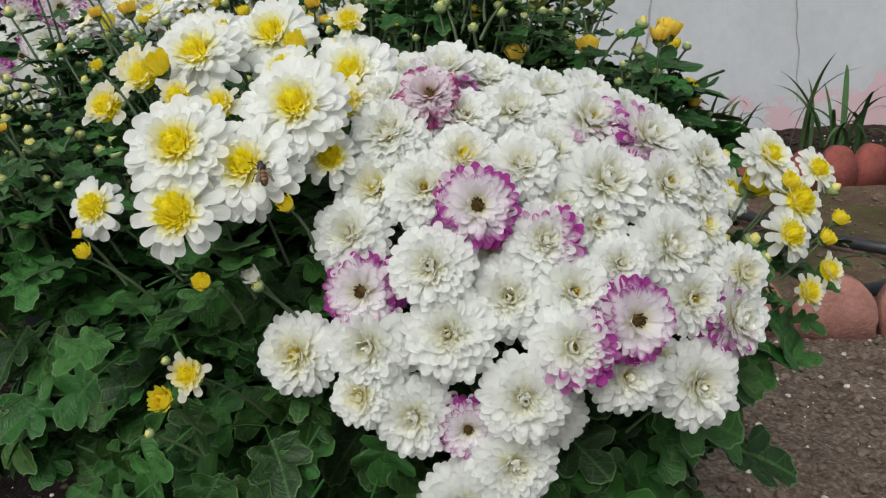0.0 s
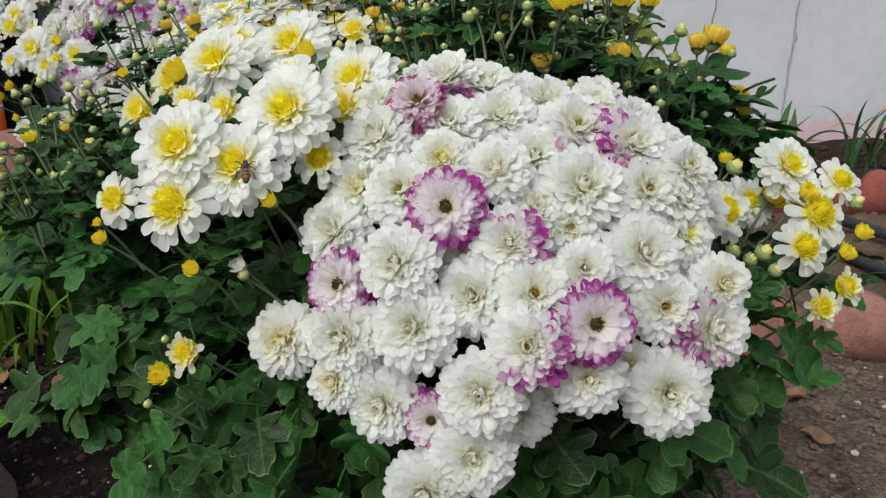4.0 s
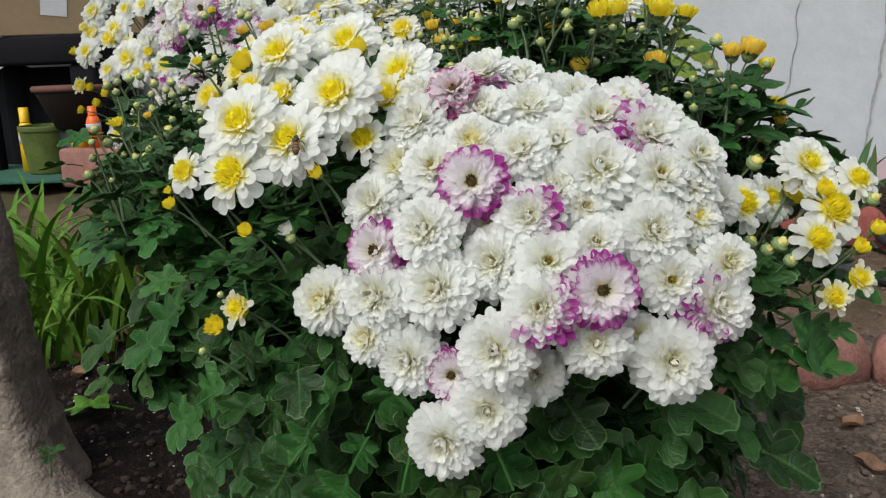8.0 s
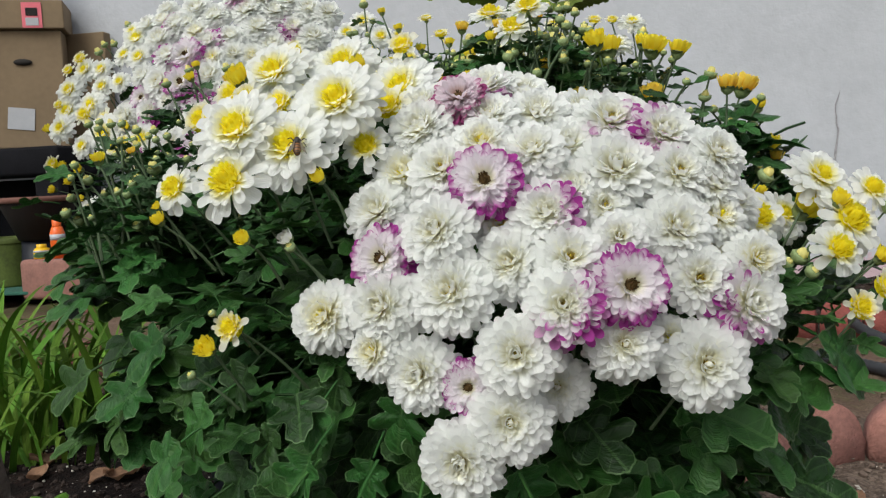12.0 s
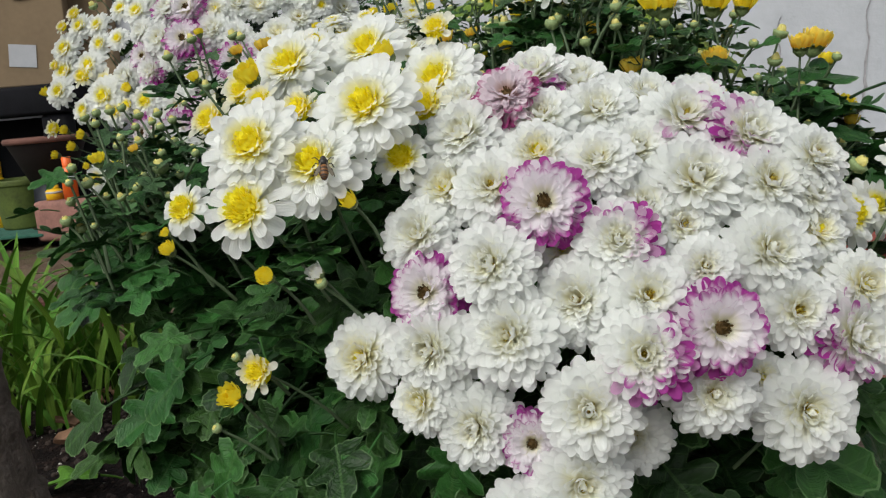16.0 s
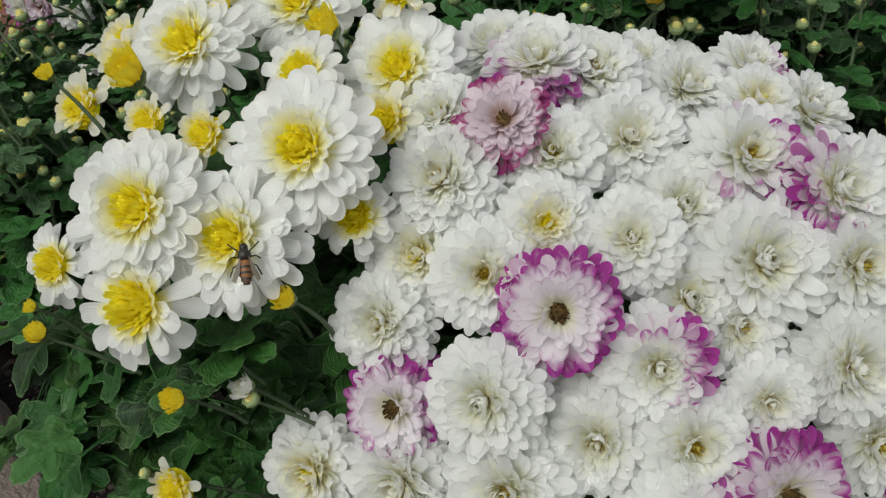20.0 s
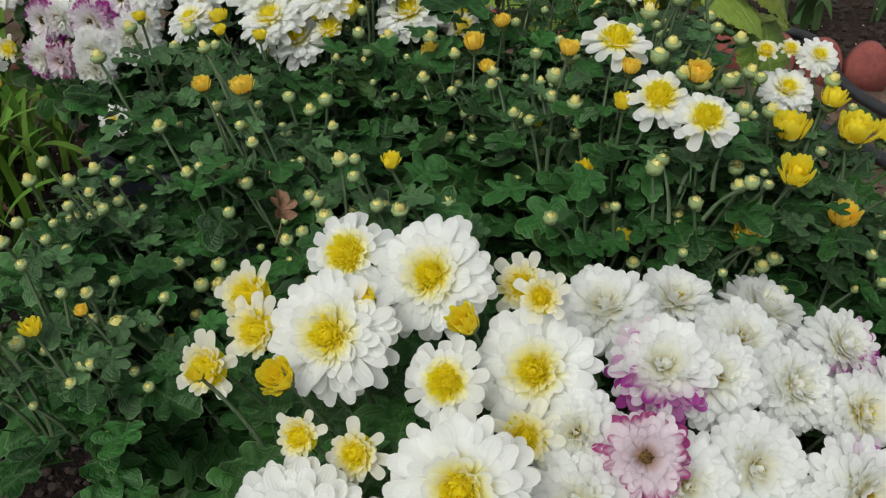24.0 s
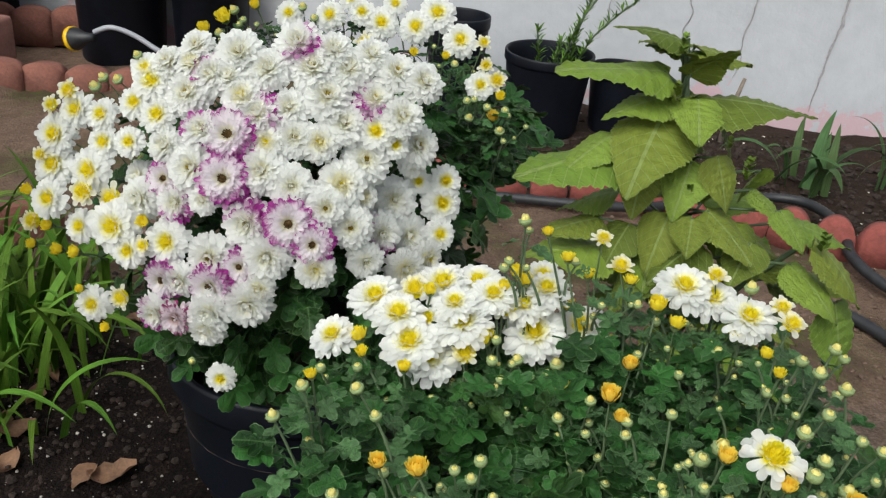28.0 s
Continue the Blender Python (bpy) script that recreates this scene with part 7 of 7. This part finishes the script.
pebbles("pale_gravel", "pale gravel bits in the wall bed", 260, (-0.9, 2.0, 2.6, 3.6), (0.002, 0.007), M_WHITEGRAVEL, 6)
pebbles("soil_clods", "brown crumbs scattered over the path", 1800, (-0.6, 1.8, 1.6, 2.5), (0.002, 0.009), mat("path_clod", (0.13, 0.085, 0.062), 0.95, scale=60, vary=0.4), 7)


def dry_leaf(x, y, s, seed):
    rg = random.Random(seed)
    v, f, n = [], [], 7
    for i in range(n):
        for j in range(4):
            t, c = i / (n - 1), (j - 1.5) / 1.5
            w = 0.35 * math.sin(math.pi * min(0.97, t + 0.03)) * (1 + 0.2 * rg.uniform(-1, 1))
            v.append((c * w * s, (t - 0.5) * s, s * (0.16 * abs(c) + 0.12 * rg.random() + 0.1 * math.sin(t * 5 + seed))))
    for i in range(n - 1):
        for j in range(3):
            a = i * 4 + j
            f.append((a, a + 1, a + 5, a + 4))
    ob = put("dry_leaf", mesh_of("dry_leaf", v, f, M_DRYLEAF), None, Matrix.Translation((x, y, soil_height(x, y) + 0.002)) @ Matrix.Rotation(rg.uniform(0, 6), 4, "Z"))
    tagged(ob, "curled dry brown leaf on the soil", "leaf", "fallen leaves")


dry_leaf(-0.964, 1.315, 0.060, 1)
dry_leaf(-0.934, 1.221, 0.060, 2)
dry_leaf(-0.742, 1.160, 0.070, 3)
dry_leaf(-0.917, 1.580, 0.050, 4)
dry_leaf(-0.982, 1.386, 0.060, 5)
dry_leaf(-0.779, 1.147, 0.050, 6)
dry_leaf(-0.976, 1.241, 0.060, 7)
dry_leaf(-0.900, 1.147, 0.050, 8)
dry_leaf(0.366, 1.207, 0.050, 9)
dry_leaf(0.367, 1.069, 0.045, 10)

fallen = put("fallen_leaf", mum_leaf(202, M_STRAP), None, Matrix.Translation((-0.72, 1.01, soil_height(-0.72, 1.01) + 0.014)) @ Euler((0.15, 0.1, 2.2)).to_matrix().to_4x4() @ Matrix.Diagonal((0.10, 0.10, 0.10, 1)))
tagged(fallen, "fallen green lobed leaf on the dark soil", "leaf")
